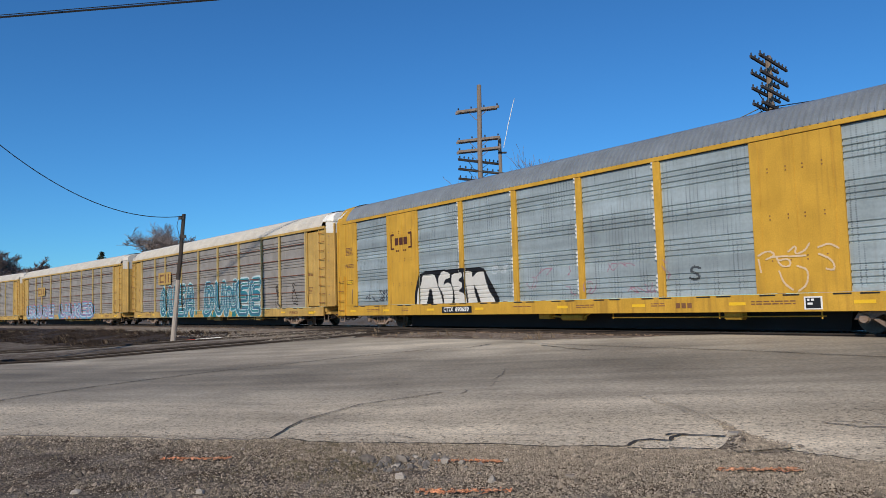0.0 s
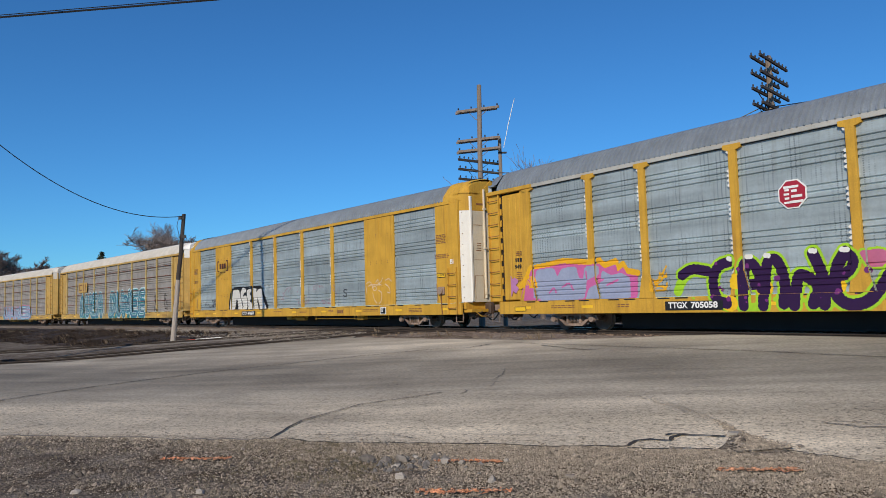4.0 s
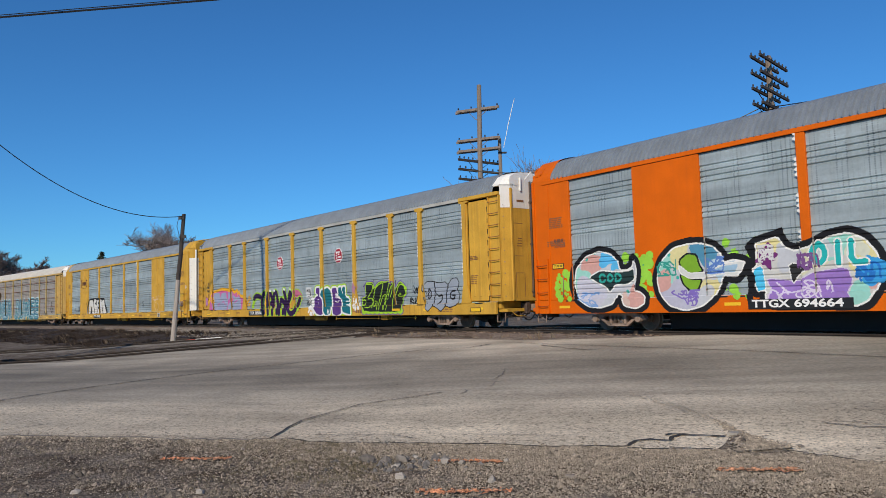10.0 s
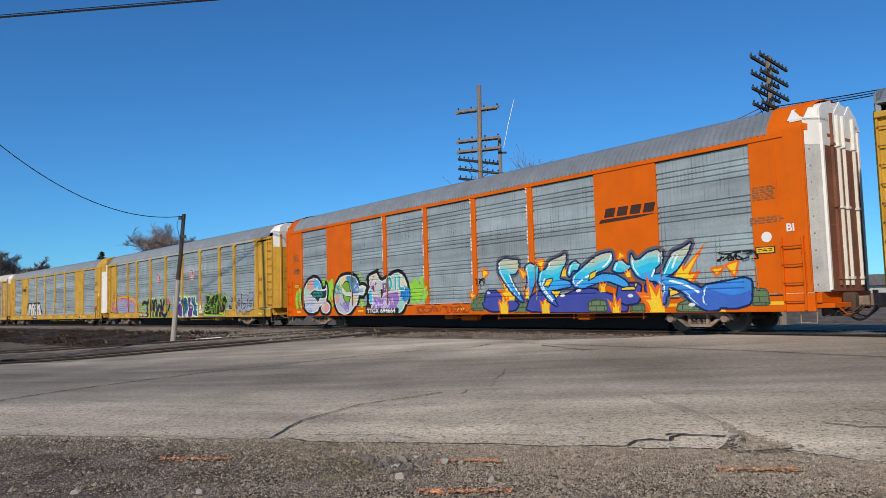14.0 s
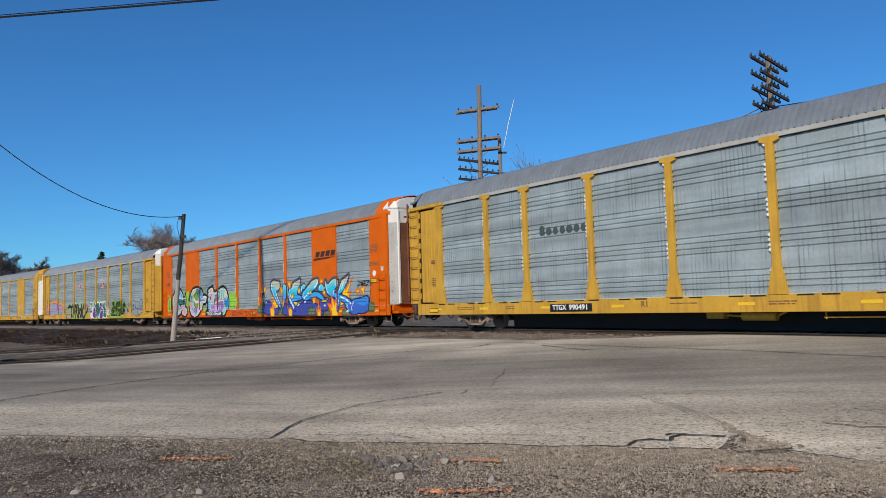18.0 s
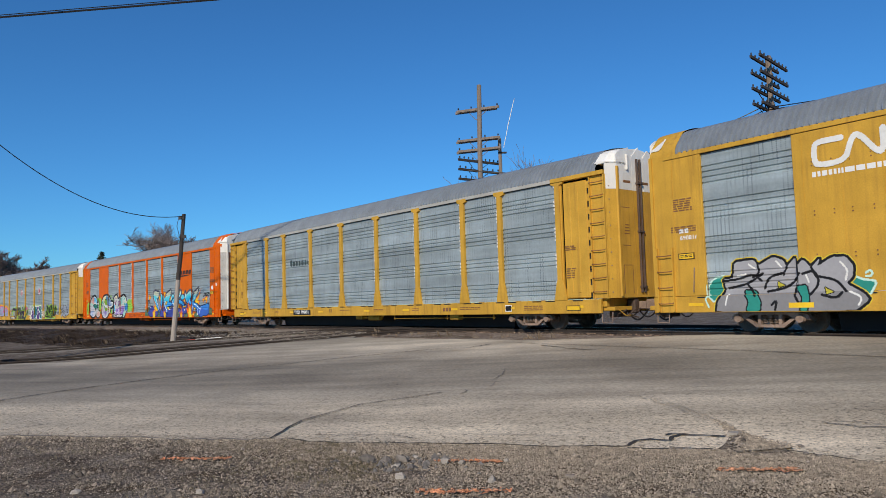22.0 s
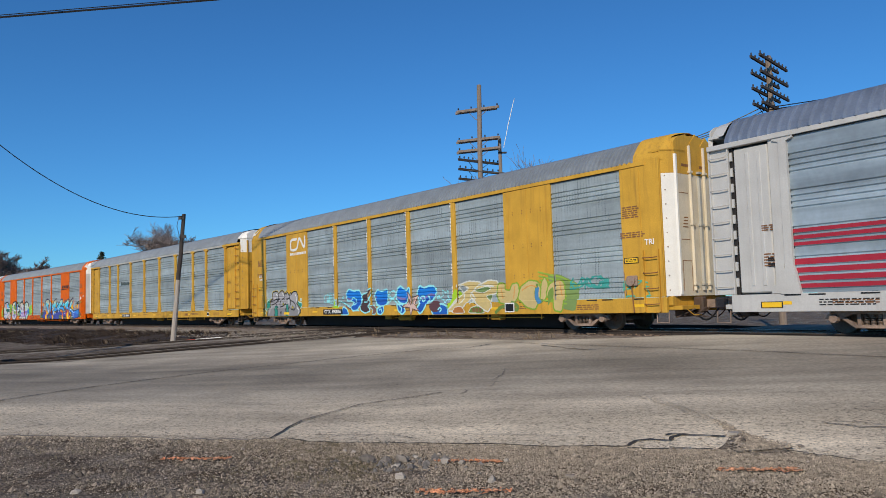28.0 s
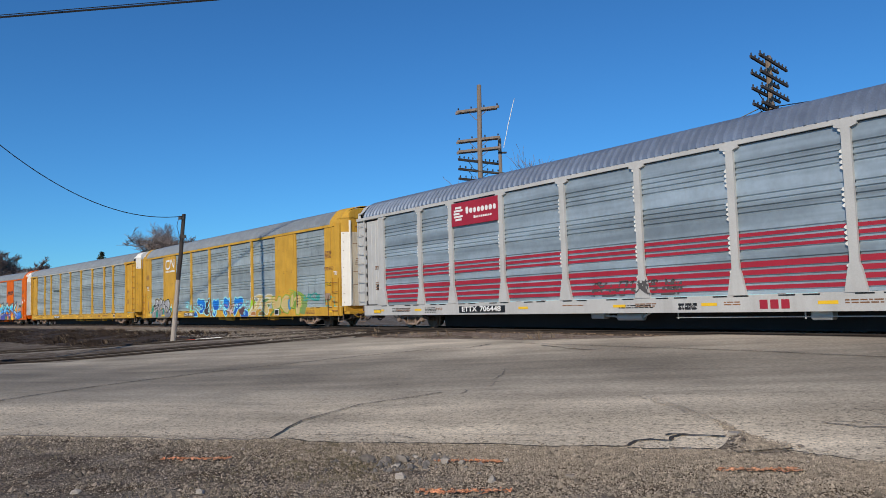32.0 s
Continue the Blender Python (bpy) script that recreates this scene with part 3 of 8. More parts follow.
def scatter(name, count, where, size, material, label, seed, tall=0.6):
    """Many small stones as one mesh."""
    rng = random.Random(seed)
    verts, faces = [], []
    base = [(1, 0, 0), (0.3, 0.9, 0), (-0.8, 0.5, 0), (-0.7, -0.6, 0), (0.4, -0.9, 0), (0.2, 0.1, 1)]
    while len(faces) < count * 5:
        x, y, z = where(rng)
        s = size * rng.uniform(0.4, 1.0) ** 2 * (1 + 1.2 * (rng.random() < 0.06))
        an, k = rng.uniform(0, 6.28), len(verts)
        for bx, by, bz in base:
            bx, by, bz = bx * rng.uniform(0.7, 1.2), by * rng.uniform(0.7, 1.2), bz * rng.uniform(0.6, 1.2)
            verts.append((x + s * (bx * math.cos(an) - by * math.sin(an)), y + s * (bx * math.sin(an) + by * math.cos(an)), z + s * tall * bz - 0.3 * s))
        faces += [(k + i, k + (i + 1) % 5, k + 5) for i in range(5)]
    ob = new(name, from_lists(name, verts, faces, material))
    return tagged(ob, label, name.replace("_", " "), kind="stuff")


def on_shoulder(rng):
    y = 4.6 + 6.5 * rng.random() ** 1.3
    x = rng.uniform(-0.72, 0.72) * y
    while y > line_at(NEAR_EDGE, x) - 0.03:
        y -= rng.random() * 1.5
    if rng.random() < 0.82 * (1 - smooth(-3.5, 0.8, x)) + 0.3 * max(0.0, noise.noise((x * 0.8, y * 0.8, 8))):
        return on_shoulder(rng)
    return x, y, ground_z(x, y) + 0.02


def on_open_shoulder(rng):
    y = 4.6 + 6.5 * rng.random() ** 1.2
    x = rng.uniform(-0.72, 0.72) * y
    while y > line_at(NEAR_EDGE, x) - 0.02:
        y -= rng.random() * 1.2
    if rng.random() < 0.75 * smooth(-0.1, 0.35, noise.noise((x * 1.1, y * 1.6, 3))):
        return on_open_shoulder(rng)
    return x, y, ground_z(x, y) + 0.016


def on_edge(rng):
    x = rng.uniform(-9, 6)
    y = line_at(NEAR_EDGE, x) + abs(rng.gauss(0, 0.25))
    return x, y, ground_z(x, y) + 0.025


def on_ballast(rng):
    a = 12 + 60 * rng.random() ** 1.5
    p = on_track(a, rng.uniform(-3.6, 0.6))
    return p.x, p.y, (0.45 if track_coords(p.x, p.y)[1] < -1 else 0.5) - (0.1 if track_coords(p.x, p.y)[1] < -3.2 else 0)


M["pebble"] = mat("mixed_pebbles", (0.27, 0.225, 0.17), 0.85, var=0.3, scale=9, fine=40, island=0.4)
M["pebble_pale"] = mat("pale_pebbles", (0.4, 0.35, 0.3), 0.9, var=0.3, scale=9, fine=40, island=0.4)
M["clod"] = mat("brown_clods", (0.2, 0.165, 0.125), 0.92, var=0.35, scale=7, fine=30, island=0.6)
M["pebble_rust"] = mat("rusty_ballast_stones", (0.22, 0.155, 0.11), 0.9, var=0.4, scale=5, fine=20, island=0.5)
scatter("gravel_stones", 130000, on_shoulder, 0.0118, M["pebble"], "loose grey brown gravel on the shoulder", 3, 0.95)
scatter("pale_gravel_stones", 900, on_shoulder, 0.022, M["pebble_pale"], "pale bits of limestone in the gravel", 4)
scatter("clod_stones", 15000, on_open_shoulder, 0.03, M["clod"], "brown clods and broken stone pressed into the shoulder", 21, 0.8)
scatter("grit_stones", 4000, on_edge, 0.012, M["pebble"], "loose grit on the road edge", 5)


def on_seam(rng):
    u = rng.random() ** 0.35
    y = 8.6 - 1.7 * u
    x = 3.05 - 0.12 * u + rng.gauss(0, 0.02 + 0.11 * u * u * u)
    return x, y, ground_z(x, y) + 0.02 + 0.025 * smooth(7.7, 7.3, y)


def on_smear(rng):
    u = rng.random()
    return 2.6 + 0.48 * u ** 0.6 + rng.gauss(0, 0.05), 10.4 - 2.5 * u, ground_z(2.9, 10.4 - 2.5 * u) + 0.024


scatter("smear_grit", 380, on_smear, 0.02, M["stain"], "grey dust trodden along a worn seam", 23, 0.05)
scatter("washed_stones", 2600, on_seam, 0.02, M["pebble"], "loose gravel over the broken road edge", 24, 0.8)
M["stone_dark"] = mat("dark_grey_rubble", (0.13, 0.12, 0.11), 0.9, var=0.3, fine=20, island=0.5)
M["pebble_grey"] = mat("pale_grey_ballast", (0.25, 0.215, 0.175), 0.9, var=0.3, scale=5, fine=20, island=0.4)
M["grit_dark"] = mat("dark_grit", (0.15, 0.125, 0.1), 0.9, var=0.3, fine=40, island=0.6)
scatter("seam_grit", 300, on_seam, 0.022, M["grit_dark"], "dark crumbled grit along a worn seam", 12, 0.4)


def in_rubble(rng):
    x, y = -0.45 + rng.gauss(0, 0.32), 7.2 + rng.gauss(0, 0.2)
    return x, y, ground_z(x, y) + 0.03


def on_lit_ballast(rng):
    a = 24 + 24 * rng.random()
    p = on_track(a, rng.uniform(-5.6 if a < 37 else -4.2, -2.2))
    return p.x, p.y, ground_z(p.x, p.y) + 0.06


scatter("rubble_stones", 130, in_rubble, 0.05, M["stone_dark"], "dark broken rubble heaped on the gravel", 14, 0.9)
scatter("pale_ballast_stones", 7000, on_lit_ballast, 0.042, M["pebble_grey"], "pale grey crushed stone beside the line", 15, 0.8)
scatter("ballast_stones", 7000, on_ballast, 0.05, M["pebble_rust"], "rusty brown crushed stone beside the rails", 6)

for pts, w in (([(-2.97, 7.72), (-2.6, 7.66), (-2.24, 7.63)], 0.06), ([(-0.15, 7.25), (0.15, 7.19), (0.5, 7.13)], 0.06), ([(2.28, 6.37), (2.6, 6.28), (2.92, 6.19)], 0.06), ([(-0.28, 6.1), (0.1, 6.06), (0.5, 6.02)], 0.07)):
    rng = random.Random(int(pts[0][0] * 50) + 900)
    verts, faces = [], []
    for _ in range(110):
        u = rng.random()
        x, y = pts[0][0] + (pts[-1][0] - pts[0][0]) * u, pts[0][1] + (pts[-1][1] - pts[0][1]) * u + rng.gauss(0, w * 0.5)
        s, b = rng.uniform(0.006, 0.022), len(verts)
        for k in range(5):
            verts.append((x + s * 1.4 * math.cos(k * 1.257 + u * 9), y + s * math.sin(k * 1.257 + u * 9), ground_z(x, y) + 0.036 + rng.uniform(-0.008, 0.012)))
        faces.append((b, b + 1, b + 2, b + 3, b + 4))
    ob = new("paint_mark", from_lists("paint_mark", verts, faces, M["marking"]))
    tagged(ob, "short sprayed orange survey line on the gravel", "paint mark", "survey lines on the gravel", kind="stuff")


def tufts(name, count, where, h, material, label, seed, lean=0.5, blades=9, width=0.02):
    rng = random.Random(seed)
    verts, faces = [], []
    for _ in range(count):
        x, y, z = where(rng)
        for _ in range(blades):
            an = rng.uniform(0, 6.28)
            r, hh = rng.uniform(0, 0.12), h * rng.uniform(0.4, 1.0) * (0.35 + 1.4 * max(0.0, noise.noise((x * 0.55, y * 0.55, 1)) + 0.15))
            bx, by = x + r * math.cos(an), y + r * math.sin(an)
            dx, dy = lean * hh * rng.uniform(-1, 1), lean * hh * rng.uniform(-1, 1)
            k = len(verts)
            verts += [(bx - width / 2, by, z - 0.03), (bx + width / 2, by, z - 0.03), (bx + dx * 0.5 + width * 0.4, by + dy * 0.5, z + hh * 0.6), (bx + dx, by + dy, z + hh)]
            faces += [(k, k + 1, k + 2), (k, k + 2, k + 3)]
    return tagged(new(name, from_lists(name, verts, faces, material)), label, name.replace("_", " "), kind="stuff")


def in_ditch(rng):
    a = rng.uniform(33, 70)
    lat = rng.uniform(-9.6, -3.8) + (a - 36) * -0.06
    p = on_track(a, lat)
    return p.x, p.y, ground_z(p.x, p.y) + 0.0


M["soil"] = surface("dark_ditch_soil", ((0.042, 0.03, 0.024), (0.075, 0.055, 0.042), (0.025, 0.018, 0.015)), (0.4, 1.5, 9), 0.06, spots=0.2)
rows = []
for i in range(100):
    a = 33 + i * 0.5
    lo, hi = -9.9 - (a - 36) * 0.06 + 0.5 * noise.noise((a * 0.7, 0, 1)), -4.5 + 0.7 * noise.noise((a * 0.5, 3, 1)) + 1.2 * smooth(44, 52, a)
    rows.append([on_track(a, lo + (hi - lo) * j / 12, ground_z(*on_track(a, lo + (hi - lo) * j / 12).xy) + (0.05 + 0.05 * noise.noise((a, j, 2)) if 0 < j < 12 and 0 < i < 99 else -0.1)) for j in range(13)])
tagged(new("ditch", sheet("ditch", rows, M["soil"])), "dark damp soil in the ditch beside the tracks", "ditch", kind="structure")


def on_bank(rng):
    a = rng.uniform(14, 60)
    p = on_track(a, rng.uniform(-4.6, -3.0) if a > 26 else rng.uniform(-2.9, -1.6))
    return p.x, p.y, ground_z(p.x, p.y) + 0.02


def shoulder_grass(rng):
    x, y, z = on_shoulder(rng)
    while x > -0.6 or noise.noise((x * 0.9, y * 0.9, 4)) < 0.0 and rng.random() > 0.2:
        x, y, z = on_shoulder(rng)
    return x, y, z


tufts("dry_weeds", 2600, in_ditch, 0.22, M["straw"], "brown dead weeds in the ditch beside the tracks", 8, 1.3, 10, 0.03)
tufts("dry_grass", 120, in_ditch, 0.3, M["straw_pale"], "pale dead grass in the ditch", 9, 0.8, 8, 0.015)
tufts("bank_grass", 160, on_bank, 0.16, M["straw_pale"], "thin dead grass along the ballast", 10, 0.8, 8, 0.015)
M["olive_straw"] = mat("dull_olive_straw", (0.12, 0.1, 0.06), 0.95, var=0.3, fine=3)
tufts("shoulder_grass", 700, shoulder_grass, 0.03, M["olive_straw"], "flattened dead grass on the gravel shoulder", 11, 1.6, 6, 0.005)

# ---- the train ----
POSTS = [-11.85, -9.15, -7.15, -4.32, -1.45, 1.45, 4.32, 7.15, 9.15, 11.85]
SIDE, EAVE, SILL0, SILL1 = -1.5, 4.86, 0.53, 0.96


def groove_heights(z0, z1, stripes):
    """Four groups of four; on the striped car they part the red bands."""
    if stripes:
        return [1.05, 1.22, 1.41, 1.6, 1.81, 2.05, 2.2, 2.36, 2.52, 2.98, 3.12, 3.26, 3.4, 3.85, 3.99, 4.13, 4.27]
    span = (z1 - z0) / 4
    return [z0 + span * (g + 0.16) + k * 0.145 for g in range(4) for k in range(4)]


def corrugated(x0, x1, z0, z1, y, stripes=None):
    """Sheet metal with pressed grooves. stripes: heights that take the second material."""
    prof = [(z0, 0)]
    for z in groove_heights(z0, z1, stripes):
        prof += [(z - 0.037, 0), (z - 0.013, 0.04), (z + 0.012, 0.04), (z + 0.033, 0)]
    prof.append((z1, 0))
    verts, faces, idx = [], [], []
    for z, d in prof:
        verts += [(x0, y + d, z), (x1, y + d, z)]
    for k in range(len(prof) - 1):
        faces.append((2 * k, 2 * k + 1, 2 * k + 3, 2 * k + 2))
        zm = (prof[k][0] + prof[k + 1][0]) / 2
        idx.append(1 if stripes and any(a < zm < b for a, b in stripes) and prof[k][1] == 0 and prof[k + 1][1] == 0 else 0)
    return verts, faces, idx


def panel(car, x0, x1, z0, z1, m, y=SIDE + 0.05, name="side_panel", stripes=None, m2=None, label=""):
    v, f, idx = corrugated(x0, x1, z0, z1, y, stripes)
    me = from_lists(name, v, f, m, *([m2] if m2 else []))
    if m2:
        for poly, i in zip(me.polygons, idx):
            poly.material_index = i
    return part(name, me, m, car, label)


def roof_mesh(half, pitch=0.175):
    prof = [(-1.50, EAVE - 0.06), (-1.49, EAVE + 0.06), (-1.42, EAVE + 0.2), (-1.12, EAVE + 0.57), (-0.95, EAVE + 0.68), (-0.5, EAVE + 0.8), (0, EAVE + 0.86)]
    fine = [prof[0]]
    for p, q in zip(prof, prof[1:]):
        fine += [(p[0] * 0.75 + q[0] * 0.25, p[1] * 0.75 + q[1] * 0.25), (p[0] * 0.25 + q[0] * 0.75, p[1] * 0.25 + q[1] * 0.75)]
    prof = fine + [prof[-1]]
    prof += [(-y, z) for y, z in prof[-2::-1]]
    xs, offs = [], []
    n = int(2 * half / pitch)
    for k in range(n):
        x = -half + 2 * half * k / n
        w = 2 * half / n
        for u, o in ((0, 0), (0.44, 0), (0.52, 0.06), (0.64, 0.06), (0.8, 0)):
            xs.append(x + u * w)
            offs.append(o)
    xs.append(half)
    offs.append(0)
    rows = []
    for x, o in zip(xs, offs):
        row = []
        for i, (y, z) in enumerate(prof):
            c = Vector((y, z - 4.3)).normalized()
            k = o * smooth(0.98, 1.2, abs(y)) if 0 < i < len(prof) - 1 else 0
            row.append((x, y + c.x * k, z + c.y * k))
        rows.append(row)
    return rows


def text_mesh(name, body, size, m, shear=0.0, offset=0.0):
    cu = bpy.data.curves.new(name, "FONT")
    cu.body, cu.size, cu.shear, cu.offset = body, size, shear, offset
    cu.align_x, cu.align_y = "CENTER", "CENTER"
    cu.resolution_u = 3
    ob = bpy.data.objects.new(name, cu)
    scene.collection.objects.link(ob)
    dg = bpy.context.evaluated_depsgraph_get()
    me = bpy.data.meshes.new_from_object(ob.evaluated_get(dg))
    bpy.data.objects.remove(ob)
    bpy.data.curves.remove(cu)
    me.materials.clear()
    me.materials.append(m)
    me.name = name
    return me


def words(car, body, x, z, size, m, y=SIDE - 0.012, shear=0.0, wide=1.0, offset=0.0, name="lettering", label=""):
    ob = part(name, text_mesh(name, body, size, m, shear, offset), m, car, label)
    ob.matrix_local = Matrix.Translation((x, y, z)) @ pose(0, 0, 0, 90) @ Matrix.Diagonal((wide, 1, 1, 1))
    return ob


def plate(car, name, x0, x1, z0, z1, m, y=SIDE - 0.008, label="", t=0.004):
    bm = bmesh.new()
    box(bm, x0, x1, y - t, y, z0, z1)
    return part(name, bm, m, car, label)


def bars(car, x, z, w, rows, m, y=SIDE - 0.006, h=0.035, gap=0.06, seed=1, name="small_lettering"):
    """Lines of lettering too small to read."""
    rng = random.Random(seed)
    bm = bmesh.new()
    for r in range(rows):
        u = 0.0
        while u < w - 0.06:
            k = min(rng.uniform(0.05, 0.22), w - u)
            box(bm, x + u, x + u + k, y - 0.002, y, z - r * gap - h, z - r * gap)
            u += k + 0.035
    return tagged(part(name, bm, m, car), kind="stuff")


WHEELSETS = []


def wheelset_mesh():
    bm = bmesh.new()
    prof = [(0.055, -0.98), (0.07, -0.82), (0.12, -0.80), (0.12, -0.72), (0.40, -0.80), (0.42, -0.79), (0.424, -0.70), (0.45, -0.675), (0.45, -0.66), (0.36, -0.66), (0.33, -0.69), (0.13, -0.66), (0.085, -0.62), (0.08, 0)]
    prof += [(r, -y) for r, y in prof[-2::-1]]
    n = 24
    prof = [(r * 0.857, y) for r, y in prof]
    rings = [[bm.verts.new((r * math.cos(k * math.tau / n), y, r * math.sin(k * math.tau / n))) for k in range(n)] for r, y in prof]
    for a, b in zip(rings, rings[1:]):
        for k in range(n):
            bm.faces.new((a[k], a[(k + 1) % n], b[(k + 1) % n], b[k]))
    bm.faces.new(rings[0])
    bm.faces.new(rings[-1][::-1])
    return mesh_of("wheelset", bm, M["wheel"])


def truck_meshes():
    frame_bm = bmesh.new()
    for s in (-1,):
        y0, y1 = s * 1.12, s * 1.27
        prism(frame_bm, [(-1.14, 0.4), (-1.06, 0.55), (-0.5, 0.66), (0.5, 0.66), (1.06, 0.55), (1.14, 0.4), (0.72, 0.41), (0.5, 0.53), (-0.5, 0.53), (-0.72, 0.41)], y0, y1)
        prism(frame_bm, [(-0.74, 0.43), (-0.4, 0.17), (0.4, 0.17), (0.74, 0.43), (0.6, 0.43), (0.34, 0.25), (-0.34, 0.25), (-0.6, 0.43)], y0 + s * 0.02, y1 - s * 0.01)
        for x in (-0.3, 0.3):
            box(frame_bm, x - 0.045, x + 0.045, min(y0, y1) + 0.01, max(y0, y1) - 0.01, 0.22, 0.55)
        for x in (-0.89, 0.89):
            tube(frame_bm, (x, s * 1.25, 0.42), (x, s * 1.36, 0.42), 0.13, 0.11, 10)
    bolster = bmesh.new()
    box(bolster, -0.2, 0.2, -1.1, 1.1, 0.42, 0.62, 0.03)
    spring = bmesh.new()
    for s in (-1,):
        for x in (-0.16, 0.0, 0.16):
            for k in range(6):
                tube(spring, (x, s * 1.19, 0.25 + k * 0.045), (x, s * 1.19, 0.272 + k * 0.045), 0.062, n=8)
    for piece in (frame_bm, bolster, spring):
        for v in piece.verts:
            v.co.x, v.co.z = v.co.x * 0.9, v.co.z * 0.857
    return mesh_of("side_frame", frame_bm, M["truck"]), mesh_of("spring", spring, M["wheel"]), mesh_of("truck", bolster, M["truck"])


WHEEL_ME = wheelset_mesh()
FRAME_ME, SPRING_ME, BOLSTER_ME = truck_meshes()


def running_gear(car, body, pipe):
    # underframe and deck; the shade beneath the car is in their colour
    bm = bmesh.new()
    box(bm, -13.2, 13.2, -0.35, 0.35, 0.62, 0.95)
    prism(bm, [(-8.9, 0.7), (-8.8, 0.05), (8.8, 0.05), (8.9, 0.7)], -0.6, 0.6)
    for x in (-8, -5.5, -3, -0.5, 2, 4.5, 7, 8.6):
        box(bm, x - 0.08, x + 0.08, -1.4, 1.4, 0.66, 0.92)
    part("underframe", bm, M["dark"], car, "steel underframe coloured near black for the shade under the car")
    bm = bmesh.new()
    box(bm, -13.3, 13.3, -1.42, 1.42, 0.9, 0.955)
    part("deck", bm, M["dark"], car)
    for s in (-1, 1):
        fr = part("truck", BOLSTER_ME, None, car, "dusty cast steel truck")
        fr.matrix_local = pose(s * 10.2, 0, 0)
        for turn in (0, 180):
            part("side_frame", FRAME_ME, None, fr).matrix_local = pose(0, 0, 0, 0, 0, turn)
            tagged(part("spring", SPRING_ME, None, fr), kind="stuff").matrix_local = pose(0, 0, 0, 0, 0, turn)
        for x in (-0.8, 0.8):
            w = part("wheelset", WHEEL_ME, None, fr, "pair of worn steel wheels on an axle")
            w.matrix_local = pose(x, 0, 0.36)
            WHEELSETS.append((w, x))
    bm = bmesh.new()
    tube(bm, (2.4, -1.32, 0.4), (8.6, -1.32, 0.42), 0.015, n=6)
    for x in (2.45, 5.9, 8.5):
        tube(bm, (x, -1.32, 0.36), (x, -1.32, 0.6), 0.02, n=5)
    part("brake_pipe", bm, pipe, car, "thin pale brake pipe")
    bm = bmesh.new()
    tube(bm, (0.3, -1.15, 0.42), (1.2, -1.15, 0.42), 0.11, n=12)
    box(bm, -0.7, -0.2, -1.25, -0.95, 0.36, 0.56, 0.03)
    tube(bm, (-0.2, -1.1, 0.45), (0.3, -1.15, 0.42), 0.03, n=6)
    tube(bm, (1.2, -1.15, 0.42), (1.5, -1.2, 0.55), 0.03, n=6)
    part("brake_reservoir", bm, body, car, "air brake tank and valve")
    bm = bmesh.new()
    box(bm, 6.0, 6.5, -1.3, -1.0, 0.33, 0.56, 0.04)
    part("brake_cylinder", bm, body, car)
    for s in (-1, 1):
        bm = bmesh.new()
        box(bm, min(s * 13.2, s * 14.3), max(s * 13.2, s * 14.3), -0.16, 0.16, 0.62, 0.86, 0.03)
        box(bm, min(s * 14.05, s * 14.42), max(s * 14.05, s * 14.42), -0.22, 0.2, 0.58, 0.92, 0.06)
        part("coupler", bm, M["truck"], car, "rusty knuckle coupler")
        bm = bmesh.new()
        pts = [Vector((s * (13.5 + 0.8 * k / 8), -0.4, 0.62 - 0.32 * math.sin(math.pi * k / 8))) for k in range(9)]
        sweep(bm, pts, 0.028)
        part("air_hose", bm, M["black"], car)
        bm = bmesh.new()
        for y, dip in ((-0.75, 0.2), (-0.55, 0.26), (0.35, 0.3)):
            sweep(bm, [Vector((s * (13.35 + 0.75 * k / 8), y + 0.05 * k / 8, 0.66 - dip * math.sin(math.pi * k / 8))) for k in range(9)], 0.02)
        box(bm, min(s * 13.3, s * 13.62), max(s * 13.3, s * 13.62), -1.0, -0.5, 0.4, 0.6, 0.03)
        tube(bm, (s * 13.5, -1.25, 0.62), (s * 13.95, -0.4, 0.38), 0.022, n=6)
        tube(bm, (s * 13.4, -1.1, 0.38), (s * 13.9, -0.9, 0.62), 0.02, n=6)
        box(bm, min(s * 13.55, s * 13.85), max(s * 13.55, s * 13.85), -0.45, -0.2, 0.5, 0.95, 0.04)
        part("draft_gear", bm, M["rod"], car, "greasy draft gear, hoses and rods")
        bm = bmesh.new()
        box(bm, min(s * 13.3, s * 13.75), max(s * 13.3, s * 13.75), -1.3, 1.3, 0.6, 0.72, 0.01)
        box(bm, min(s * 13.35, s * 13.5), max(s * 13.35, s * 13.5), -1.35, 1.35, 0.72, 0.98, 0.01)
        part("end_sill", bm, body, car)
        bm = bmesh.new()
        tube(bm, (s * 13.7, -1.2, 0.72), (s * 13.85, -0.9, 0.45), 0.015, n=5)
        tube(bm, (s * 13.85, -0.9, 0.45), (s * 13.85, -0.5, 0.45), 0.015, n=5)
        part("uncoupling_lever", bm, body, car)


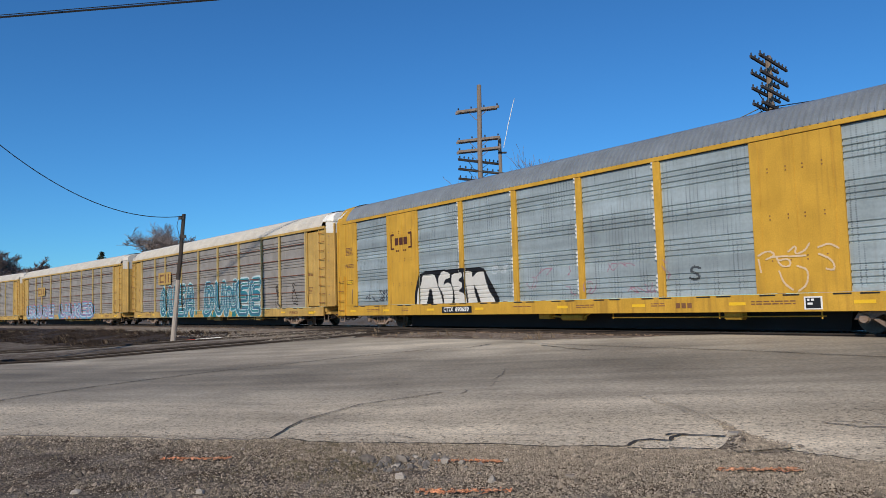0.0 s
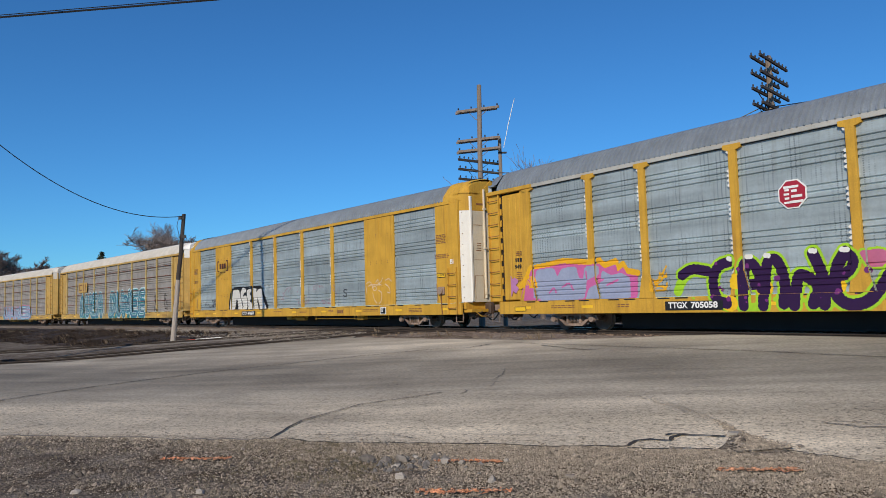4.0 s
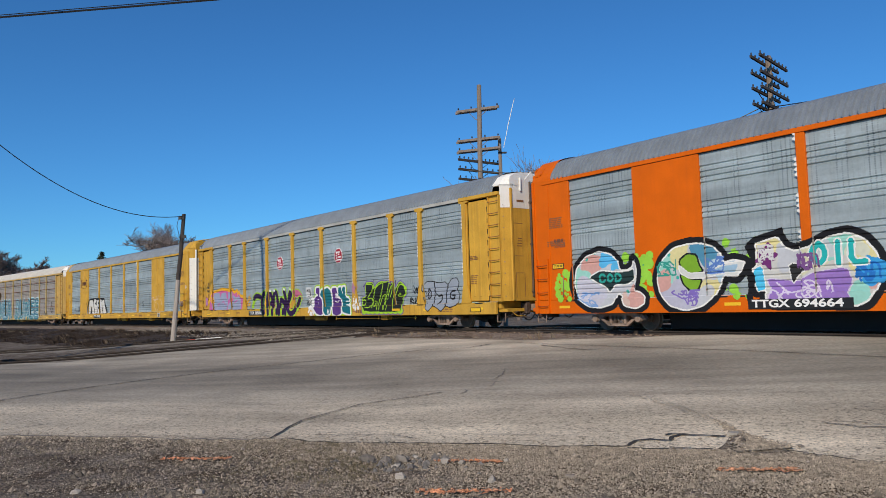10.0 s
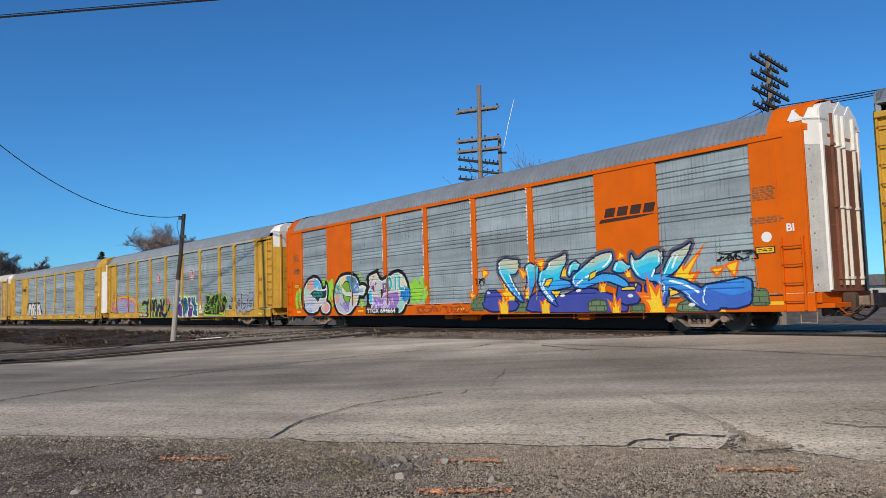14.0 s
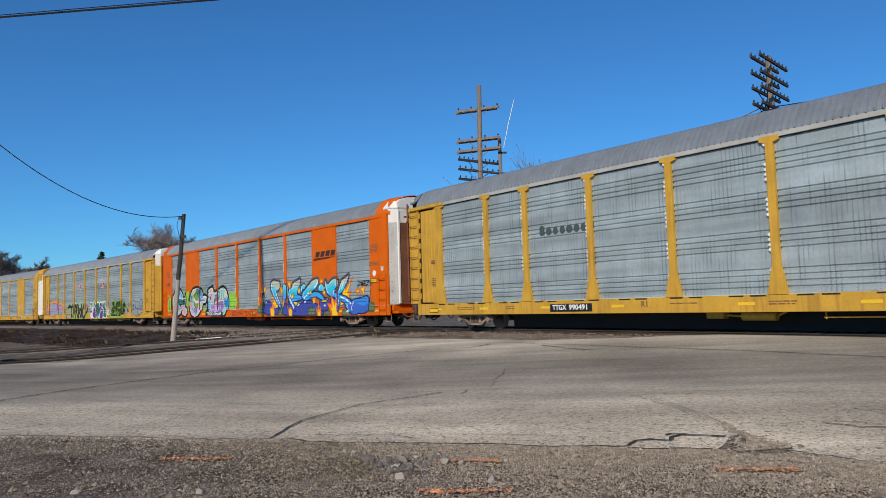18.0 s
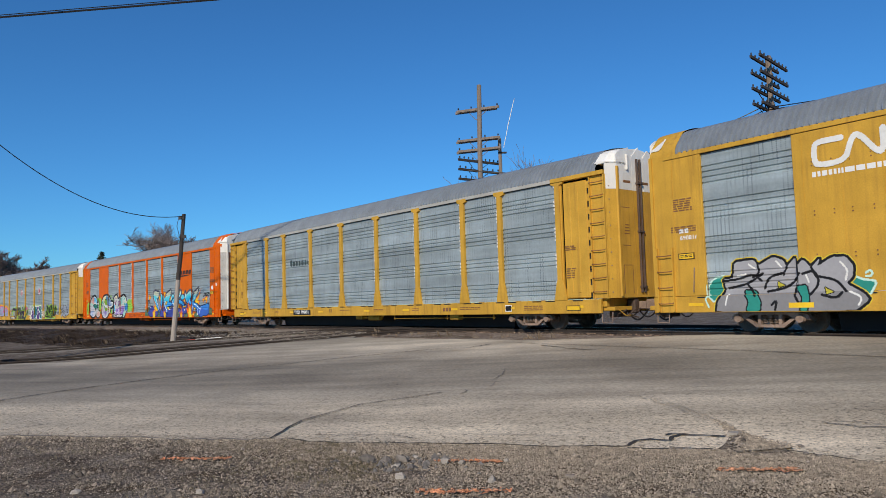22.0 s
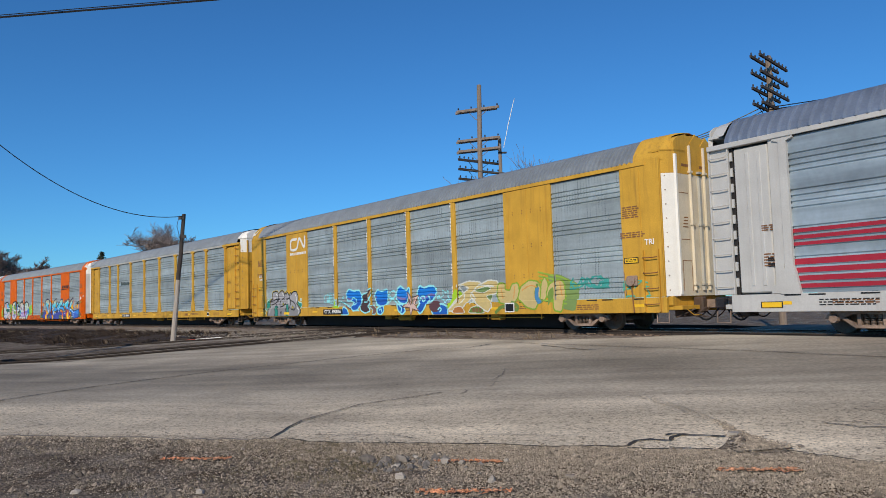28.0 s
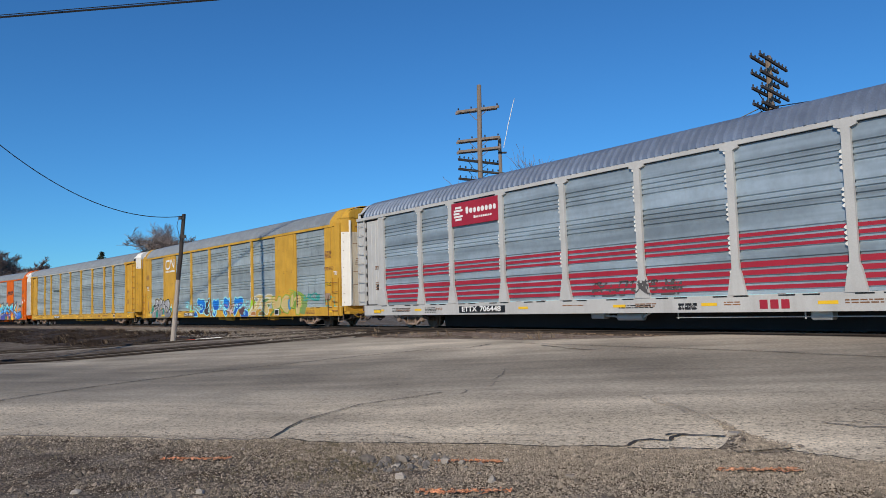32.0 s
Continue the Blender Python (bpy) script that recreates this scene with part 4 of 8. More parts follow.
def side_sill(car, body, rail):
    for s in (-1, 1):
        bm = bmesh.new()
        box(bm, -13.42, 13.42, min(s * 1.42, s * 1.52), max(s * 1.42, s * 1.52), SILL0, SILL1, 0.008)
        part("side_sill", bm, body, car)
    bm = bmesh.new()
    for k in range(44):
        x = -12.6 + k * 0.58
        if k % 3:
            box(bm, x, x + 0.4, SIDE - 0.025, SIDE - 0.021, SILL1 - 0.05, SILL1 - 0.015)
    tagged(part("drain_slot", bm, M["black"], car), kind="stuff")
    for k, x in enumerate((-12.3, -9.6, -6.5, -3.6, 0.4, 3.3, 6.3, 9.3, 12.3)):
        plate(car, "reflector", x, x + 0.45, 0.7, 0.78, M["sticker"], SIDE - 0.021, "yellow reflective strip")
    for x, w, n in ((-1.6, 0.9, 1), (1.2, 0.7, 2), (3.95, 0.5, 2), (6.9, 1.1, 2), (10.2, 0.9, 3), (-10.9, 1.0, 2), (-8.2, 0.5, 2)):
        bars(car, x, 0.8, w, n, M["brown_bar"], SIDE - 0.022, 0.03, 0.06, int(x * 10) + 100)
    for s in (-1, 1):
        bm = bmesh.new()
        box(bm, -12.9, 12.9, s * 1.5 - 0.03, s * 1.5 + 0.045, EAVE - 0.14, EAVE - 0.02, 0.006)
        part("top_rail", bm, rail, car)
    bm = bmesh.new()
    box(bm, -11.8, 11.8, SIDE + 0.005, SIDE + 0.06, EAVE - 0.162, EAVE - 0.142)
    part("drip_gap", bm, M["black"], car)


def ladder(car, x, z0, z1, n, m, y=SIDE - 0.06, w=0.44):
    # rungs take a darkened body colour in place of their shadow line
    rung_m = M["rung"] if m in (M["yellow"], M["yellow_old"]) else M["rung_orange"] if m is M["orange"] else m
    bm = bmesh.new()
    for k in (-w / 2, w / 2):
        box(bm, x + k - 0.02, x + k + 0.02, y - 0.01, y + 0.06, z0, z1)
    frame_part = part("ladder", bm, m, car)
    for k in range(n):
        z = z0 + (z1 - z0) * (k + 0.5) / n
        bm = bmesh.new()
        sweep(bm, [(x - w / 2, y + 0.03, z + 0.05), (x - w / 2 + 0.02, y - 0.03, z), (x, y - 0.035, z - 0.008), (x + w / 2 - 0.02, y - 0.03, z), (x + w / 2, y + 0.03, z + 0.05)], 0.015, 5)
        part("rung", bm, rung_m, frame_part)
    return frame_part


def end_wall(car, s, low, high, split, chamfer, xa=13.36, xb=13.62):
    """A closed end: folding doors over the full width, with wide bevelled corners and a hood that slopes back to the roof."""
    ya, yb = 1.12, 0.9
    arch = [(-1.32, EAVE + 0.2), (-1.06, EAVE + 0.52), (-0.9, EAVE + 0.62), (-0.5, EAVE + 0.73), (0, EAVE + 0.78), (0.5, EAVE + 0.73), (0.9, EAVE + 0.62), (1.06, EAVE + 0.52), (1.32, EAVE + 0.2)]

    def across(x, d):
        return min(s * x, s * (x + d)), max(s * x, s * (x + d))

    def door(y0, y1, z0, z1, m, name, label=""):
        bm = bmesh.new()
        top = [p for p in arch[::-1] if y0 < p[0] < y1] if z1 > EAVE else []
        pts = [(y0, z0), (y1, z0), (y1, z1)] + top + [(y0, z1)]
        v = [[bm.verts.new((s * x, y, z)) for y, z in pts] for x in (xb - 0.05, xb)]
        bm.faces.new(v[0])
        bm.faces.new(v[1][::-1])
        for k in range(len(pts)):
            bm.faces.new((v[0][k], v[0][(k + 1) % len(pts)], v[1][(k + 1) % len(pts)], v[1][k]))
        return part(name, bm, m, car, label)
    for a, b in ((-ya, -0.36), (-0.345, 0.2), (0.215, yb)):
        door(a, b, 0.98, split, low, "end_door")
        door(a, b, split + 0.004, EAVE + 0.45, high, "end_door")
    # the hood: from the roof's own section to a smaller one over the doors
    bm = bmesh.new()
    rows = [[bm.verts.new((s * x, y * k, z - d)) for y, z in arch] for x, k, d in ((xb - 0.62, 1.1, -0.02), (xb - 0.24, 1.08, 0.0), (xb - 0.02, 0.86, 0.05))]
    for p, q in zip(rows, rows[1:]):
        for k in range(len(arch) - 1):
            bm.faces.new((p[k], p[k + 1], q[k + 1], q[k]))
    bm.faces.new(rows[-1])
    part("end_hood", bm, high, car, "rounded hood over the end doors")
    for side, y_in in ((-1, ya), (1, yb)):
        for z0, z1, m in ((0.98, split, chamfer), (split + 0.004, EAVE + 0.22, high)):
            bm = bmesh.new()
            slab(bm, [(s * xa, side * 1.46), (s * xb, side * y_in), (s * (xb - 0.05), side * (y_in - 0.03)), (s * (xa - 0.08), side * 1.38)], z0, z1)
            part("corner_post", bm, m, car)
        bm = bmesh.new()
        slab(bm, [(s * (xa - 0.3), side * 1.46), (s * xa, side * 1.46), (s * xb, side * y_in), (s * xb, side * 0.6), (s * (xa - 0.3), side * 0.6)], EAVE + 0.18, EAVE + 0.24)
        part("corner_cap", bm, high, car)
        # a strip of folded steel along the outer edge of the bevel
        bm = bmesh.new()
        slab(bm, [(s * (xb - 0.03), side * (y_in + 0.03)), (s * (xb + 0.035), side * (y_in + 0.0)), (s * (xb + 0.035), side * (y_in - 0.07)), (s * xb, side * (y_in - 0.07))], 1.02, EAVE + 0.1)
        part("edge_strip", bm, chamfer if low is not M["rust"] else M["white"], car)
    bm = bmesh.new()
    for z in (2.55, split - 0.55):
        box(bm, *across(xb, 0.004), -0.95, -0.55, z, z + 0.02)
    for y in (-0.95, -0.52):
        box(bm, *across(xb, 0.004), y, y + 0.02, 1.1, 1.95)
    box(bm, *across(xb, 0.004), -0.95, -0.5, 1.95, 1.97)
    for k in range(4):
        box(bm, *across(xb, 0.004), -0.85 + 0.02 * k, -0.6, 2.9 + 0.09 * k, 2.93 + 0.09 * k)
    for y in (-0.8, 0.1):
        box(bm, *across(xb, 0.004), y, y + 0.35, split + 0.22, split + 0.3)
    tagged(part("door_seam", bm, M["rung"], car), kind="stuff")
    bars_at = {"rust": ((-0.62, 0.02, "rust"), (-0.3, 0.03, "white"), (0.0, 0.025, "white"), (0.55, 0.03, "white"))}.get("rust" if low is M["rust"] else "")
    bars_at = bars_at or (((-0.42, 0.03, "cream"), (0.02, 0.05, "pale_trim"), (0.3, 0.03, "cream")) if low is M["cream"] else ((-0.13, 0.026, "rod"), (0.02, 0.026, "rod")))
    for y, w, name in bars_at:
        bm = bmesh.new()
        z_top = EAVE + 0.4 if name != "pale_trim" else split - 0.05
        box(bm, *across(xb - 0.01, 0.075), y - w, y + w, 1.12, z_top, 0.01)
        for z in (1.3, 3.0, 4.5):
            box(bm, *across(xb, 0.085), y - w - 0.04, y + w + 0.04, z - 0.03, z + 0.03)
        part("locking_bar", bm, M[name], car, "door locking rod")
    if high is M["white"] and low is not M["rust"]:
        for y in (-0.62, 0.6):
            bm = bmesh.new()
            box(bm, *across(xb, 0.06), y - 0.03, y + 0.03, EAVE + 0.02, EAVE + 0.5, 0.008)
            part("hinge_bar", bm, high, car)
    bm = bmesh.new()
    for k in range(9):
        z = 1.15 + k * 0.4
        u = 0.3
        p = Vector((s * (xa + (xb - xa) * u), -1.46 + (1.46 - ya) * u, z))
        tube(bm, p, p + Vector((s * 0.012, -0.012, 0)), 0.02, n=6)
    tagged(part("bolt_head", bm, M["truck"], car), kind="stuff")
    # crossbearer, steps and cut lever under the end
    bm = bmesh.new()
    sweep(bm, [(s * (xa - 0.34), -1.4, 0.56), (s * (xa - 0.34), -1.42, 0.26), (s * (xa + 0.04), -1.42, 0.26), (s * (xa + 0.04), -1.4, 0.56)], 0.018, 5)
    part("stirrup_step", bm, M["truck"], car)


def autorack(label, body, sheet_m, roof_m, style, left, right, group, stripes=None, slim=False):
    """A covered car carrier. style: a wide-panelled one with solid panels, or one with outside posts and end ladders."""
    car = thing("rail_car", label, "rail car", group)
    running_gear(car, body, M["grey_paint"] if stripes else body)
    side_sill(car, body, body if style == "solid" or slim or stripes else M["pale_trim"])
    half = 12.55 if style == "solid" else 13.4
    part("roof", sheet("roof", roof_mesh(half, 0.26 if stripes else 0.175), roof_m), roof_m, car, "ribbed metal roof")
    z0, z1 = SILL1 + 0.01, EAVE - 0.15
    for k, (a, b) in enumerate(zip(POSTS, POSTS[1:])):
        b += 0.24 if style == "solid" and k == 8 else 0.0
        if style == "solid" and k in (1, 7):
            bm = bmesh.new()
            box(bm, a - 0.1, b + 0.1, SIDE, SIDE + 0.06, z0, z1)
            solid_panel = part("solid_panel", bm, body, car)
            if body is M["orange"]:
                continue
            bm = bmesh.new()
            for x in ((a + b) / 2, a + 0.12, b - 0.12):
                box(bm, x - 0.012, x + 0.012, SIDE - 0.008, SIDE, z0 + 0.1, z1 - 0.05)
            part("panel_seam", bm, body, car)
            bm = bmesh.new()
            for z in (1.75, 2.75, 3.9):
                for x in (a + 0.35, a + 0.8, b - 0.8, b - 0.35):
                    for d in (0, 0.09):
                        tube(bm, (x, SIDE - 0.012, z + d), (x, SIDE, z + d), 0.018, n=6)
            tagged(part("rivet", bm, M["brown_bar"], car), kind="stuff")
            for x, q in ((a - 0.1, 1), (b + 0.1, -1)):
                bm = bmesh.new()
                prism(bm, [(x, z0), (x + q * 0.42, z0), (x + q * 0.1, z0 + 0.75), (x, z0 + 0.75)][::q], SIDE - 0.004, SIDE + 0.01)
                part("gusset", bm, body, car)
        else:
            panel(car, a + 0.1, b - 0.1, z0, z1, sheet_m, stripes=stripes, m2=M["red"] if stripes else None)
    for k, x in enumerate(POSTS):
        if style == "solid" and k in (1, 2, 7, 8, 9):
            continue
        bm = bmesh.new()
        if slim:
            box(bm, x - 0.06, x + 0.06, SIDE - 0.03, SIDE + 0.05, z0, z1)
        elif style == "posts":
            prism(bm, [(x - 0.25, z0 - 0.02), (x + 0.25, z0 - 0.02), (x + 0.15, z0 + 0.5), (x + 0.1, z0 + 0.65), (x + 0.1, z1 - 0.1), (x + 0.25, z1 - 0.05), (x + 0.25, z1 + 0.06), (x - 0.25, z1 + 0.06), (x - 0.25, z1 - 0.05), (x - 0.1, z1 - 0.1), (x - 0.1, z0 + 0.65), (x - 0.15, z0 + 0.5)], SIDE - 0.04, SIDE + 0.05)
        else:
            box(bm, x - 0.11, x + 0.11, SIDE - 0.02, SIDE + 0.06, z0, z1, 0.006)
        part("side_post", bm, M["post_old"] if slim else body, car)
        if slim or k == 0:
            continue
        bm = bmesh.new()
        for q in (-0.125,):
            for j in range(30):
                z = z0 + 0.15 + j * 0.122
                if (j % 7) < 4:
                    prism(bm, [(x + q + 0.02, z), (x + q + 0.02, z + 0.11), (x + q - 0.03, z + 0.085), (x + q - 0.05, z + 0.055), (x + q - 0.03, z + 0.025)], SIDE - 0.02, SIDE + 0.045)
        tagged(part("sheet_clip", bm, M["white"], car, "bright folded sheet edges"), kind="stuff")
    # the other side, plainer
    bm = bmesh.new()
    box(bm, -13.4, 13.4, 1.42, 1.5, z0, EAVE - 0.1)
    part("far_side", bm, sheet_m, car)
    for s, colors in ((-1, left), (1, right)):
        low, high, split, chamfer = colors
        if style == "solid":
            bm = bmesh.new()
            x0, x1 = sorted((s * (11.95 if s < 0 else 12.0), s * 13.38))
            box(bm, x0, x1, SIDE, SIDE + 0.06, z0, EAVE + 0.02, 0.006)
            part("end_panel", bm, body, car)
            bm = bmesh.new()
            box(bm, min(s * 12.64, s * 12.68), max(s * 12.64, s * 12.68), SIDE - 0.012, SIDE, z0, EAVE - 0.2)
            box(bm, min(s * 13.28, s * 13.37), max(s * 13.28, s * 13.37), SIDE - 0.035, SIDE, z0, EAVE)
            part("panel_seam", bm, body, car)
            ladder(car, s * 12.98, 0.56, 2.3, 4, body, SIDE - 0.06, 0.5)
            end_wall(car, s, low, high, split, chamfer)
            bm = bmesh.new()
            rows = roof_mesh(12.55)[0]
            v0 = [bm.verts.new((s * 12.5, y * 1.005, z + 0.035)) for _, y, z in rows]
            v1 = [bm.verts.new((s * 13.36, y * 0.995, z + 0.02)) for _, y, z in rows]
            v2 = [bm.verts.new((s * 13.44, y * 0.92, z - 0.01)) for _, y, z in rows]
            for i, (p, q) in enumerate(((v0, v1), (v1, v2))):
                for k in range(len(rows) - 1):
                    bm.faces.new((p[k], p[k + 1], q[k + 1], q[k])).material_index = i
            part("roof_end", bm, [body, body], car)
            plate(car, "placard", s * 12.3 - 0.25, s * 12.3 + 0.25, 1.95, 2.12, M["black"])
            plate(car, "placard", s * 12.3 - 0.22, s * 12.3 + 0.22, 1.97, 2.1, M["sticker"], SIDE - 0.013, "yellow warning label")
            bars(car, s * 12.3 - 0.18, 2.07, 0.36, 2, M["black"], SIDE - 0.0185, 0.02, 0.04, 7)
            bars(car, s * 12.35 - 0.3, 3.6, 0.6, 6, M["brown_bar"], seed=int(s * 3) + 9)
            bars(car, s * 12.35 - 0.4, 2.85, 0.85, 3, M["brown_bar"], seed=int(s * 5) + 19)
            bm = bmesh.new()
            tube(bm, (s * 12.1, SIDE - 0.05, z0 + 0.1), (s * 12.05, SIDE - 0.05, z0 + 0.75), 0.014, n=5)
            part("grab_iron", bm, M["truck"], car)
            if s > 0 and body is M["yellow"]:
                bm = bmesh.new()
                tube(bm, (12.3, SIDE - 0.05, 1.45), (12.3, SIDE - 0.12, 1.45), 0.15, n=14)
                box(bm, 12.15, 12.5, SIDE - 0.07, SIDE, 1.3, 1.6, 0.02)
                brake = part("hand_brake", bm, M["truck"], car, "rusty hand brake wheel and gear box")
                bm = bmesh.new()
                tube(bm, (12.3, SIDE - 0.06, 1.3), (12.36, SIDE - 0.05, 0.55), 0.018, n=5)
                part("chain", bm, M["rung"], brake)
        else:
            # plug door with a rolled edge, then the ladder bay and the header over both
            da, db, la, lb = (12.22, 13.18, 13.32, 13.86) if s < 0 else (12.0, 13.0, 13.16, 13.7)
            bm = bmesh.new()
            x0, x1 = sorted((s * 11.92, s * da))
            box(bm, x0, x1, SIDE, SIDE + 0.06, z0, z1)
            x0, x1 = sorted((s * 11.98, s * (da + 0.12)))
            prism(bm, [(x0, z0), (x1, z0), (x1 if s < 0 else x0, z0 + 0.7), (x0 if s > 0 else x1, z0 + 0.7)][:3], SIDE - 0.03, SIDE)
            part("door_jamb", bm, body, car)
            bm = bmesh.new()
            x0, x1 = sorted((s * (da + 0.04), s * db))
            box(bm, x0, x1, SIDE + 0.03, SIDE + 0.1, z0 + 0.03, z1 - 0.06, 0.03)
            for q in (0.3, 0.62):
                xc = s * (da + (db - da) * q)
                box(bm, xc - 0.05, xc + 0.05, SIDE + 0.015, SIDE + 0.04, z0 + 0.2, z1 - 0.2, 0.012)
            part("end_door_panel", bm, body, car)
            # near-black backing that stands in for the shade inside the slot
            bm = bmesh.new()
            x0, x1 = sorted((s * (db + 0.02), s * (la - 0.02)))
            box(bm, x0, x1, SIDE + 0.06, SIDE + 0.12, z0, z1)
            part("end_gap", bm, M["dark"], car, "slot beside the end door with its shade in the colour")
            bm = bmesh.new()
            for q in range(9):
                z = z0 + 0.2 + q * 0.4
                box(bm, x0 + 0.02, x1 - 0.015, SIDE + 0.01, SIDE + 0.05, z, z + 0.22)
            tagged(part("slot_latch", bm, body, car), kind="stuff")
            bm = bmesh.new()
            x0, x1 = sorted((s * la, s * (lb + 0.03)))
            box(bm, x0, x1, SIDE + 0.03, SIDE + 0.08, z0, z1, 0.01)
            part("ladder_backing", bm, body, car)
            ladder(car, s * (la + lb) / 2, z0, z1, 9, body, SIDE - 0.02, lb - la)
            bm = bmesh.new()
            x0, x1 = sorted((s * 11.6, s * (lb + 0.02)))
            box(bm, x0, x1, SIDE - 0.07, SIDE + 0.12, EAVE - 0.15, EAVE - 0.02, 0.01)
            part("header_beam", bm, body, car)
            end_wall(car, s, low, high, split, chamfer, lb + 0.02, lb + 0.2)
            bars(car, s * 12.3 - 0.22, 2.65, 0.44, 3, M["brown_bar"], SIDE + 0.014, 0.03, 0.055, 5)
            bars(car, s * 12.3 - 0.2, 1.95, 0.4, 5, M["brown_bar"], SIDE + 0.014, 0.03, 0.07, 6)
            plate(car, "placard", s * 12.35 - 0.28, s * 12.35 + 0.28, 0.62, 0.78, M["black"], SIDE - 0.022)
            plate(car, "placard", s * 12.35 - 0.25, s * 12.35 + 0.25, 0.64, 0.76, M["sticker"], SIDE - 0.027, "yellow warning label")
    return car


def number_board(car, x, code, digits, w=1.75, z=0.73):
    plate(car, "number_board", x - w / 2, x + w / 2, z - 0.13, z + 0.11, M["black"], SIDE - 0.03, "black board with white car number")
    words(car, code, x - w * 0.27, z - 0.005, 0.22 if w < 2 else 0.25, M["letter"], SIDE - 0.037, wide=1.0 if w < 2 else 1.4, offset=0.008)
    words(car, digits, x + w * 0.19, z - 0.005, 0.22 if w < 2 else 0.25, M["letter"], SIDE - 0.037, wide=1.2 if w < 2 else 1.5, offset=0.008)


YARD = "car carriers of the freight train"
CAR = {}
wl = (M["yellow"], M["white"], 4.1, M["yellow"])
wr = (M["cream"], M["yellow"], 4.42, M["white"])
CAR["lead"] = autorack("weathered yellow car carrier with a white roof and panelled sides", M["yellow_old"], M["galv_rust"], M["roof_white"], "posts", (M["yellow_old"], M["roof_white"], 4.4, M["yellow_old"]), (M["yellow_old"], M["roof_white"], 4.4, M["yellow_old"]), YARD, slim=True)
CAR["old1"] = autorack("weathered yellow car carrier with a white roof, blue and pink graffiti", M["yellow_old"], M["galv_rust"], M["roof_white"], "posts", (M["yellow_old"], M["roof_white"], 4.4, M["yellow_old"]), (M["yellow_old"], M["roof_white"], 4.4, M["yellow_old"]), YARD, slim=True)
CAR["old2"] = autorack("weathered yellow car carrier with a white roof and teal graffiti", M["yellow_old"], M["galv_rust"], M["roof_white"], "posts", (M["yellow_old"], M["roof_white"], 4.4, M["yellow_old"]), (M["yellow_old"], M["white"], 4.5, M["yellow_old"]), YARD, slim=True)
CAR["black_logo"] = autorack("yellow car carrier with grey sheet panels and white block graffiti", M["yellow"], M["galv"], M["roof"], "solid", wl, wr, YARD)
CAR["red_marks"] = autorack("yellow car carrier with outside posts and four bright graffiti pieces", M["yellow"], M["galv"], M["roof"], "posts", (M["yellow"], M["roof"], 4.6, M["yellow"]), (M["yellow"], M["white"], 4.26, M["yellow"]), YARD)
CAR["orange"] = autorack("bright orange car carrier with grey panels and flame graffiti", M["orange"], M["galv"], M["roof"], "solid", (M["orange"], M["orange"], 4.2, M["orange"]), (M["rust"], M["white"], 4.45, M["worn_trim"]), YARD)
CAR["plain"] = autorack("yellow car carrier with outside posts and clean grey panels", M["yellow"], M["galv"], M["roof"], "posts", (M["yellow"], M["roof"], 4.6, M["yellow"]), (M["yellow"], M["white"], 4.26, M["yellow"]), YARD)
CAR["white_logo"] = autorack("yellow car carrier with grey panels and blue and green graffiti", M["yellow"], M["galv"], M["roof"], "solid", wl, wr, YARD)
CAR["silver"] = autorack("light grey car carrier with bright panels and red stripes", M["grey_paint"], M["galv_new"], M["roof_new"], "posts", (M["grey_paint"], M["grey_paint"], 4.2, M["grey_paint"]), (M["grey_paint"], M["grey_paint"], 4.2, M["grey_paint"]), YARD, stripes=[(1.07, 1.80), (2.07, 2.5)])

# ---- paint on the cars: logos as plain shapes, numbers, graffiti ----
STROKES = {
    "A": "0,0 .35,1 .65,1 1,0;.2,.38 .8,.38", "C": "1,.8 .8,.98 .4,1 .08,.75 .05,.3 .35,0 .8,.02 1,.25", "D": "0,0 0,1 .6,.98 1,.55 .65,.04 0,0", "E": "1,1 .1,1 0,.55 .05,0 1,0;.05,.52 .8,.52",
    "G": "1,.8 .7,1 .25,.95 .02,.6 .1,.15 .5,0 .95,.08 1,.45 .55,.45", "I": ".5,0 .5,1", "K": "0,0 .05,1;1,1 .1,.5 1,0", "L": ".05,1 0,0 1,.02", "M": "0,0 .1,1 .5,.45 .9,1 1,0",
    "n": "0,0 .08,.9 .5,1 .92,.9 1,0", "N": "0,0 .05,1 .9,0 1,1", "O": ".5,1 .08,.72 .06,.3 .5,0 .94,.3 .92,.72 .5,1", "R": "0,0 .05,1 .75,1 .95,.75 .7,.5 .1,.5 1,0",
    "S": "1,.82 .6,1 .12,.85 .2,.58 .8,.45 .92,.15 .45,0 0,.12", "T": "0,.95 1,1;.5,.97 .5,0", "U": "0,1 .06,.25 .5,0 .92,.25 1,1", "V": "0,1 .5,0 1,1", "Q": ".1,.1 .1,.9 .9,.9 .9,.1 .1,.1", "Z": "0,1 1,.9 .05,.1 1,0",
}
SPRAY = {}


def spray(rgb):
    key = tuple(round(c, 3) for c in rgb)
    if key not in SPRAY:
        SPRAY[key] = mat("spray_paint", key, 0.55, var=0.07, fine=12, spec=0.25)
    return SPRAY[key]


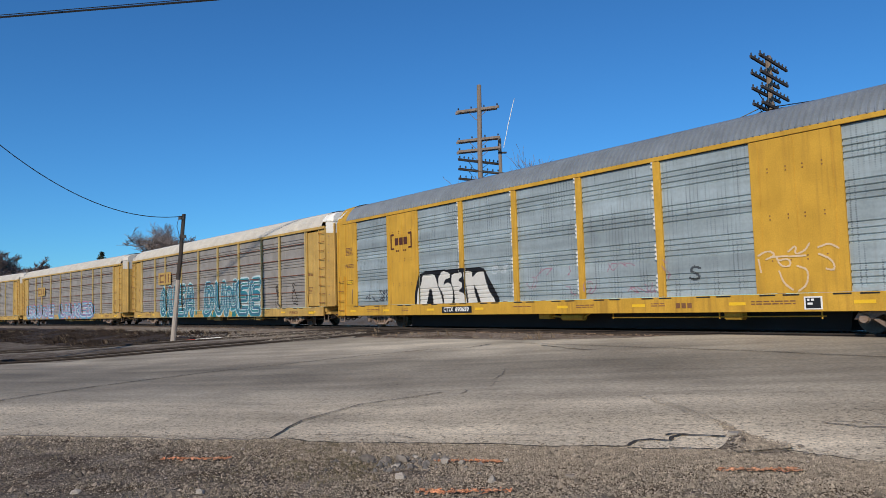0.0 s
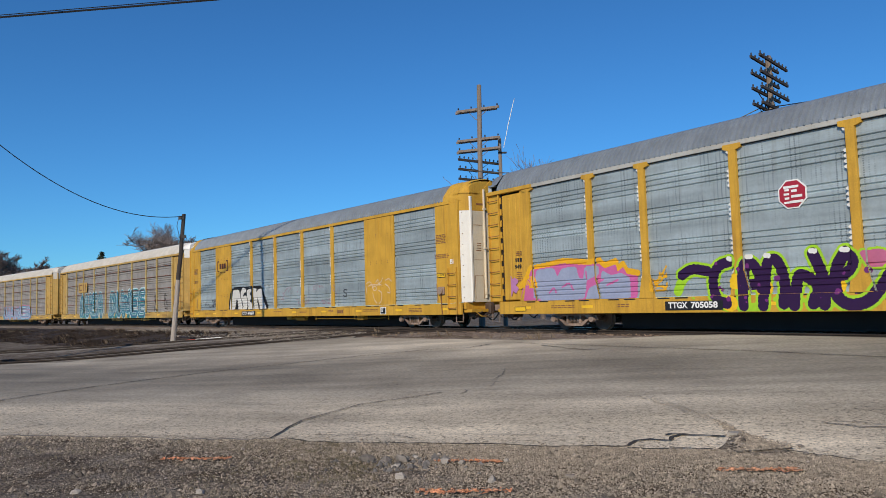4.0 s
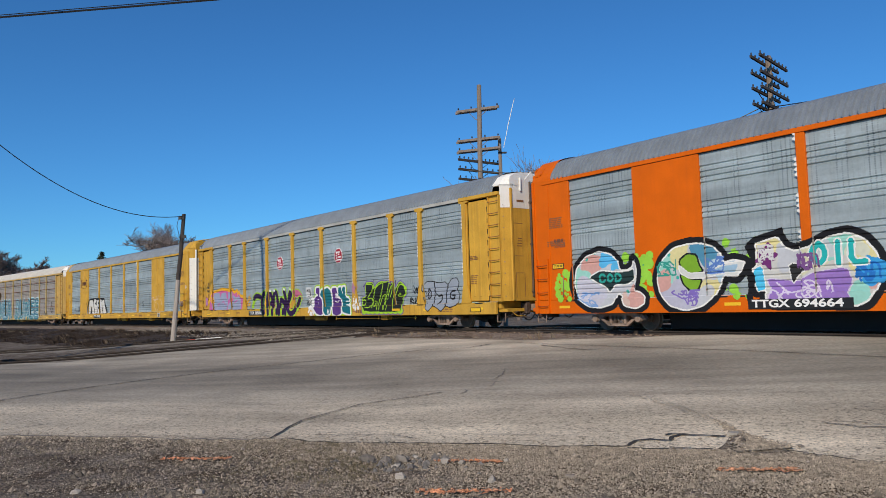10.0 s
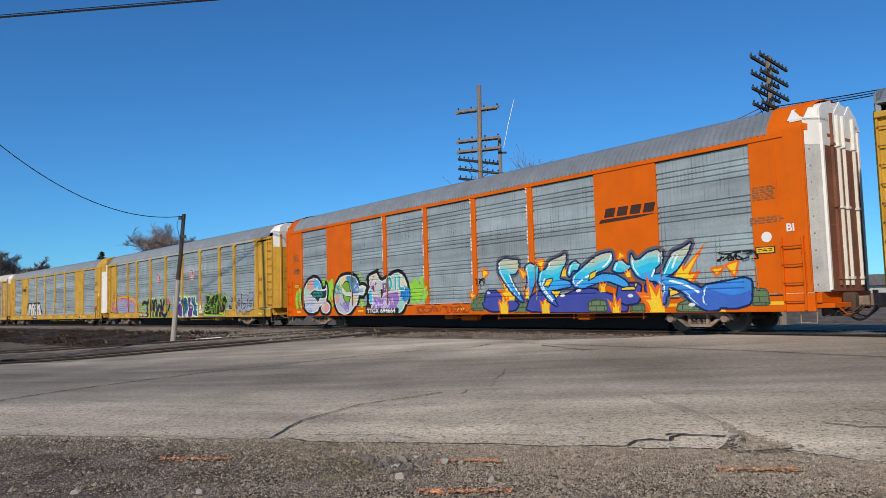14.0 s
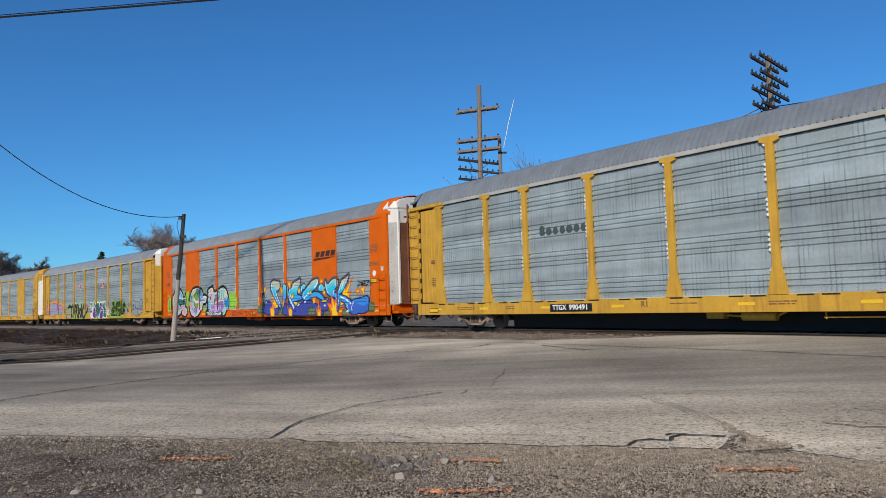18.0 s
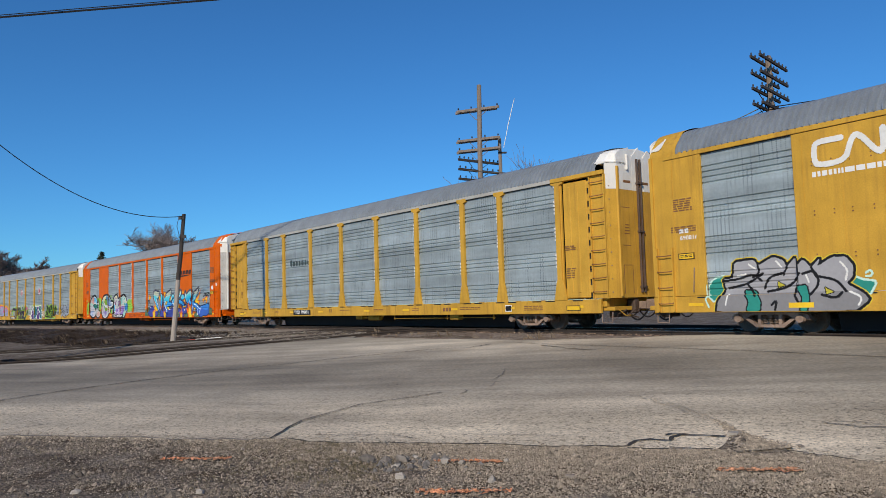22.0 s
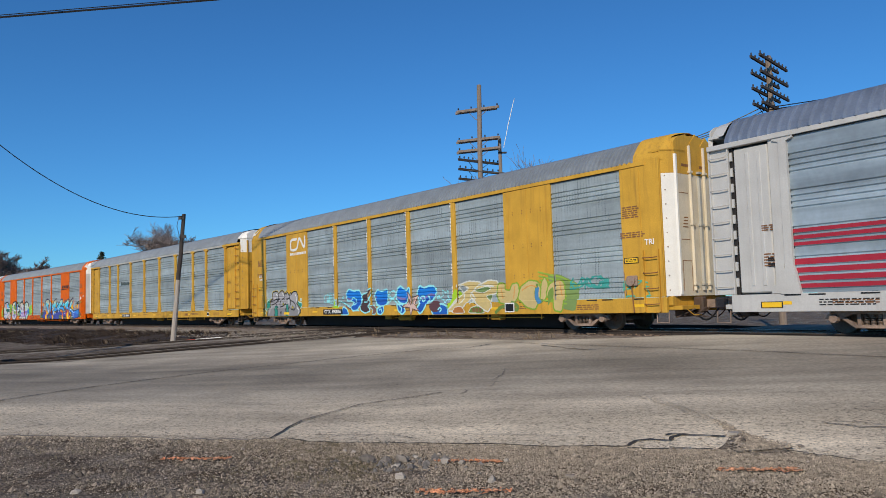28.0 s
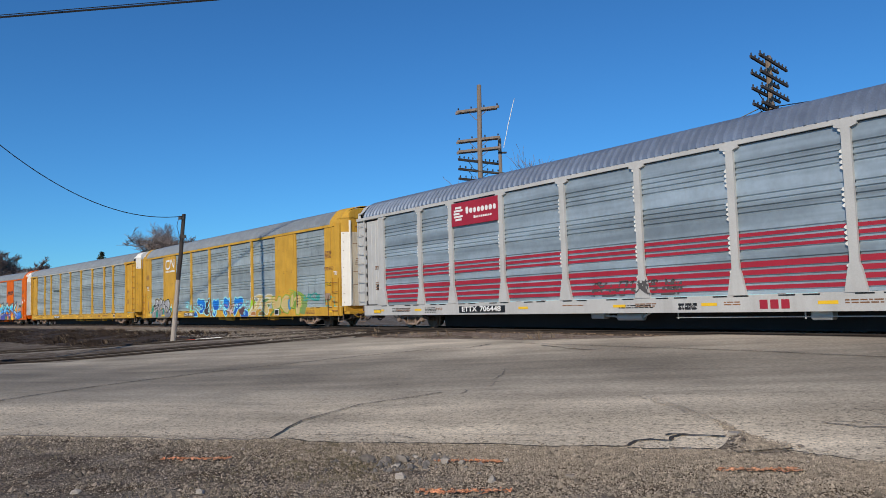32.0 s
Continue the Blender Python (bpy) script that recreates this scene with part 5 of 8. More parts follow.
class Canvas:
    """A patch of a car's side, painted cell by cell in layers, that follows posts, sill and pressed grooves."""

    def __init__(self, x0, x1, z0, z1, step=0.025, seed=1):
        self.step, self.x0, self.z0 = step, x0, z0
        self.nx, self.nz = int((x1 - x0) / step), int((z1 - z0) / step)
        self.X, self.Z = np.meshgrid(x0 + (np.arange(self.nx) + 0.5) * step, z0 + (np.arange(self.nz) + 0.5) * step, indexing="ij")
        self.C = np.full((self.nx, self.nz), -1)
        self.colors, self.rng = [], random.Random(seed)

    def color(self, rgb):
        if rgb not in self.colors:
            self.colors.append(rgb)
        return self.colors.index(rgb)

    def field(self, pts):
        d = np.full(self.X.shape, 9.0)
        for (ax, az), (bx, bz) in zip(pts, pts[1:]):
            ux, uz = bx - ax, bz - az
            k = np.clip(((self.X - ax) * ux + (self.Z - az) * uz) / (ux * ux + uz * uz + 1e-9), 0, 1)
            d = np.minimum(d, np.hypot(self.X - ax - k * ux, self.Z - az - k * uz))
        return d

    def put(self, mask, rgb):
        self.C[mask] = self.color(rgb)

    def line(self, pts, r, rgb, smooth_it=1):
        self.put(self.field(round_off(pts, smooth_it)) < r, rgb)

    def blob(self, x, z, rx, rz, rgb, rough=0.0):
        an = np.arctan2(self.Z - z, self.X - x)
        k = 1 + rough * np.sin(an * 5 + x * 9) + rough * 0.6 * np.sin(an * 9 + z * 7)
        self.put(((self.X - x) / rx) ** 2 + ((self.Z - z) / rz) ** 2 < k * k, rgb)

    def splat(self, n, x0, x1, z0, z1, r, rgb):
        for _ in range(n):
            q = r * self.rng.uniform(0.3, 1) ** 2
            self.blob(self.rng.uniform(x0, x1), self.rng.uniform(z0, z1), q, q, rgb)

    def star(self, x, z, r, points, rgb, squash=1.0, turn=0.3, inner=0.45):
        an = np.arctan2((self.Z - z) / squash, self.X - x) + turn
        d = np.hypot(self.X - x, (self.Z - z) / squash)
        saw = np.abs(((an * points / math.tau) % 1.0) - 0.5) * 2
        jag = 0.75 + 0.3 * np.sin(np.floor(an * points / math.tau + 0.5) * 2.4 + x * 7) + 0.25 * np.maximum(0, np.sin(an - turn))
        d = d / jag if points > 5 else d
        self.put(d < r * (inner + (1 - inner) * saw ** 1.3), rgb)

    def poly(self, pts, rgb):
        inside = np.zeros(self.X.shape, bool)
        for (ax, az), (bx, bz) in zip(pts, pts[1:] + pts[:1]):
            if az != bz:
                inside ^= ((self.Z < az) != (self.Z < bz)) & (self.X < ax + (bx - ax) * (self.Z - az) / (bz - az))
        self.put(inside, rgb)

    def shape(self, text, rgb, edge=None, e=0.0, inner=None, w=0.0, rounds=1):
        """A filled outline, with an edge outside it; gives back its inside and the way to its rim."""
        pts = pts_of(text)
        loop = pts + pts[:1]
        if rounds:
            loop = round_off(loop, rounds, 0.14)
            loop[0] = loop[-1] = ((loop[1][0] + loop[-2][0]) / 2, (loop[1][1] + loop[-2][1]) / 2)
        inside = np.zeros(self.X.shape, bool)
        for (ax, az), (bx, bz) in zip(loop, loop[1:]):
            if az != bz:
                inside ^= ((self.Z < az) != (self.Z < bz)) & (self.X < ax + (bx - ax) * (self.Z - az) / (bz - az))
        d = self.field(loop)
        if edge:
            self.put((d < e) | inside, edge)
        self.put(inside, rgb)
        return inside, d

    def stroke(self, text, r, rgb, rounds=2):
        self.line(pts_of(text), r, rgb, rounds)

    def flame(self, x, z, s, an, edge, heart):
        """A fan of sharp tongues that burst from one foot."""
        tips = [(s * self.rng.uniform(0.75, 1.1) * (1 - 0.35 * abs(k)), an + 0.55 * k + self.rng.uniform(-0.1, 0.1)) for k in (-2, -1, 0, 1, 2)]
        for grow, rgb in ((1.0, edge), (0.72, heart)):
            pts = [(x - 0.2 * s * math.sin(an) * -1, z - 0.12 * s)]
            for k, (r, q) in enumerate(tips):
                pts.append((x + r * grow * math.cos(q), z + r * grow * math.sin(q)))
                if k < 4:
                    m = (q + tips[k + 1][1]) / 2
                    pts.append((x + 0.36 * s * grow * math.cos(m), z + 0.36 * s * grow * math.sin(m)))
            pts.append((x - 0.2 * s * math.sin(an), z - 0.12 * s))
            self.poly(pts, rgb)

    def letter_fields(self, ch, x0, x1, z0, z1, shear, smooth_it):
        d = np.full(self.X.shape, 9.0)
        for s in STROKES[ch].split(";"):
            pts = []
            for w in s.split():
                u, v = (float(q) for q in w.split(","))
                pts.append((x0 + u * (x1 - x0) + shear * v * (z1 - z0), z0 + v * (z1 - z0)))
            d = np.minimum(d, self.field(round_off(pts, smooth_it)))
        return d

    def word(self, text, x0, x1, z0, z1, r, fills, edge, e, shear=0.0, gap=0.15, smooth_it=1, outer=None, o=0.0, shine=None, wave=0.0, grad=None):
        n = len(text)
        w = (x1 - x0 - 2 * r) / n
        fields = []
        for k, ch in enumerate(text):
            a = x0 + r + k * w
            dz = wave * (1 if k % 2 else -1)
            fields.append(self.letter_fields(ch, a + gap * w / 2, a + w * (1 - gap / 2), z0 + r + max(dz, 0), z1 - r + min(dz, 0), shear, smooth_it))
        if outer:
            for d in fields:
                self.put(d < r + e + o, outer)
        for k, d in enumerate(fields):
            self.put(d < r + e, edge)
            if grad:
                f = (self.Z - z0) / (z1 - z0) + 0.05 * np.sin(self.X * 9)
                for lo, hi, c in grad:
                    self.put((d < r) & (f >= lo) & (f < hi), c)
            elif fills:
                self.put(d < r, fills[k % len(fills)])
            else:
                self.C[d < r] = -1
            if shine:
                up = np.roll(d, 1, axis=1)
                self.put((d < r * 0.82) & (d > r * 0.62) & (np.roll(d, -2, axis=1) > d) & (np.roll(d, 2, axis=0) > d), shine)
        return fields

    def finish(self, car, style, label):
        """One mesh a colour: strips of equal cells, laid on the posts, sill and pressed grooves."""
        st = self.step
        gz = self.z0 + np.arange(self.nz + 1) * st
        xc = self.x0 + (np.arange(self.nx) + 0.5) * st
        depth = side_depth(style, xc[:, None], gz[None, :]) - 0.006
        cut = np.ones((self.nx, self.nz), bool)
        same = (self.C[1:] == self.C[:-1]) & (np.abs(depth[1:, :-1] - depth[:-1, :-1]) < 1e-5) & (np.abs(depth[1:, 1:] - depth[:-1, 1:]) < 1e-5)
        cut[1:] = ~same
        cols = cut.T.ravel()
        starts = np.flatnonzero(cols)
        ends = np.append(starts[1:], cols.size)
        row, a, b = starts // self.nx, starts % self.nx, (ends - 1) % self.nx + 1
        tint = self.C[a, row]
        top = None
        for i, rgb in enumerate(self.colors):
            q = tint == i
            if not q.any():
                continue
            x0, x1, j = self.x0 + a[q] * st, self.x0 + b[q] * st, row[q]
            lo, hi = depth[a[q], j], depth[a[q], j + 1]
            corners = [np.stack(c, 1) for c in ((x0, lo, gz[j]), (x1, lo, gz[j]), (x1, hi, gz[j + 1]), (x0, hi, gz[j + 1]))]
            verts = np.stack(corners, 1).reshape(-1, 3)
            faces = np.arange(len(verts)).reshape(-1, 4)
            me = from_lists("graffiti", verts.tolist(), faces.tolist(), spray(rgb))
            me_ob = part("graffiti" if top is None else "paint_layer", me, None, car if top is None else top, label if top is None else "")
            tagged(me_ob, kind="stuff")
            top = top or me_ob


def pts_of(text):
    return [tuple(float(q) for q in w.split(",")) for w in text.split()]


def round_off(pts, times, cut=0.25):
    for _ in range(times):
        out = [pts[0]]
        for p, q in zip(pts, pts[1:]):
            out += [(p[0] + (q[0] - p[0]) * cut, p[1] + (q[1] - p[1]) * cut), (q[0] + (p[0] - q[0]) * cut, q[1] + (p[1] - q[1]) * cut)]
        out.append(pts[-1])
        pts = out
    return pts


def side_depth(style, x, z):
    """How far out the car's near side stands at x, z."""
    x, z = np.broadcast_arrays(x, z)
    z0, z1 = SILL1 + 0.01, EAVE - 0.15
    span = (z1 - z0) / 4
    u = (z - z0) % span - span * 0.16
    k = np.clip(np.round(u / 0.145), 0, 3)
    out = SIDE + 0.05 + 0.03 * np.clip(1 - (np.abs(u - k * 0.145) - 0.01) / 0.022, 0, 1)
    out = np.where(np.abs(x) > 11.9, SIDE - 0.004, out)
    if style == "solid":
        out = np.where((np.abs(x) > 7.0) & (np.abs(x) < 9.28), SIDE - 0.01, out)
    for p in POSTS:
        if style == "solid":
            out = np.where((np.abs(x - p) < 0.15) & ((np.abs(x) < 7.0) | (np.abs(x) > 9.28)), SIDE - 0.02, out)
        else:
            out = np.where(np.abs(x - p) < np.where(z < z0 + 0.6, 0.3 - 0.24 * (z - z0), 0.15), SIDE - 0.04, out)
    return np.where(z < z0, SIDE - 0.02, out)


def scribble(cv, x0, x1, z0, z1, r, rgb, n, seed):
    rng = random.Random(seed)
    for _ in range(n):
        x = rng.uniform(x0, x1)
        z = rng.uniform(z0, z1)
        pts = [(x, z)]
        for _ in range(4):
            x, z = min(x1, max(x0, x + rng.uniform(-0.25, 0.3))), min(z1, max(z0, z + rng.uniform(-0.3, 0.3)))
            pts.append((x, z))
        cv.line(pts, r, rgb, 2)


WHITE, BLACK, LIME, CYAN = (0.75, 0.75, 0.72), (0.012, 0.012, 0.014), (0.34, 0.6, 0.03), (0.2, 0.68, 0.75)


def paint_black_logo(car):
    cv = Canvas(-7.6, -1.7, 0.96, 2.4, 0.015, seed=2)
    white = (0.62, 0.61, 0.57)
    cv.shape("-7.31,0.82 -7.29,1.39 -6.95,2.25 -4.85,2.24 -3.16,2.21 -2.91,1.86 -2.30,0.99 -2.54,0.84", BLACK)
    for text in ("-7.19,0.91 -7.09,1.49 -6.89,1.82 -6.84,2.11 -6.04,2.09 -5.84,1.67 -5.65,1.23 -5.53,0.91 -6.13,0.90 -6.24,1.53 -6.39,1.54 -6.60,0.90",
                 "-5.79,1.99 -5.54,2.20 -5.13,2.11 -5.07,1.92 -5.38,1.87 -5.50,1.66 -5.22,1.75 -4.98,1.64 -4.93,1.32 -4.99,0.88 -5.46,0.88 -5.54,1.34 -5.81,1.62",
                 "-4.96,2.06 -4.30,2.09 -4.28,1.92 -4.61,1.79 -4.29,1.71 -4.30,1.51 -4.56,1.41 -4.18,1.30 -4.10,0.88 -4.82,0.87 -4.86,1.42 -5.01,1.74",
                 "-4.20,2.12 -3.82,2.10 -3.77,1.86 -3.51,2.05 -3.14,2.05 -3.06,1.76 -2.90,1.36 -2.62,1.06 -2.54,0.92 -3.32,0.91 -3.54,1.38 -3.72,1.65 -3.67,1.28 -3.47,0.91 -4.01,0.88 -4.11,1.40 -4.18,1.81"):
        cv.shape(text, white, BLACK, 0.06)
    scribble(cv, -2.7, -1.9, 1.95, 2.2, 0.02, (0.5, 0.55, 0.58), 5, 21)
    cv.finish(car, "solid", "white block letters with black outline")
    cv = Canvas(-11.5, -9.2, 1.1, 1.7, seed=3)
    scribble(cv, -11.2, -9.4, 1.15, 1.6, 0.02, (0.05, 0.06, 0.08), 9, 3)
    cv.finish(car, "solid", "small dark marker scribble")
    cv = Canvas(-1.4, 5.8, 1.0, 2.1, seed=4)
    scribble(cv, -1.2, 4.6, 1.1, 2.0, 0.012, (0.36, 0.2, 0.26), 16, 5)
    cv.line([(5.5, 1.7), (5.3, 1.75), (5.2, 1.63), (5.35, 1.57), (5.5, 1.48), (5.35, 1.38), (5.18, 1.45)], 0.03, (0.06, 0.07, 0.08), 2)
    cv.finish(car, "solid", "faint red and dark scribbles")
    cv = Canvas(7.1, 9.3, 1.0, 2.3, 0.015, seed=5)
    pale = (0.66, 0.5, 0.32)
    for text in ("7.15,1.9 7.4,2.02 7.6,1.9 7.35,1.8", "7.9,1.95 8.1,2.1 8.05,1.85 8.3,1.95 8.4,2.1", "8.6,2.0 8.85,2.08 9.05,1.95", "7.15,1.8 7.2,1.5", "7.6,1.85 7.7,1.6 7.95,1.6 7.9,1.8 7.65,1.75", "7.65,1.5 7.75,1.2 7.95,1.05", "8.1,1.6 8.35,1.5 8.3,1.15 8.1,1.02", "8.6,1.85 8.9,1.7 8.95,1.45 8.75,1.5", "7.5,1.85 8.3,1.83"):
        cv.stroke(text, 0.022, pale)
    cv.finish(car, "solid", "pale washed-out scribble")
    cv = Canvas(-9.1, -7.2, 3.1, 4.0, 0.015)
    for s in (-1, 1):
        x = -8.18 + s * 0.72
        cv.line([(x - s * 0.18, 3.86), (x, 3.86), (x, 3.28), (x - s * 0.18, 3.28)], 0.035, (0.09, 0.03, 0.02), 0)
    cv.put((abs(cv.X + 8.18) < 0.48) & (abs(cv.Z - 3.57) < 0.15) & (np.abs((cv.X + 8.66) % 0.32 - 0.16) < 0.125), (0.09, 0.03, 0.02))
    for x in (-8.5, -8.38, -7.98, -7.86):
        cv.blob(x, 3.18, 0.04, 0.04, (0.09, 0.03, 0.02))
    cv.finish(car, "solid", "dark brown company mark in brackets")
    number_board(car, -4.66, "CTTX", "690659")
    plate(car, "inspection_label", 8.2, 8.62, 0.58, 0.88, M["letter"], SIDE - 0.021)
    plate(car, "inspection_label", 8.24, 8.58, 0.61, 0.85, M["black"], SIDE - 0.027)
    bars(car, 8.28, 0.83, 0.2, 2, M["letter"], SIDE - 0.0325, 0.05, 0.09, 31)
    brand_bars(car, 4.75, 0.72, M["brown_bar"])
    words(car, "BI", 12.95, 2.52, 0.26, M["letter"], offset=0.008)


def paint_red_marks(car):
    cv = Canvas(-12.8, -6.2, 0.96, 2.3, 0.018, seed=7)
    pink, lilac, gold = (0.55, 0.13, 0.33), (0.3, 0.34, 0.47), (0.75, 0.4, 0.02)
    crown = "-12.32,1.45 -11.96,1.80 -11.78,2.05 -10.97,2.12 -10.39,2.20 -9.76,2.14 -9.24,2.07 -8.88,2.12 -8.69,1.95 -8.27,2.06 -8.16,1.82 -8.00,1.96 -7.86,1.75 -7.47,1.67"
    cv.stroke(crown, 0.09, gold, 0)
    cv.shape("-12.35,0.98 -12.19,1.45 -11.90,1.68 -11.74,1.99 -10.97,2.05 -10.40,2.12 -9.76,2.05 -9.24,2.00 -8.90,2.03 -8.70,1.87 -8.26,1.95 -8.20,1.74 -7.99,1.87 -7.86,1.66 -7.48,1.59 -7.53,0.87", pink, None, 0, None, 0, 0)
    for text in ("-11.58,1.98 -10.78,2.01 -10.65,1.70 -10.44,1.97 -9.82,1.99 -9.73,1.65 -9.56,1.57 -9.47,1.97 -8.91,1.97 -8.91,1.68 -9.45,1.48 -9.34,1.26 -9.57,0.95 -11.68,0.97 -11.65,1.75",
                 "-9.20,1.32 -8.86,1.43 -8.80,1.82 -8.44,1.65 -8.07,1.71 -7.75,1.55 -7.76,0.90 -9.43,0.91 -9.27,1.25"):
        cv.shape(text, lilac, None, 0)
    for text in ("-9.43,1.81 -9.39,1.48 -9.11,1.40 -8.77,1.53", "-8.62,1.37 -8.21,1.50", "-11.02,1.21 -10.82,1.39 -10.73,1.20", "-10.44,1.37 -10.15,1.52 -9.99,1.28"):
        cv.stroke(text, 0.03, pink)
    scribble(cv, -12.2, -11.6, 1.4, 1.75, 0.022, gold, 7, 10)
    scribble(cv, -7.0, -6.5, 1.15, 1.8, 0.022, gold, 7, 11)
    cv.blob(-12.75, 1.5, 0.3, 0.3, (0.45, 0.2, 0.4), 0.2)
    cv.finish(car, "posts", "faded pink and lilac block letters under a gold line")

    cv = Canvas(-6.5, 0.0, 0.55, 2.25, 0.015, seed=11)
    dark = (0.03, 0.01, 0.055)
    cv.shape("-1.44,1.84 -1.03,1.88 -0.64,1.66 -0.53,1.35 -0.87,1.47 -1.27,1.48", (0.5, 0.14, 0.25), LIME, 0.05)
    cv.stroke("-6.16,1.11 -6.02,1.43 -5.65,1.66 -5.12,1.54", 0.14, LIME)
    strokes = ("-6.02,1.53 -5.71,1.70 -5.24,1.60", "-4.59,1.81 -4.94,1.73 -5.13,1.34 -5.01,0.85 -4.68,0.75", "-4.23,0.69 -4.22,1.60 -4.07,1.82 -3.84,1.55 -3.78,1.11", "-4.21,1.22 -3.77,1.21",
               "-3.72,0.68 -3.65,1.58 -3.53,1.83 -3.30,1.75 -3.17,1.19 -3.20,0.72", "-2.95,0.68 -2.89,1.33 -2.76,1.42 -2.35,1.13 -2.50,0.71", "-2.48,1.87 -2.35,1.53 -2.21,1.08 -2.25,0.69",
               "-1.76,1.85 -1.99,1.51 -2.05,0.98 -1.78,0.65 -1.32,0.71 -1.03,1.05 -0.83,1.38", "-1.76,1.85 -1.54,1.67 -1.69,1.38 -1.98,1.32")
    for text in strokes:
        cv.stroke(text, 0.2, LIME)
    cv.splat(24, -6.0, -0.9, 0.6, 1.0, 0.14, LIME)
    for x, z in ((-4.6, 0.75), (-3.7, 1.1), (-2.0, 1.1), (-4.4, 1.3)):
        cv.blob(x, z, 0.22, 0.2, (0.8, 0.5, 0.02))
    for text in strokes:
        cv.stroke(text, 0.135, dark)
    for text in ("-4.62,1.89 -4.56,1.87", "-4.12,1.90 -4.01,1.90", "-3.63,1.90 -3.55,1.89", "-2.53,1.93 -2.43,1.92", "-1.83,1.91 -1.71,1.90"):
        cv.stroke(text, 0.06, WHITE, 0)
    cv.splat(26, -5.4, -1.2, 0.7, 1.8, 0.08, (0.16, 0.03, 0.17))
    cv.finish(car, "posts", "dark purple letters with lime green edges")

    cv = Canvas(0.1, 4.8, 0.55, 2.3, 0.015, seed=12)
    violet, teal = (0.1, 0.04, 0.2), (0.012, 0.15, 0.19)
    letters = (("0.82,1.88 1.24,1.88 1.26,1.51 1.48,1.43 1.53,1.14 1.61,0.67 1.35,0.57 0.97,0.63 0.64,0.92 0.63,1.33 0.79,1.45 1.03,1.52 0.80,1.64", violet),
               ("1.48,1.76 1.89,1.86 2.15,1.72 2.26,1.34 2.27,0.89 2.17,0.62 1.81,0.56 1.56,0.75 1.66,1.13 1.55,1.40 1.33,1.53", teal),
               ("2.29,1.82 2.67,1.83 2.77,1.54 2.73,1.37 3.04,1.31 3.15,1.01 3.17,0.62 2.76,0.54 2.46,0.62 2.37,1.19", violet),
               ("2.86,1.83 3.11,1.85 3.12,1.63 3.25,1.85 3.44,1.85 3.43,1.41 3.77,1.28 3.79,1.07 3.44,1.03 3.93,0.96 3.97,0.59 3.57,0.65 3.29,0.72 3.17,1.30 2.83,1.46", teal))
    for text, c in letters:
        cv.shape(text, LIME, LIME, 0.15)
    cv.splat(60, 0.15, 0.75, 0.6, 1.4, 0.12, WHITE)
    cv.splat(36, 4.25, 4.7, 0.7, 1.4, 0.1, WHITE)
    for text, c in letters:
        cv.shape(text, c, WHITE, 0.09)
    for text in ("0.98,1.31 1.17,1.35 1.20,1.15 1.05,0.99", "2.59,1.55 2.75,1.39", "2.75,1.54 2.58,1.40", "2.67,1.59 2.66,1.35", "2.60,1.21 2.80,1.14 2.90,1.24", "3.19,1.56 3.25,1.62", "3.53,1.19 3.76,1.18", "1.98,0.82 1.97,0.64", "2.11,0.82 2.10,0.63", "1.98,0.73 2.10,0.73"):
        cv.stroke(text, 0.024, WHITE, 0)
    cv.blob(4.25, 1.75, 0.2, 0.2, (0.42, 0.2, 0.28), 0.3)
    cv.finish(car, "posts", "purple and teal letters with white edges")

    cv = Canvas(4.5, 8.6, 0.55, 2.35, 0.015, seed=13)
    ink = (0.018, 0.022, 0.018)
    mass = "5.13,1.92 5.71,1.93 5.73,1.64 6.10,1.88 6.36,1.95 6.61,1.90 6.85,1.95 7.05,1.81 7.27,1.86 7.32,1.55 7.68,1.89 7.91,1.77 8.10,1.61 8.06,1.38 7.85,1.27 7.85,0.98 7.75,0.67 5.10,0.71 4.88,1.02 4.86,1.27 5.17,1.34"
    cv.shape(mass, (0.16, 0.11, 0.36), (0.16, 0.11, 0.36), 0.1)
    for k in range(9):
        cv.blob(5.1 + k * 0.33, 0.7, 0.24, 0.16, (0.16, 0.12, 0.3))
    for k in range(9):
        cv.blob(5.1 + k * 0.33, 0.72, 0.2, 0.14, LIME)
    cv.shape(mass, ink, LIME, 0.05)
    for text in ("5.17,1.90 5.69,1.89 5.66,1.61 5.35,1.39 5.26,1.23 5.61,1.31 5.71,1.05 5.48,0.86 5.14,0.90", "5.68,0.86 5.78,1.64 6.16,1.86 6.54,1.94 6.25,1.35 6.03,0.79", "5.81,1.13 5.98,1.15 6.01,0.95 5.80,0.91 5.88,1.04",
                 "6.21,0.78 6.31,1.21 6.58,1.46 6.63,1.33 6.47,0.78", "6.53,0.78 6.78,1.58 6.91,1.91", "6.72,0.77 6.94,1.32 7.22,1.85 7.25,1.55 7.12,1.31", "7.20,0.76 7.30,1.30 7.62,1.82 7.91,1.77 8.08,1.58 8.04,1.33 7.70,1.28 7.54,1.35 7.65,1.46 7.74,1.36", "4.86,1.20 5.16,1.22 5.10,0.98 4.90,0.99"):
        cv.stroke(text, 0.022, LIME)
    cv.blob(8.05, 1.62, 0.1, 0.1, LIME)
    cv.put((abs(cv.X - 7.45) < 0.28) & (abs(cv.Z - 0.76) < 0.05), (0.8, 0.45, 0.02))
    for text in ("4.97,1.80 5.13,1.92", "5.71,1.93 5.73,2.05", "7.15,1.94 7.12,1.79", "7.39,1.97 7.37,1.82"):
        cv.stroke(text, 0.03, (0.12, 0.08, 0.2))
    cv.finish(car, "posts", "black letters with lime green edges")

    cv = Canvas(8.3, 11.7, 0.55, 2.25, 0.015, seed=14)
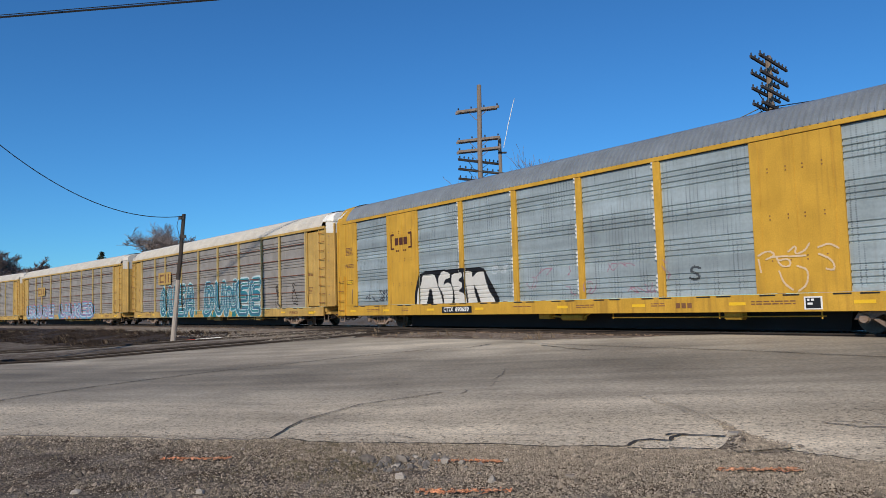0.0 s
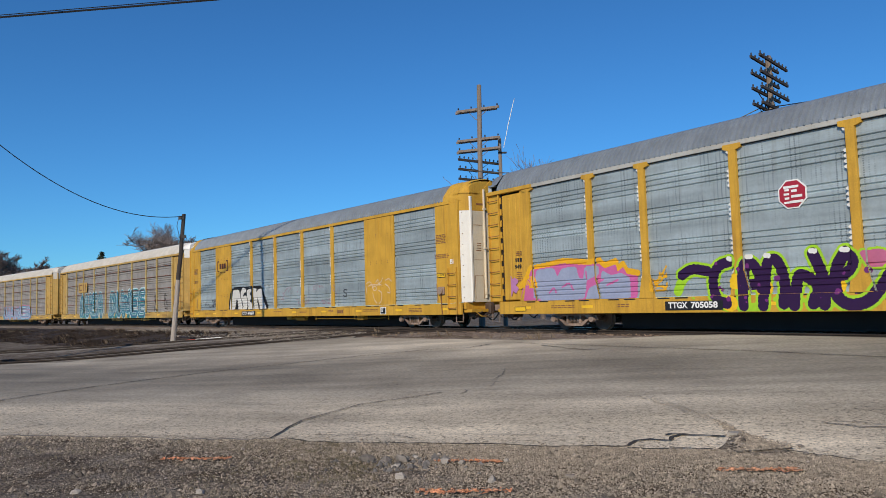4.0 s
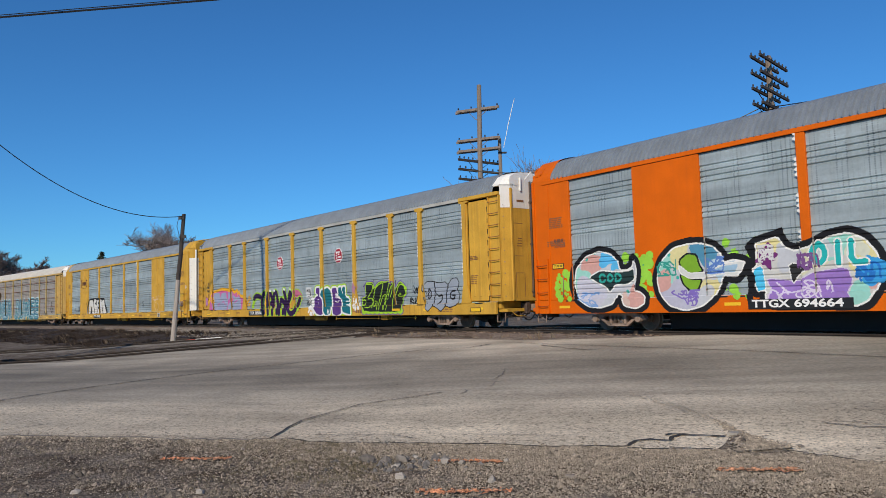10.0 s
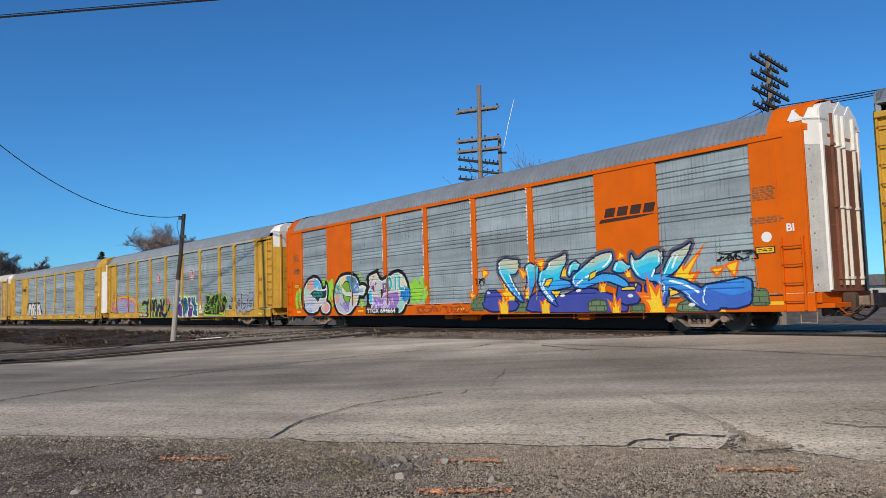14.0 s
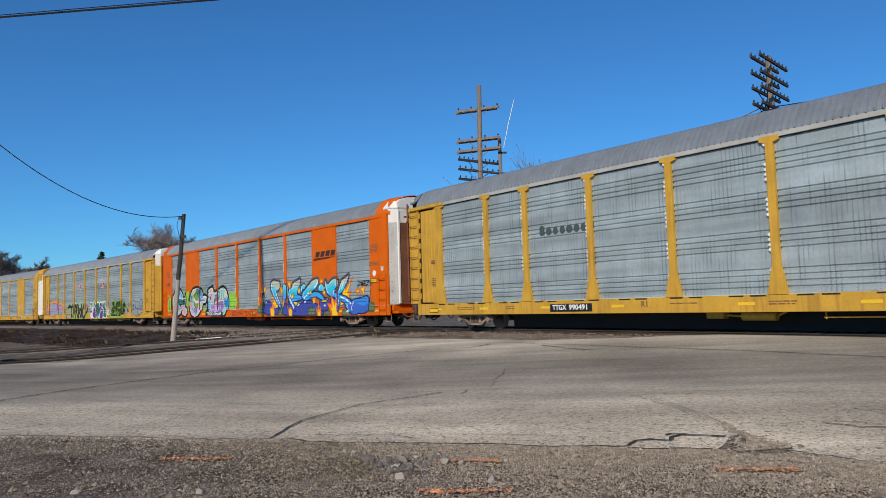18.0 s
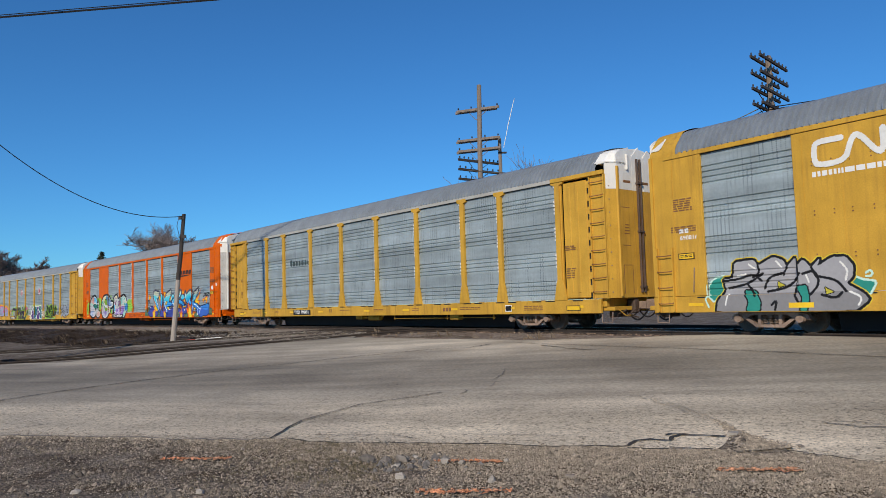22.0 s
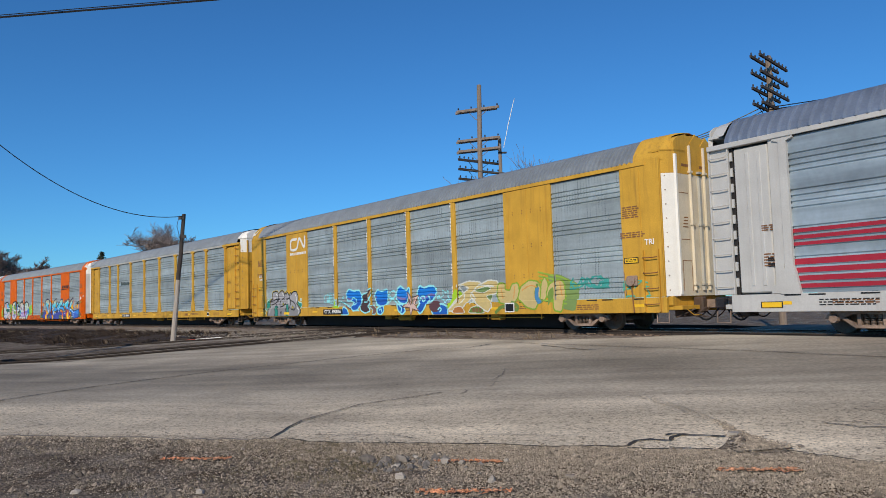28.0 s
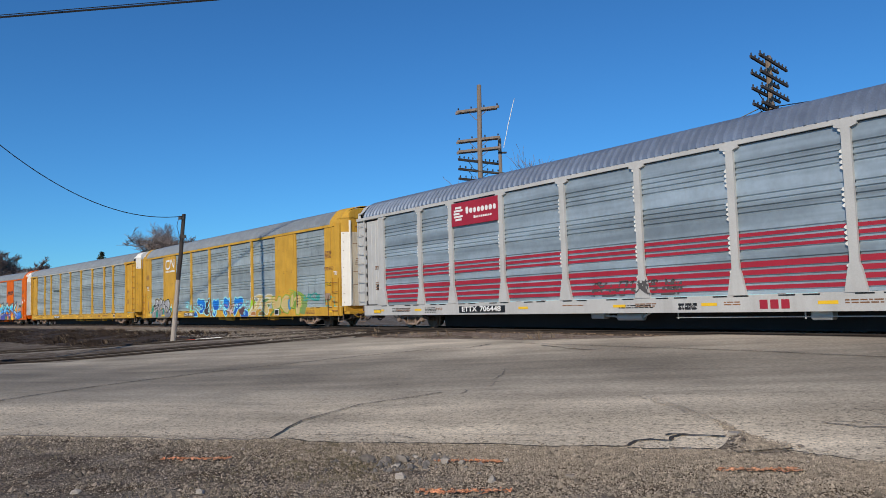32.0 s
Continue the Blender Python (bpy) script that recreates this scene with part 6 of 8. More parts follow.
    scribble(cv, 8.45, 9.0, 1.4, 1.7, 0.02, BLACK, 5, 15)
    scribble(cv, 8.35, 8.95, 1.0, 1.25, 0.02, BLACK, 5, 16)
    cv.shape("9.29,1.71 9.51,1.83 9.89,1.81 10.13,1.75 10.38,1.74 10.58,1.77 10.77,1.65 11.01,1.88 11.28,1.89 11.40,1.71 11.27,1.47 11.41,1.29 11.32,0.91 10.91,0.82 10.65,0.89 10.36,0.67 10.12,0.82 9.88,0.91 9.57,0.68 9.41,0.78 9.49,1.01 9.35,1.19 9.48,1.27 9.45,1.45 9.25,1.48", (0.3, 0.34, 0.4), BLACK, 0.035)
    for text in ("9.58,1.55 9.74,1.46 9.71,1.21 9.54,1.13 9.58,1.55", "9.93,1.79 9.99,1.43 9.88,0.91", "10.07,1.34 10.21,1.22 10.39,1.33 10.40,1.09 10.19,0.96", "10.77,1.65 10.63,1.32 10.65,0.89", "11.16,1.43 10.93,1.41 10.86,1.20 10.99,1.10 11.14,1.15 11.15,1.26 11.00,1.26"):
        cv.stroke(text, 0.032, BLACK)
    cv.finish(car, "posts", "grey letters drawn in black outline")

    cv = Canvas(-0.4, 0.6, 0.95, 2.05, 0.015, seed=15)
    cv.put((abs(cv.X - 0.1) < 0.28) & (abs(cv.Z - 1.68) < 0.26), (0.6, 0.62, 0.62))
    scribble(cv, -0.08, 0.28, 1.5, 1.82, 0.016, BLACK, 5, 17)
    scribble(cv, -0.1, 0.35, 1.05, 1.3, 0.016, BLACK, 5, 18)
    cv.finish(car, "posts", "white sticker with black scribbles")
    for x in (-2.86, 2.93):
        bm = bmesh.new()
        prism(bm, [(x + 0.37 * math.cos(radians(22.5 + 45 * k)), 3.3 + 0.37 * math.sin(radians(22.5 + 45 * k))) for k in range(8)], SIDE + 0.03, SIDE + 0.045)
        sign = part("safety_sign", bm, M["letter"], car, "red eight-sided sign with white border")
        bm = bmesh.new()
        prism(bm, [(x + 0.335 * math.cos(radians(22.5 + 45 * k)), 3.3 + 0.335 * math.sin(radians(22.5 + 45 * k))) for k in range(8)], SIDE + 0.022, SIDE + 0.028)
        part("sign_face", bm, M["red"], sign)
        bm = bmesh.new()
        for k, (a, w, z) in enumerate(((-0.2, 0.36, 3.47), (-0.02, 0.14, 3.37), (-0.02, 0.26, 3.24), (-0.06, 0.32, 3.11))):
            box(bm, x + a, x + a + w, SIDE + 0.014, SIDE + 0.02, z - 0.03, z + 0.03)
        for k in range(4):
            box(bm, x - 0.2 + 0.02 * (k % 2), x - 0.07, SIDE + 0.014, SIDE + 0.02, 3.08 + 0.1 * k, 3.13 + 0.1 * k)
        part("lettering", bm, M["letter"], sign)
    number_board(car, -5.67, "TTGX", "705058")
    brand_bars(car, 4.4, 0.72, M["brown_bar"])
    bars(car, -12.55, 2.42, 0.36, 1, M["black"], SIDE + 0.012, 0.13, 0.2, 32)
    words(car, "9493", -12.37, 2.12, 0.2, M["black"], SIDE + 0.01, wide=1.1, offset=0.006)


def brand_bars(car, x, z, m, h=0.14, w=0.13):
    bm = bmesh.new()
    for k in range(3):
        box(bm, x + k * w * 1.35, x + k * w * 1.35 + w, SIDE - 0.027, SIDE - 0.022, z - h / 2, z + h / 2)
    tagged(part("company_mark", bm, m, car), kind="stuff")


def paint_orange(car):
    cv = Canvas(-12.7, -0.9, 0.55, 2.8, 0.016, seed=21)
    green = (0.3, 0.62, 0.06)
    cv.splat(70, -12.4, -11.4, 0.95, 1.8, 0.15, green)
    cv.splat(90, -9.9, -8.7, 0.95, 2.15, 0.17, green)
    cv.splat(90, -7.6, -5.3, 0.85, 2.35, 0.18, green)
    for n, x0, x1, z0, z1, r in ((60, -2.6, -2.05, 0.98, 1.95, 0.17), (30, -2.05, -1.65, 1.05, 1.9, 0.13), (9, -1.9, -1.6, 1.8, 2.02, 0.1), (16, -1.65, -1.25, 1.15, 1.6, 0.1)):
        cv.splat(n, x0, x1, z0, z1, r, green)
    cv.splat(40, -12.3, -1.4, 0.9, 2.0, 0.07, green)
    cv.splat(60, -12.3, -1.4, 0.9, 1.9, 0.05, (0.06, 0.36, 0.16))
    mint, rose, sand, grey, lilac, sky_blue = (0.3, 0.6, 0.52), (0.6, 0.34, 0.3), (0.66, 0.6, 0.3), (0.5, 0.52, 0.56), (0.3, 0.18, 0.5), (0.1, 0.45, 0.75)
    first = "-10.63,2.41 -11.21,2.28 -11.60,1.93 -11.71,1.44 -11.54,0.98 -11.11,0.72 -10.60,0.67 -10.10,0.79 -9.96,1.08 -9.84,1.02 -9.74,0.72 -9.28,0.63 -8.97,0.78 -8.94,1.00 -9.11,1.14 -9.36,1.20 -9.26,1.41 -9.20,1.70 -9.25,1.98 -9.38,2.11 -9.42,1.88 -9.61,1.79 -9.85,1.80 -9.91,2.05 -10.19,2.30"
    second = "-7.44,2.38 -7.97,2.31 -8.38,1.96 -8.56,1.46 -8.47,1.04 -8.17,0.70 -7.65,0.56 -7.14,0.67 -6.78,0.92 -6.59,1.23 -6.53,1.45 -6.14,1.40 -5.99,1.59 -5.88,1.79 -6.21,1.88 -6.49,1.82 -6.54,2.01 -6.76,2.24 -7.08,2.36"
    third = "-5.64,2.22 -5.03,2.36 -4.87,2.08 -4.63,1.98 -4.23,2.05 -3.87,2.24 -3.41,2.30 -3.06,2.13 -2.81,1.80 -2.74,1.43 -2.83,1.03 -3.04,0.73 -3.33,0.61 -3.54,0.71 -5.38,0.72 -5.42,1.04 -5.66,1.04 -5.77,1.58 -5.62,1.68"
    for text in (first, second, third):
        cv.shape(text, BLACK, BLACK, 0.15, None, 0, 2)
    cv.shape("-5.91,2.17 -5.69,2.36 -4.91,2.55 -4.86,2.28 -5.47,2.17 -5.68,1.65", BLACK, None, 0, None, 0, 0)
    for text, base, spots in ((first, grey, (("-11.04,2.03", 0.55, rose), ("-11.46,1.58", 0.5, mint), ("-11.09,1.05", 0.7, (0.52, 0.52, 0.6)), ("-10.34,2.21", 0.4, sky_blue), ("-10.04,1.94", 0.2, sky_blue), ("-9.31,0.89", 0.5, rose), ("-9.41,1.59", 0.2, (0.7, 0.68, 0.6)), ("-9.73,0.89", 0.25, (0.62, 0.46, 0.4)))),
                              (second, (0.5, 0.51, 0.53), (("-7.87,2.18", 0.6, sand), ("-8.37,1.71", 0.5, mint), ("-8.35,1.29", 0.45, rose), ("-7.95,0.78", 0.75, (0.45, 0.45, 0.55)), ("-6.96,2.15", 0.5, (0.08, 0.26, 0.4)), ("-6.73,1.07", 0.5, sand), ("-6.51,1.62", 0.45, (0.45, 0.58, 0.66)), ("-7.13,0.92", 0.4, grey))),
                              (third, (0.55, 0.55, 0.52), (("-5.29,2.16", 0.5, sand), ("-4.32,1.80", 0.5, (0.6, 0.6, 0.42)), ("-3.60,2.10", 0.55, mint), ("-2.97,1.71", 0.5, sand), ("-3.25,1.94", 0.3, (0.6, 0.62, 0.5)), ("-2.86,1.23", 0.35, rose), ("-3.22,0.77", 0.45, mint), ("-4.81,1.83", 0.4, grey), ("-3.92,1.92", 0.3, (0.5, 0.56, 0.58))))):
        inside, d = cv.shape(text, base, None, 0, None, 0, 2)
        for at, r, c in spots:
            (x, z), = pts_of(at)
            an = np.arctan2(cv.Z - z, cv.X - x)
            cv.put(inside & (np.hypot(cv.X - x, cv.Z - z) < r * (0.8 + 0.2 * np.sin(an * 3 + x))), c)
        for k in range(26):
            q = inside & (np.hypot(cv.X - cv.rng.uniform(-12, -2), cv.Z - cv.rng.uniform(0.6, 2.5)) < 0.05)
            cv.put(q, (0.04, 0.4, 0.34))
        cv.put(inside & (d < 0.045), WHITE)
    # the dark panel in the first letter, the holes and arm of the second, the blocks in the third
    cv.shape("-11.06,1.62 -10.61,1.80 -10.05,1.72 -9.57,1.73 -9.38,1.79 -9.37,1.50 -9.63,1.37 -10.07,1.38 -10.27,1.16 -10.44,1.34 -10.73,1.46", (0.02, 0.04, 0.04), WHITE, 0.04)
    cv.word("COD", -10.75, -9.75, 1.42, 1.72, 0.035, [(0.03, 0.33, 0.28)], (0.02, 0.03, 0.03), 0.01, gap=0.3)
    cv.shape("-7.52,2.08 -7.26,2.03 -7.20,1.77 -7.09,1.61 -7.45,1.57 -7.73,1.71 -7.76,1.93", (0.2, 0.4, 0.03), BLACK, 0.05)
    cv.shape("-7.76,1.55 -7.44,1.39 -7.14,1.39 -7.25,1.15 -7.48,1.13 -7.67,1.30", (0.2, 0.4, 0.03), BLACK, 0.05)
    cv.shape("-7.81,1.80 -7.49,1.55 -6.99,1.56 -6.50,1.76 -5.94,1.79 -6.02,1.59 -6.18,1.45 -6.55,1.53 -7.10,1.44 -7.50,1.45 -7.76,1.60", (0.62, 0.64, 0.62), WHITE, 0.03)
    cv.shape("-6.93,1.61 -6.50,1.71 -6.09,1.74 -6.21,1.53 -6.55,1.57 -6.90,1.49", (0.3, 0.46, 0.6))
    cv.shape("-5.38,1.34 -4.60,1.23 -4.19,1.43 -3.49,1.51 -3.38,1.19 -3.50,0.98 -3.39,0.76 -5.34,0.80 -5.24,1.03", lilac, (0.6, 0.56, 0.68), 0.025)
    cv.shape("-4.80,1.68 -4.18,1.56 -4.55,1.43 -4.73,1.19", (0.03, 0.03, 0.03), WHITE, 0.03)
    cv.shape("-5.72,1.56 -5.48,1.66 -5.41,1.08 -5.63,1.04", (0.08, 0.5, 0.75), WHITE, 0.03)
    cv.shape("-5.67,1.47 -5.84,1.58 -5.89,0.82 -5.71,0.74", BLACK)
    cv.blob(-2.95, 1.4, 0.3, 0.32, (0.04, 0.3, 0.62), 0.08)
    scribble(cv, -3.3, -2.8, 1.2, 1.7, 0.025, (0.02, 0.16, 0.5), 8, 9)
    cv.word("OIL", -4.35, -2.95, 1.55, 2.15, 0.06, [(0.02, 0.42, 0.42)], WHITE, 0.035, gap=0.3)
    cv.blob(-5.35, 1.9, 0.24, 0.28, (0.16, 0.03, 0.16), 0.2)
    for x0, z0, w, c, k in ((-11.6, 0.75, 0.9, (0.2, 0.35, 0.62), 5), (-8.1, 0.72, 0.9, (0.2, 0.14, 0.45), 6), (-8.5, 1.55, 0.6, (0.03, 0.3, 0.24), 7), (-5.55, 1.75, 0.4, (0.6, 0.6, 0.6), 8), (-4.6, 1.5, 0.5, (0.18, 0.08, 0.24), 9), (-5.6, 0.85, 1.9, (0.62, 0.56, 0.7), 10), (-7.0, 1.55, 0.5, (0.1, 0.2, 0.5), 11)):
        scribble(cv, x0, x0 + w, z0, z0 + 0.4, 0.02, c, 9, k)
    cv.finish(car, "solid", "three huge patchwork letters on green splashes")

    cv = Canvas(1.0, 13.0, 0.55, 3.1, 0.016, seed=22)
    navy, purple, mid = (0.012, 0.02, 0.09), (0.06, 0.08, 0.36), (0.05, 0.18, 0.6)
    fl, fo = (0.85, 0.58, 0.03), (0.8, 0.16, 0.012)
    soft = (0.12, 0.12, 0.14)
    letters = ("2.66,2.33 3.00,2.44 3.36,2.37 3.62,2.34 3.65,2.07 3.48,1.90 3.21,1.90 3.29,1.57 3.58,1.21 3.92,0.92 3.60,1.02 3.18,1.35 2.86,1.72 2.65,2.02",
               "3.94,2.11 4.29,2.19 4.57,2.07 4.50,1.64 4.25,1.17 4.10,0.95 3.91,1.23 4.07,1.66",
               "4.63,1.89 4.92,1.96 5.06,2.21 5.49,2.31 5.77,2.42 5.77,2.16 5.59,1.92 5.45,1.63 5.92,1.51 5.95,1.38 5.50,1.32 5.03,1.27 5.23,1.03 5.44,0.76 4.97,0.98 4.66,1.30 4.54,1.56",
               "5.81,1.78 5.93,2.06 6.17,2.15 6.34,2.02 6.22,1.87 6.02,1.88 5.91,1.68",
               "6.05,1.70 6.38,1.88 6.78,2.14 7.25,2.29 7.61,2.32 7.65,2.11 7.43,1.88 7.13,1.78 6.91,1.78 6.57,1.50 6.86,1.61 7.31,1.70 7.75,1.64 8.10,1.45 8.25,1.20 7.89,1.34 7.47,1.49 6.92,1.44 6.44,1.30 6.07,1.36 5.98,1.54",
               "7.63,1.79 7.75,2.01 7.98,2.07 8.16,1.91 8.30,1.88 8.12,1.73 7.81,1.72",
               "8.32,2.24 8.42,2.02 8.62,2.04 8.88,2.21 9.20,2.27 9.33,2.17 9.30,1.90 9.10,1.77 9.06,1.59 9.29,1.59 9.47,1.91 9.65,2.17 10.03,2.28 10.24,2.41 10.10,2.12 9.79,1.73 9.60,1.60 9.35,1.52 9.93,1.41 10.48,1.15 10.75,1.02 11.08,1.17 11.04,0.62 10.69,0.57 10.29,0.75 9.95,1.06 9.59,1.24 9.45,1.19 9.39,0.77 9.18,0.84 9.29,1.25 9.13,1.41 8.70,1.48 8.49,1.58 8.34,1.79 8.29,1.99",
               "10.48,1.22 11.36,1.33 11.70,1.38 11.91,1.31 11.87,0.75 11.47,0.64 10.51,0.69")
    shadows = ("1.99,1.35 2.56,1.33 3.17,1.08 3.68,0.87 3.51,0.67 2.27,0.64 1.86,0.83", "4.02,0.64 4.22,1.05 4.57,1.26 5.21,1.11 5.73,1.10 6.34,1.32 6.91,1.25 7.75,1.01 8.16,0.81 8.08,0.58 5.70,0.58", "7.85,1.37 8.61,1.36 8.53,0.84 8.09,0.78 7.72,0.92", "8.74,1.37 9.29,1.28 9.26,0.86 8.86,0.65")
    for text in letters[:1] + letters[2:3] + letters[4:5] + letters[6:7]:
        cv.shape(text, soft, soft, 0.13)
    for text, w in (("1.20,0.69 1.28,1.18 1.91,1.30 1.96,0.68", 0), ("3.38,0.61 3.47,0.86 4.03,0.92 4.15,0.61", 0), ("8.20,0.57 8.29,0.77 8.69,0.80 8.71,0.56", 0), ("11.86,0.71 11.93,1.10 12.28,1.08 12.34,0.70", 0)):
        inside, d = cv.shape(text, (0.13, 0.2, 0.1), (0.05, 0.08, 0.05), 0.03)
        cv.put(inside & (((cv.Z / 0.15) % 1 < 0.13) | (((cv.X + 0.16 * np.floor(cv.Z / 0.15)) / 0.33) % 1 < 0.08)), (0.05, 0.08, 0.05))
    for text in shadows:
        cv.shape(text, purple, navy, 0.06)
    for text in ("6.68,0.61 6.70,0.86 7.00,0.95 7.33,0.88 7.38,0.61", "9.74,0.58 9.83,0.77 10.12,0.86 10.43,0.76 10.55,0.57"):
        inside, d = cv.shape(text, (0.16, 0.24, 0.13), (0.05, 0.08, 0.05), 0.04)
        cv.put(inside & (((cv.Z / 0.15) % 1 < 0.13) | (((cv.X + 0.16 * np.floor(cv.Z / 0.15)) / 0.33) % 1 < 0.08)), (0.05, 0.08, 0.05))
    spots = [("3.24,1.13", 1.15, 2.3), ("2.97,0.65", 0.9, 1.8), ("4.05,1.14", 0.7, 1.6), ("4.91,0.62", 0.85, 1.6), ("7.24,1.24", 0.55, 1.5), ("7.72,0.57", 0.8, 1.7), ("8.21,1.63", 0.45, 2.0), ("9.13,0.72", 1.35, 2.0), ("9.82,1.33", 1.25, 0.9), ("5.67,1.75", 0.45, 1.5), ("11.02,0.58", 0.9, 1.7)]
    for at, r, an in spots:
        (x, z), = pts_of(at)
        cv.flame(x, z, r, an, fo, fl)
    for text in letters:
        cv.shape(text, navy, navy, 0.055)
    for text in letters:
        inside, d = cv.shape(text, mid)
        f = cv.Z + 0.08 * np.sin(cv.X * 4)
        for lo, hi, c in ((0, 1.05, (0.05, 0.14, 0.52)), (1.05, 1.35, (0.05, 0.24, 0.68)), (1.35, 1.62, (0.05, 0.36, 0.78)), (1.62, 1.85, (0.03, 0.5, 0.76)), (1.85, 2.0, (0.1, 0.58, 0.72)), (2.0, 2.1, (0.3, 0.6, 0.58)), (2.1, 4, (0.5, 0.54, 0.42))):
            cv.put(inside & (f >= lo) & (f < hi), c)
        cv.put(inside & (d > 0.04) & (d < 0.075) & (np.roll(inside, 6, axis=0) < inside), (0.72, 0.86, 0.9))
    for text in ("3.21,1.85 3.36,1.52 3.65,1.19", "4.84,1.66 4.69,1.46 4.90,1.20 5.20,0.94", "7.61,2.23 7.51,2.04 7.28,1.90", "9.28,2.18 9.24,1.96", "6.15,1.41 6.40,1.56", "6.55,1.63 7.04,1.79", "9.50,1.41 9.96,1.29 10.38,1.07", "9.79,2.09 9.62,1.76", "9.08,1.72 8.99,1.55"):
        cv.stroke(text, 0.028, (0.75, 0.88, 0.92))
    for text, c in (("4.80,1.44 4.92,1.62 5.18,1.65 4.97,1.40", fl), ("6.68,1.54 6.75,1.73 7.00,1.81 6.90,1.64", fl), ("5.11,1.25 5.49,1.23 5.31,1.04", fl), ("7.95,1.26 8.41,1.27 8.39,1.20 7.95,1.20", fl), ("9.50,1.20 9.79,1.07 9.51,0.99", fl), ("8.40,1.36 8.48,1.36 8.42,1.26", fl)):
        cv.shape(text, c, navy, 0.035, None, 0, 0)
    for at, r, an in spots[2:3] + spots[4:8]:
        (x, z), = pts_of(at)
        cv.flame(x, z - 0.03, r * 0.8, an, fo, fl)
    for text in ("1.82,2.14 2.10,1.98 1.86,1.84", "1.10,1.32 1.45,1.22 1.20,1.07", "4.52,2.24 4.81,2.27 4.72,1.97", "7.91,2.28 8.08,2.18 7.87,2.12", "3.70,2.03 3.99,1.88 3.85,1.71", "10.82,1.64 11.10,1.67 10.93,1.51", "11.23,1.72 11.52,1.80 11.42,1.48"):
        cv.shape(text, fl, fo, 0.06, None, 0, 0)
    for at in ("2.09,1.29", "5.57,1.10", "6.24,1.24", "8.23,1.03", "10.21,0.74"):
        (x, z), = pts_of(at)
        cv.blob(x, z, 0.1, 0.045, WHITE)
    scribble(cv, 10.9, 12.1, 1.85, 2.05, 0.02, BLACK, 9, 23)
    scribble(cv, 1.5, 1.9, 1.45, 1.8, 0.018, BLACK, 5, 24)
    cv.finish(car, "solid", "blue shaded letters with yellow flames")
    cv = Canvas(-2.2, 1.4, 0.55, 0.95, 0.02, seed=25)
    scribble(cv, -2.2, 1.2, 0.6, 0.85, 0.016, (0.3, 0.05, 0.02), 22, 26)
    cv.finish(car, "solid", "thin dark red marker scribble")
    bm = bmesh.new()
    for k in range(4):
        x = 7.4 + k * 0.46
        prism(bm, [(x, 3.36), (x + 0.36, 3.36), (x + 0.44, 3.62), (x + 0.08, 3.62)], SIDE - 0.006, SIDE - 0.002)
    prism(bm, [(7.2, 3.2), (8.6, 3.24), (9.25, 3.31), (8.5, 3.32), (7.28, 3.31)], SIDE - 0.006, SIDE - 0.002)
    part("company_mark", bm, M["mark_brown"], car, "dark slanted company mark")
    number_board(car, -4.6, "TTGX", "694664", 2.5)
    words(car, "BI", 12.95, 2.52, 0.26, M["letter"], offset=0.008)
    bm = bmesh.new()
    tube(bm, (12.35, SIDE - 0.008, 2.35), (12.35, SIDE - 0.002, 2.35), 0.13, n=16)
    part("round_sticker", bm, M["letter"], car, "round white sticker")
    bars(car, -12.45, 2.9, 0.5, 1, M["rust"], h=0.11, gap=0.13, seed=3)
    words(car, "29425", -12.2, 2.68, 0.16, M["rust"], SIDE - 0.006, wide=1.2, offset=0.004)


M["mark_grey"] = mat("dark_teal_grey_paint", (0.06, 0.085, 0.085), 0.55, var=0.1)


def rounded_row(owner, x, z, n, step, r, y, m, name):
    """A row of plain rounded blocks in the size of a line of lettering; the first one is tall."""
    bm = bmesh.new()
    for k in range(n):
        top = r * (1.7 if k == 0 else 1.0)
        w = step * (0.36, 0.42, 0.32, 0.34, 0.44)[k % 5]
        c = min(w, r) * 0.6
        cx = x + k * step
        prism(bm, [(cx - w + c, z - r), (cx + w - c, z - r), (cx + w, z - r + c), (cx + w, z + top - c), (cx + w - c, z + top), (cx - w + c, z + top), (cx - w, z + top - c), (cx - w, z - r + c)], y - 0.004, y)
    return tagged(part(name, bm, m, owner), kind="stuff")


def paint_plain(car):
    rounded_row(car, -6.4, 3.18, 8, 0.3, 0.125, SIDE + 0.04, M["mark_grey"], "company_mark")
    number_board(car, -5.22, "TTGX", "990491")
    words(car, "R1", -2.42, 0.77, 0.24, M["brown_bar"], SIDE - 0.026, offset=0.006)
    brand_bars(car, 5.9, 0.73, M["brown_bar"])
    plate(car, "inspection_label", 9.3, 9.62, 0.62, 0.84, M["letter"], SIDE - 0.021)
    plate(car, "inspection_label", 9.33, 9.59, 0.65, 0.81, M["black"], SIDE - 0.027)


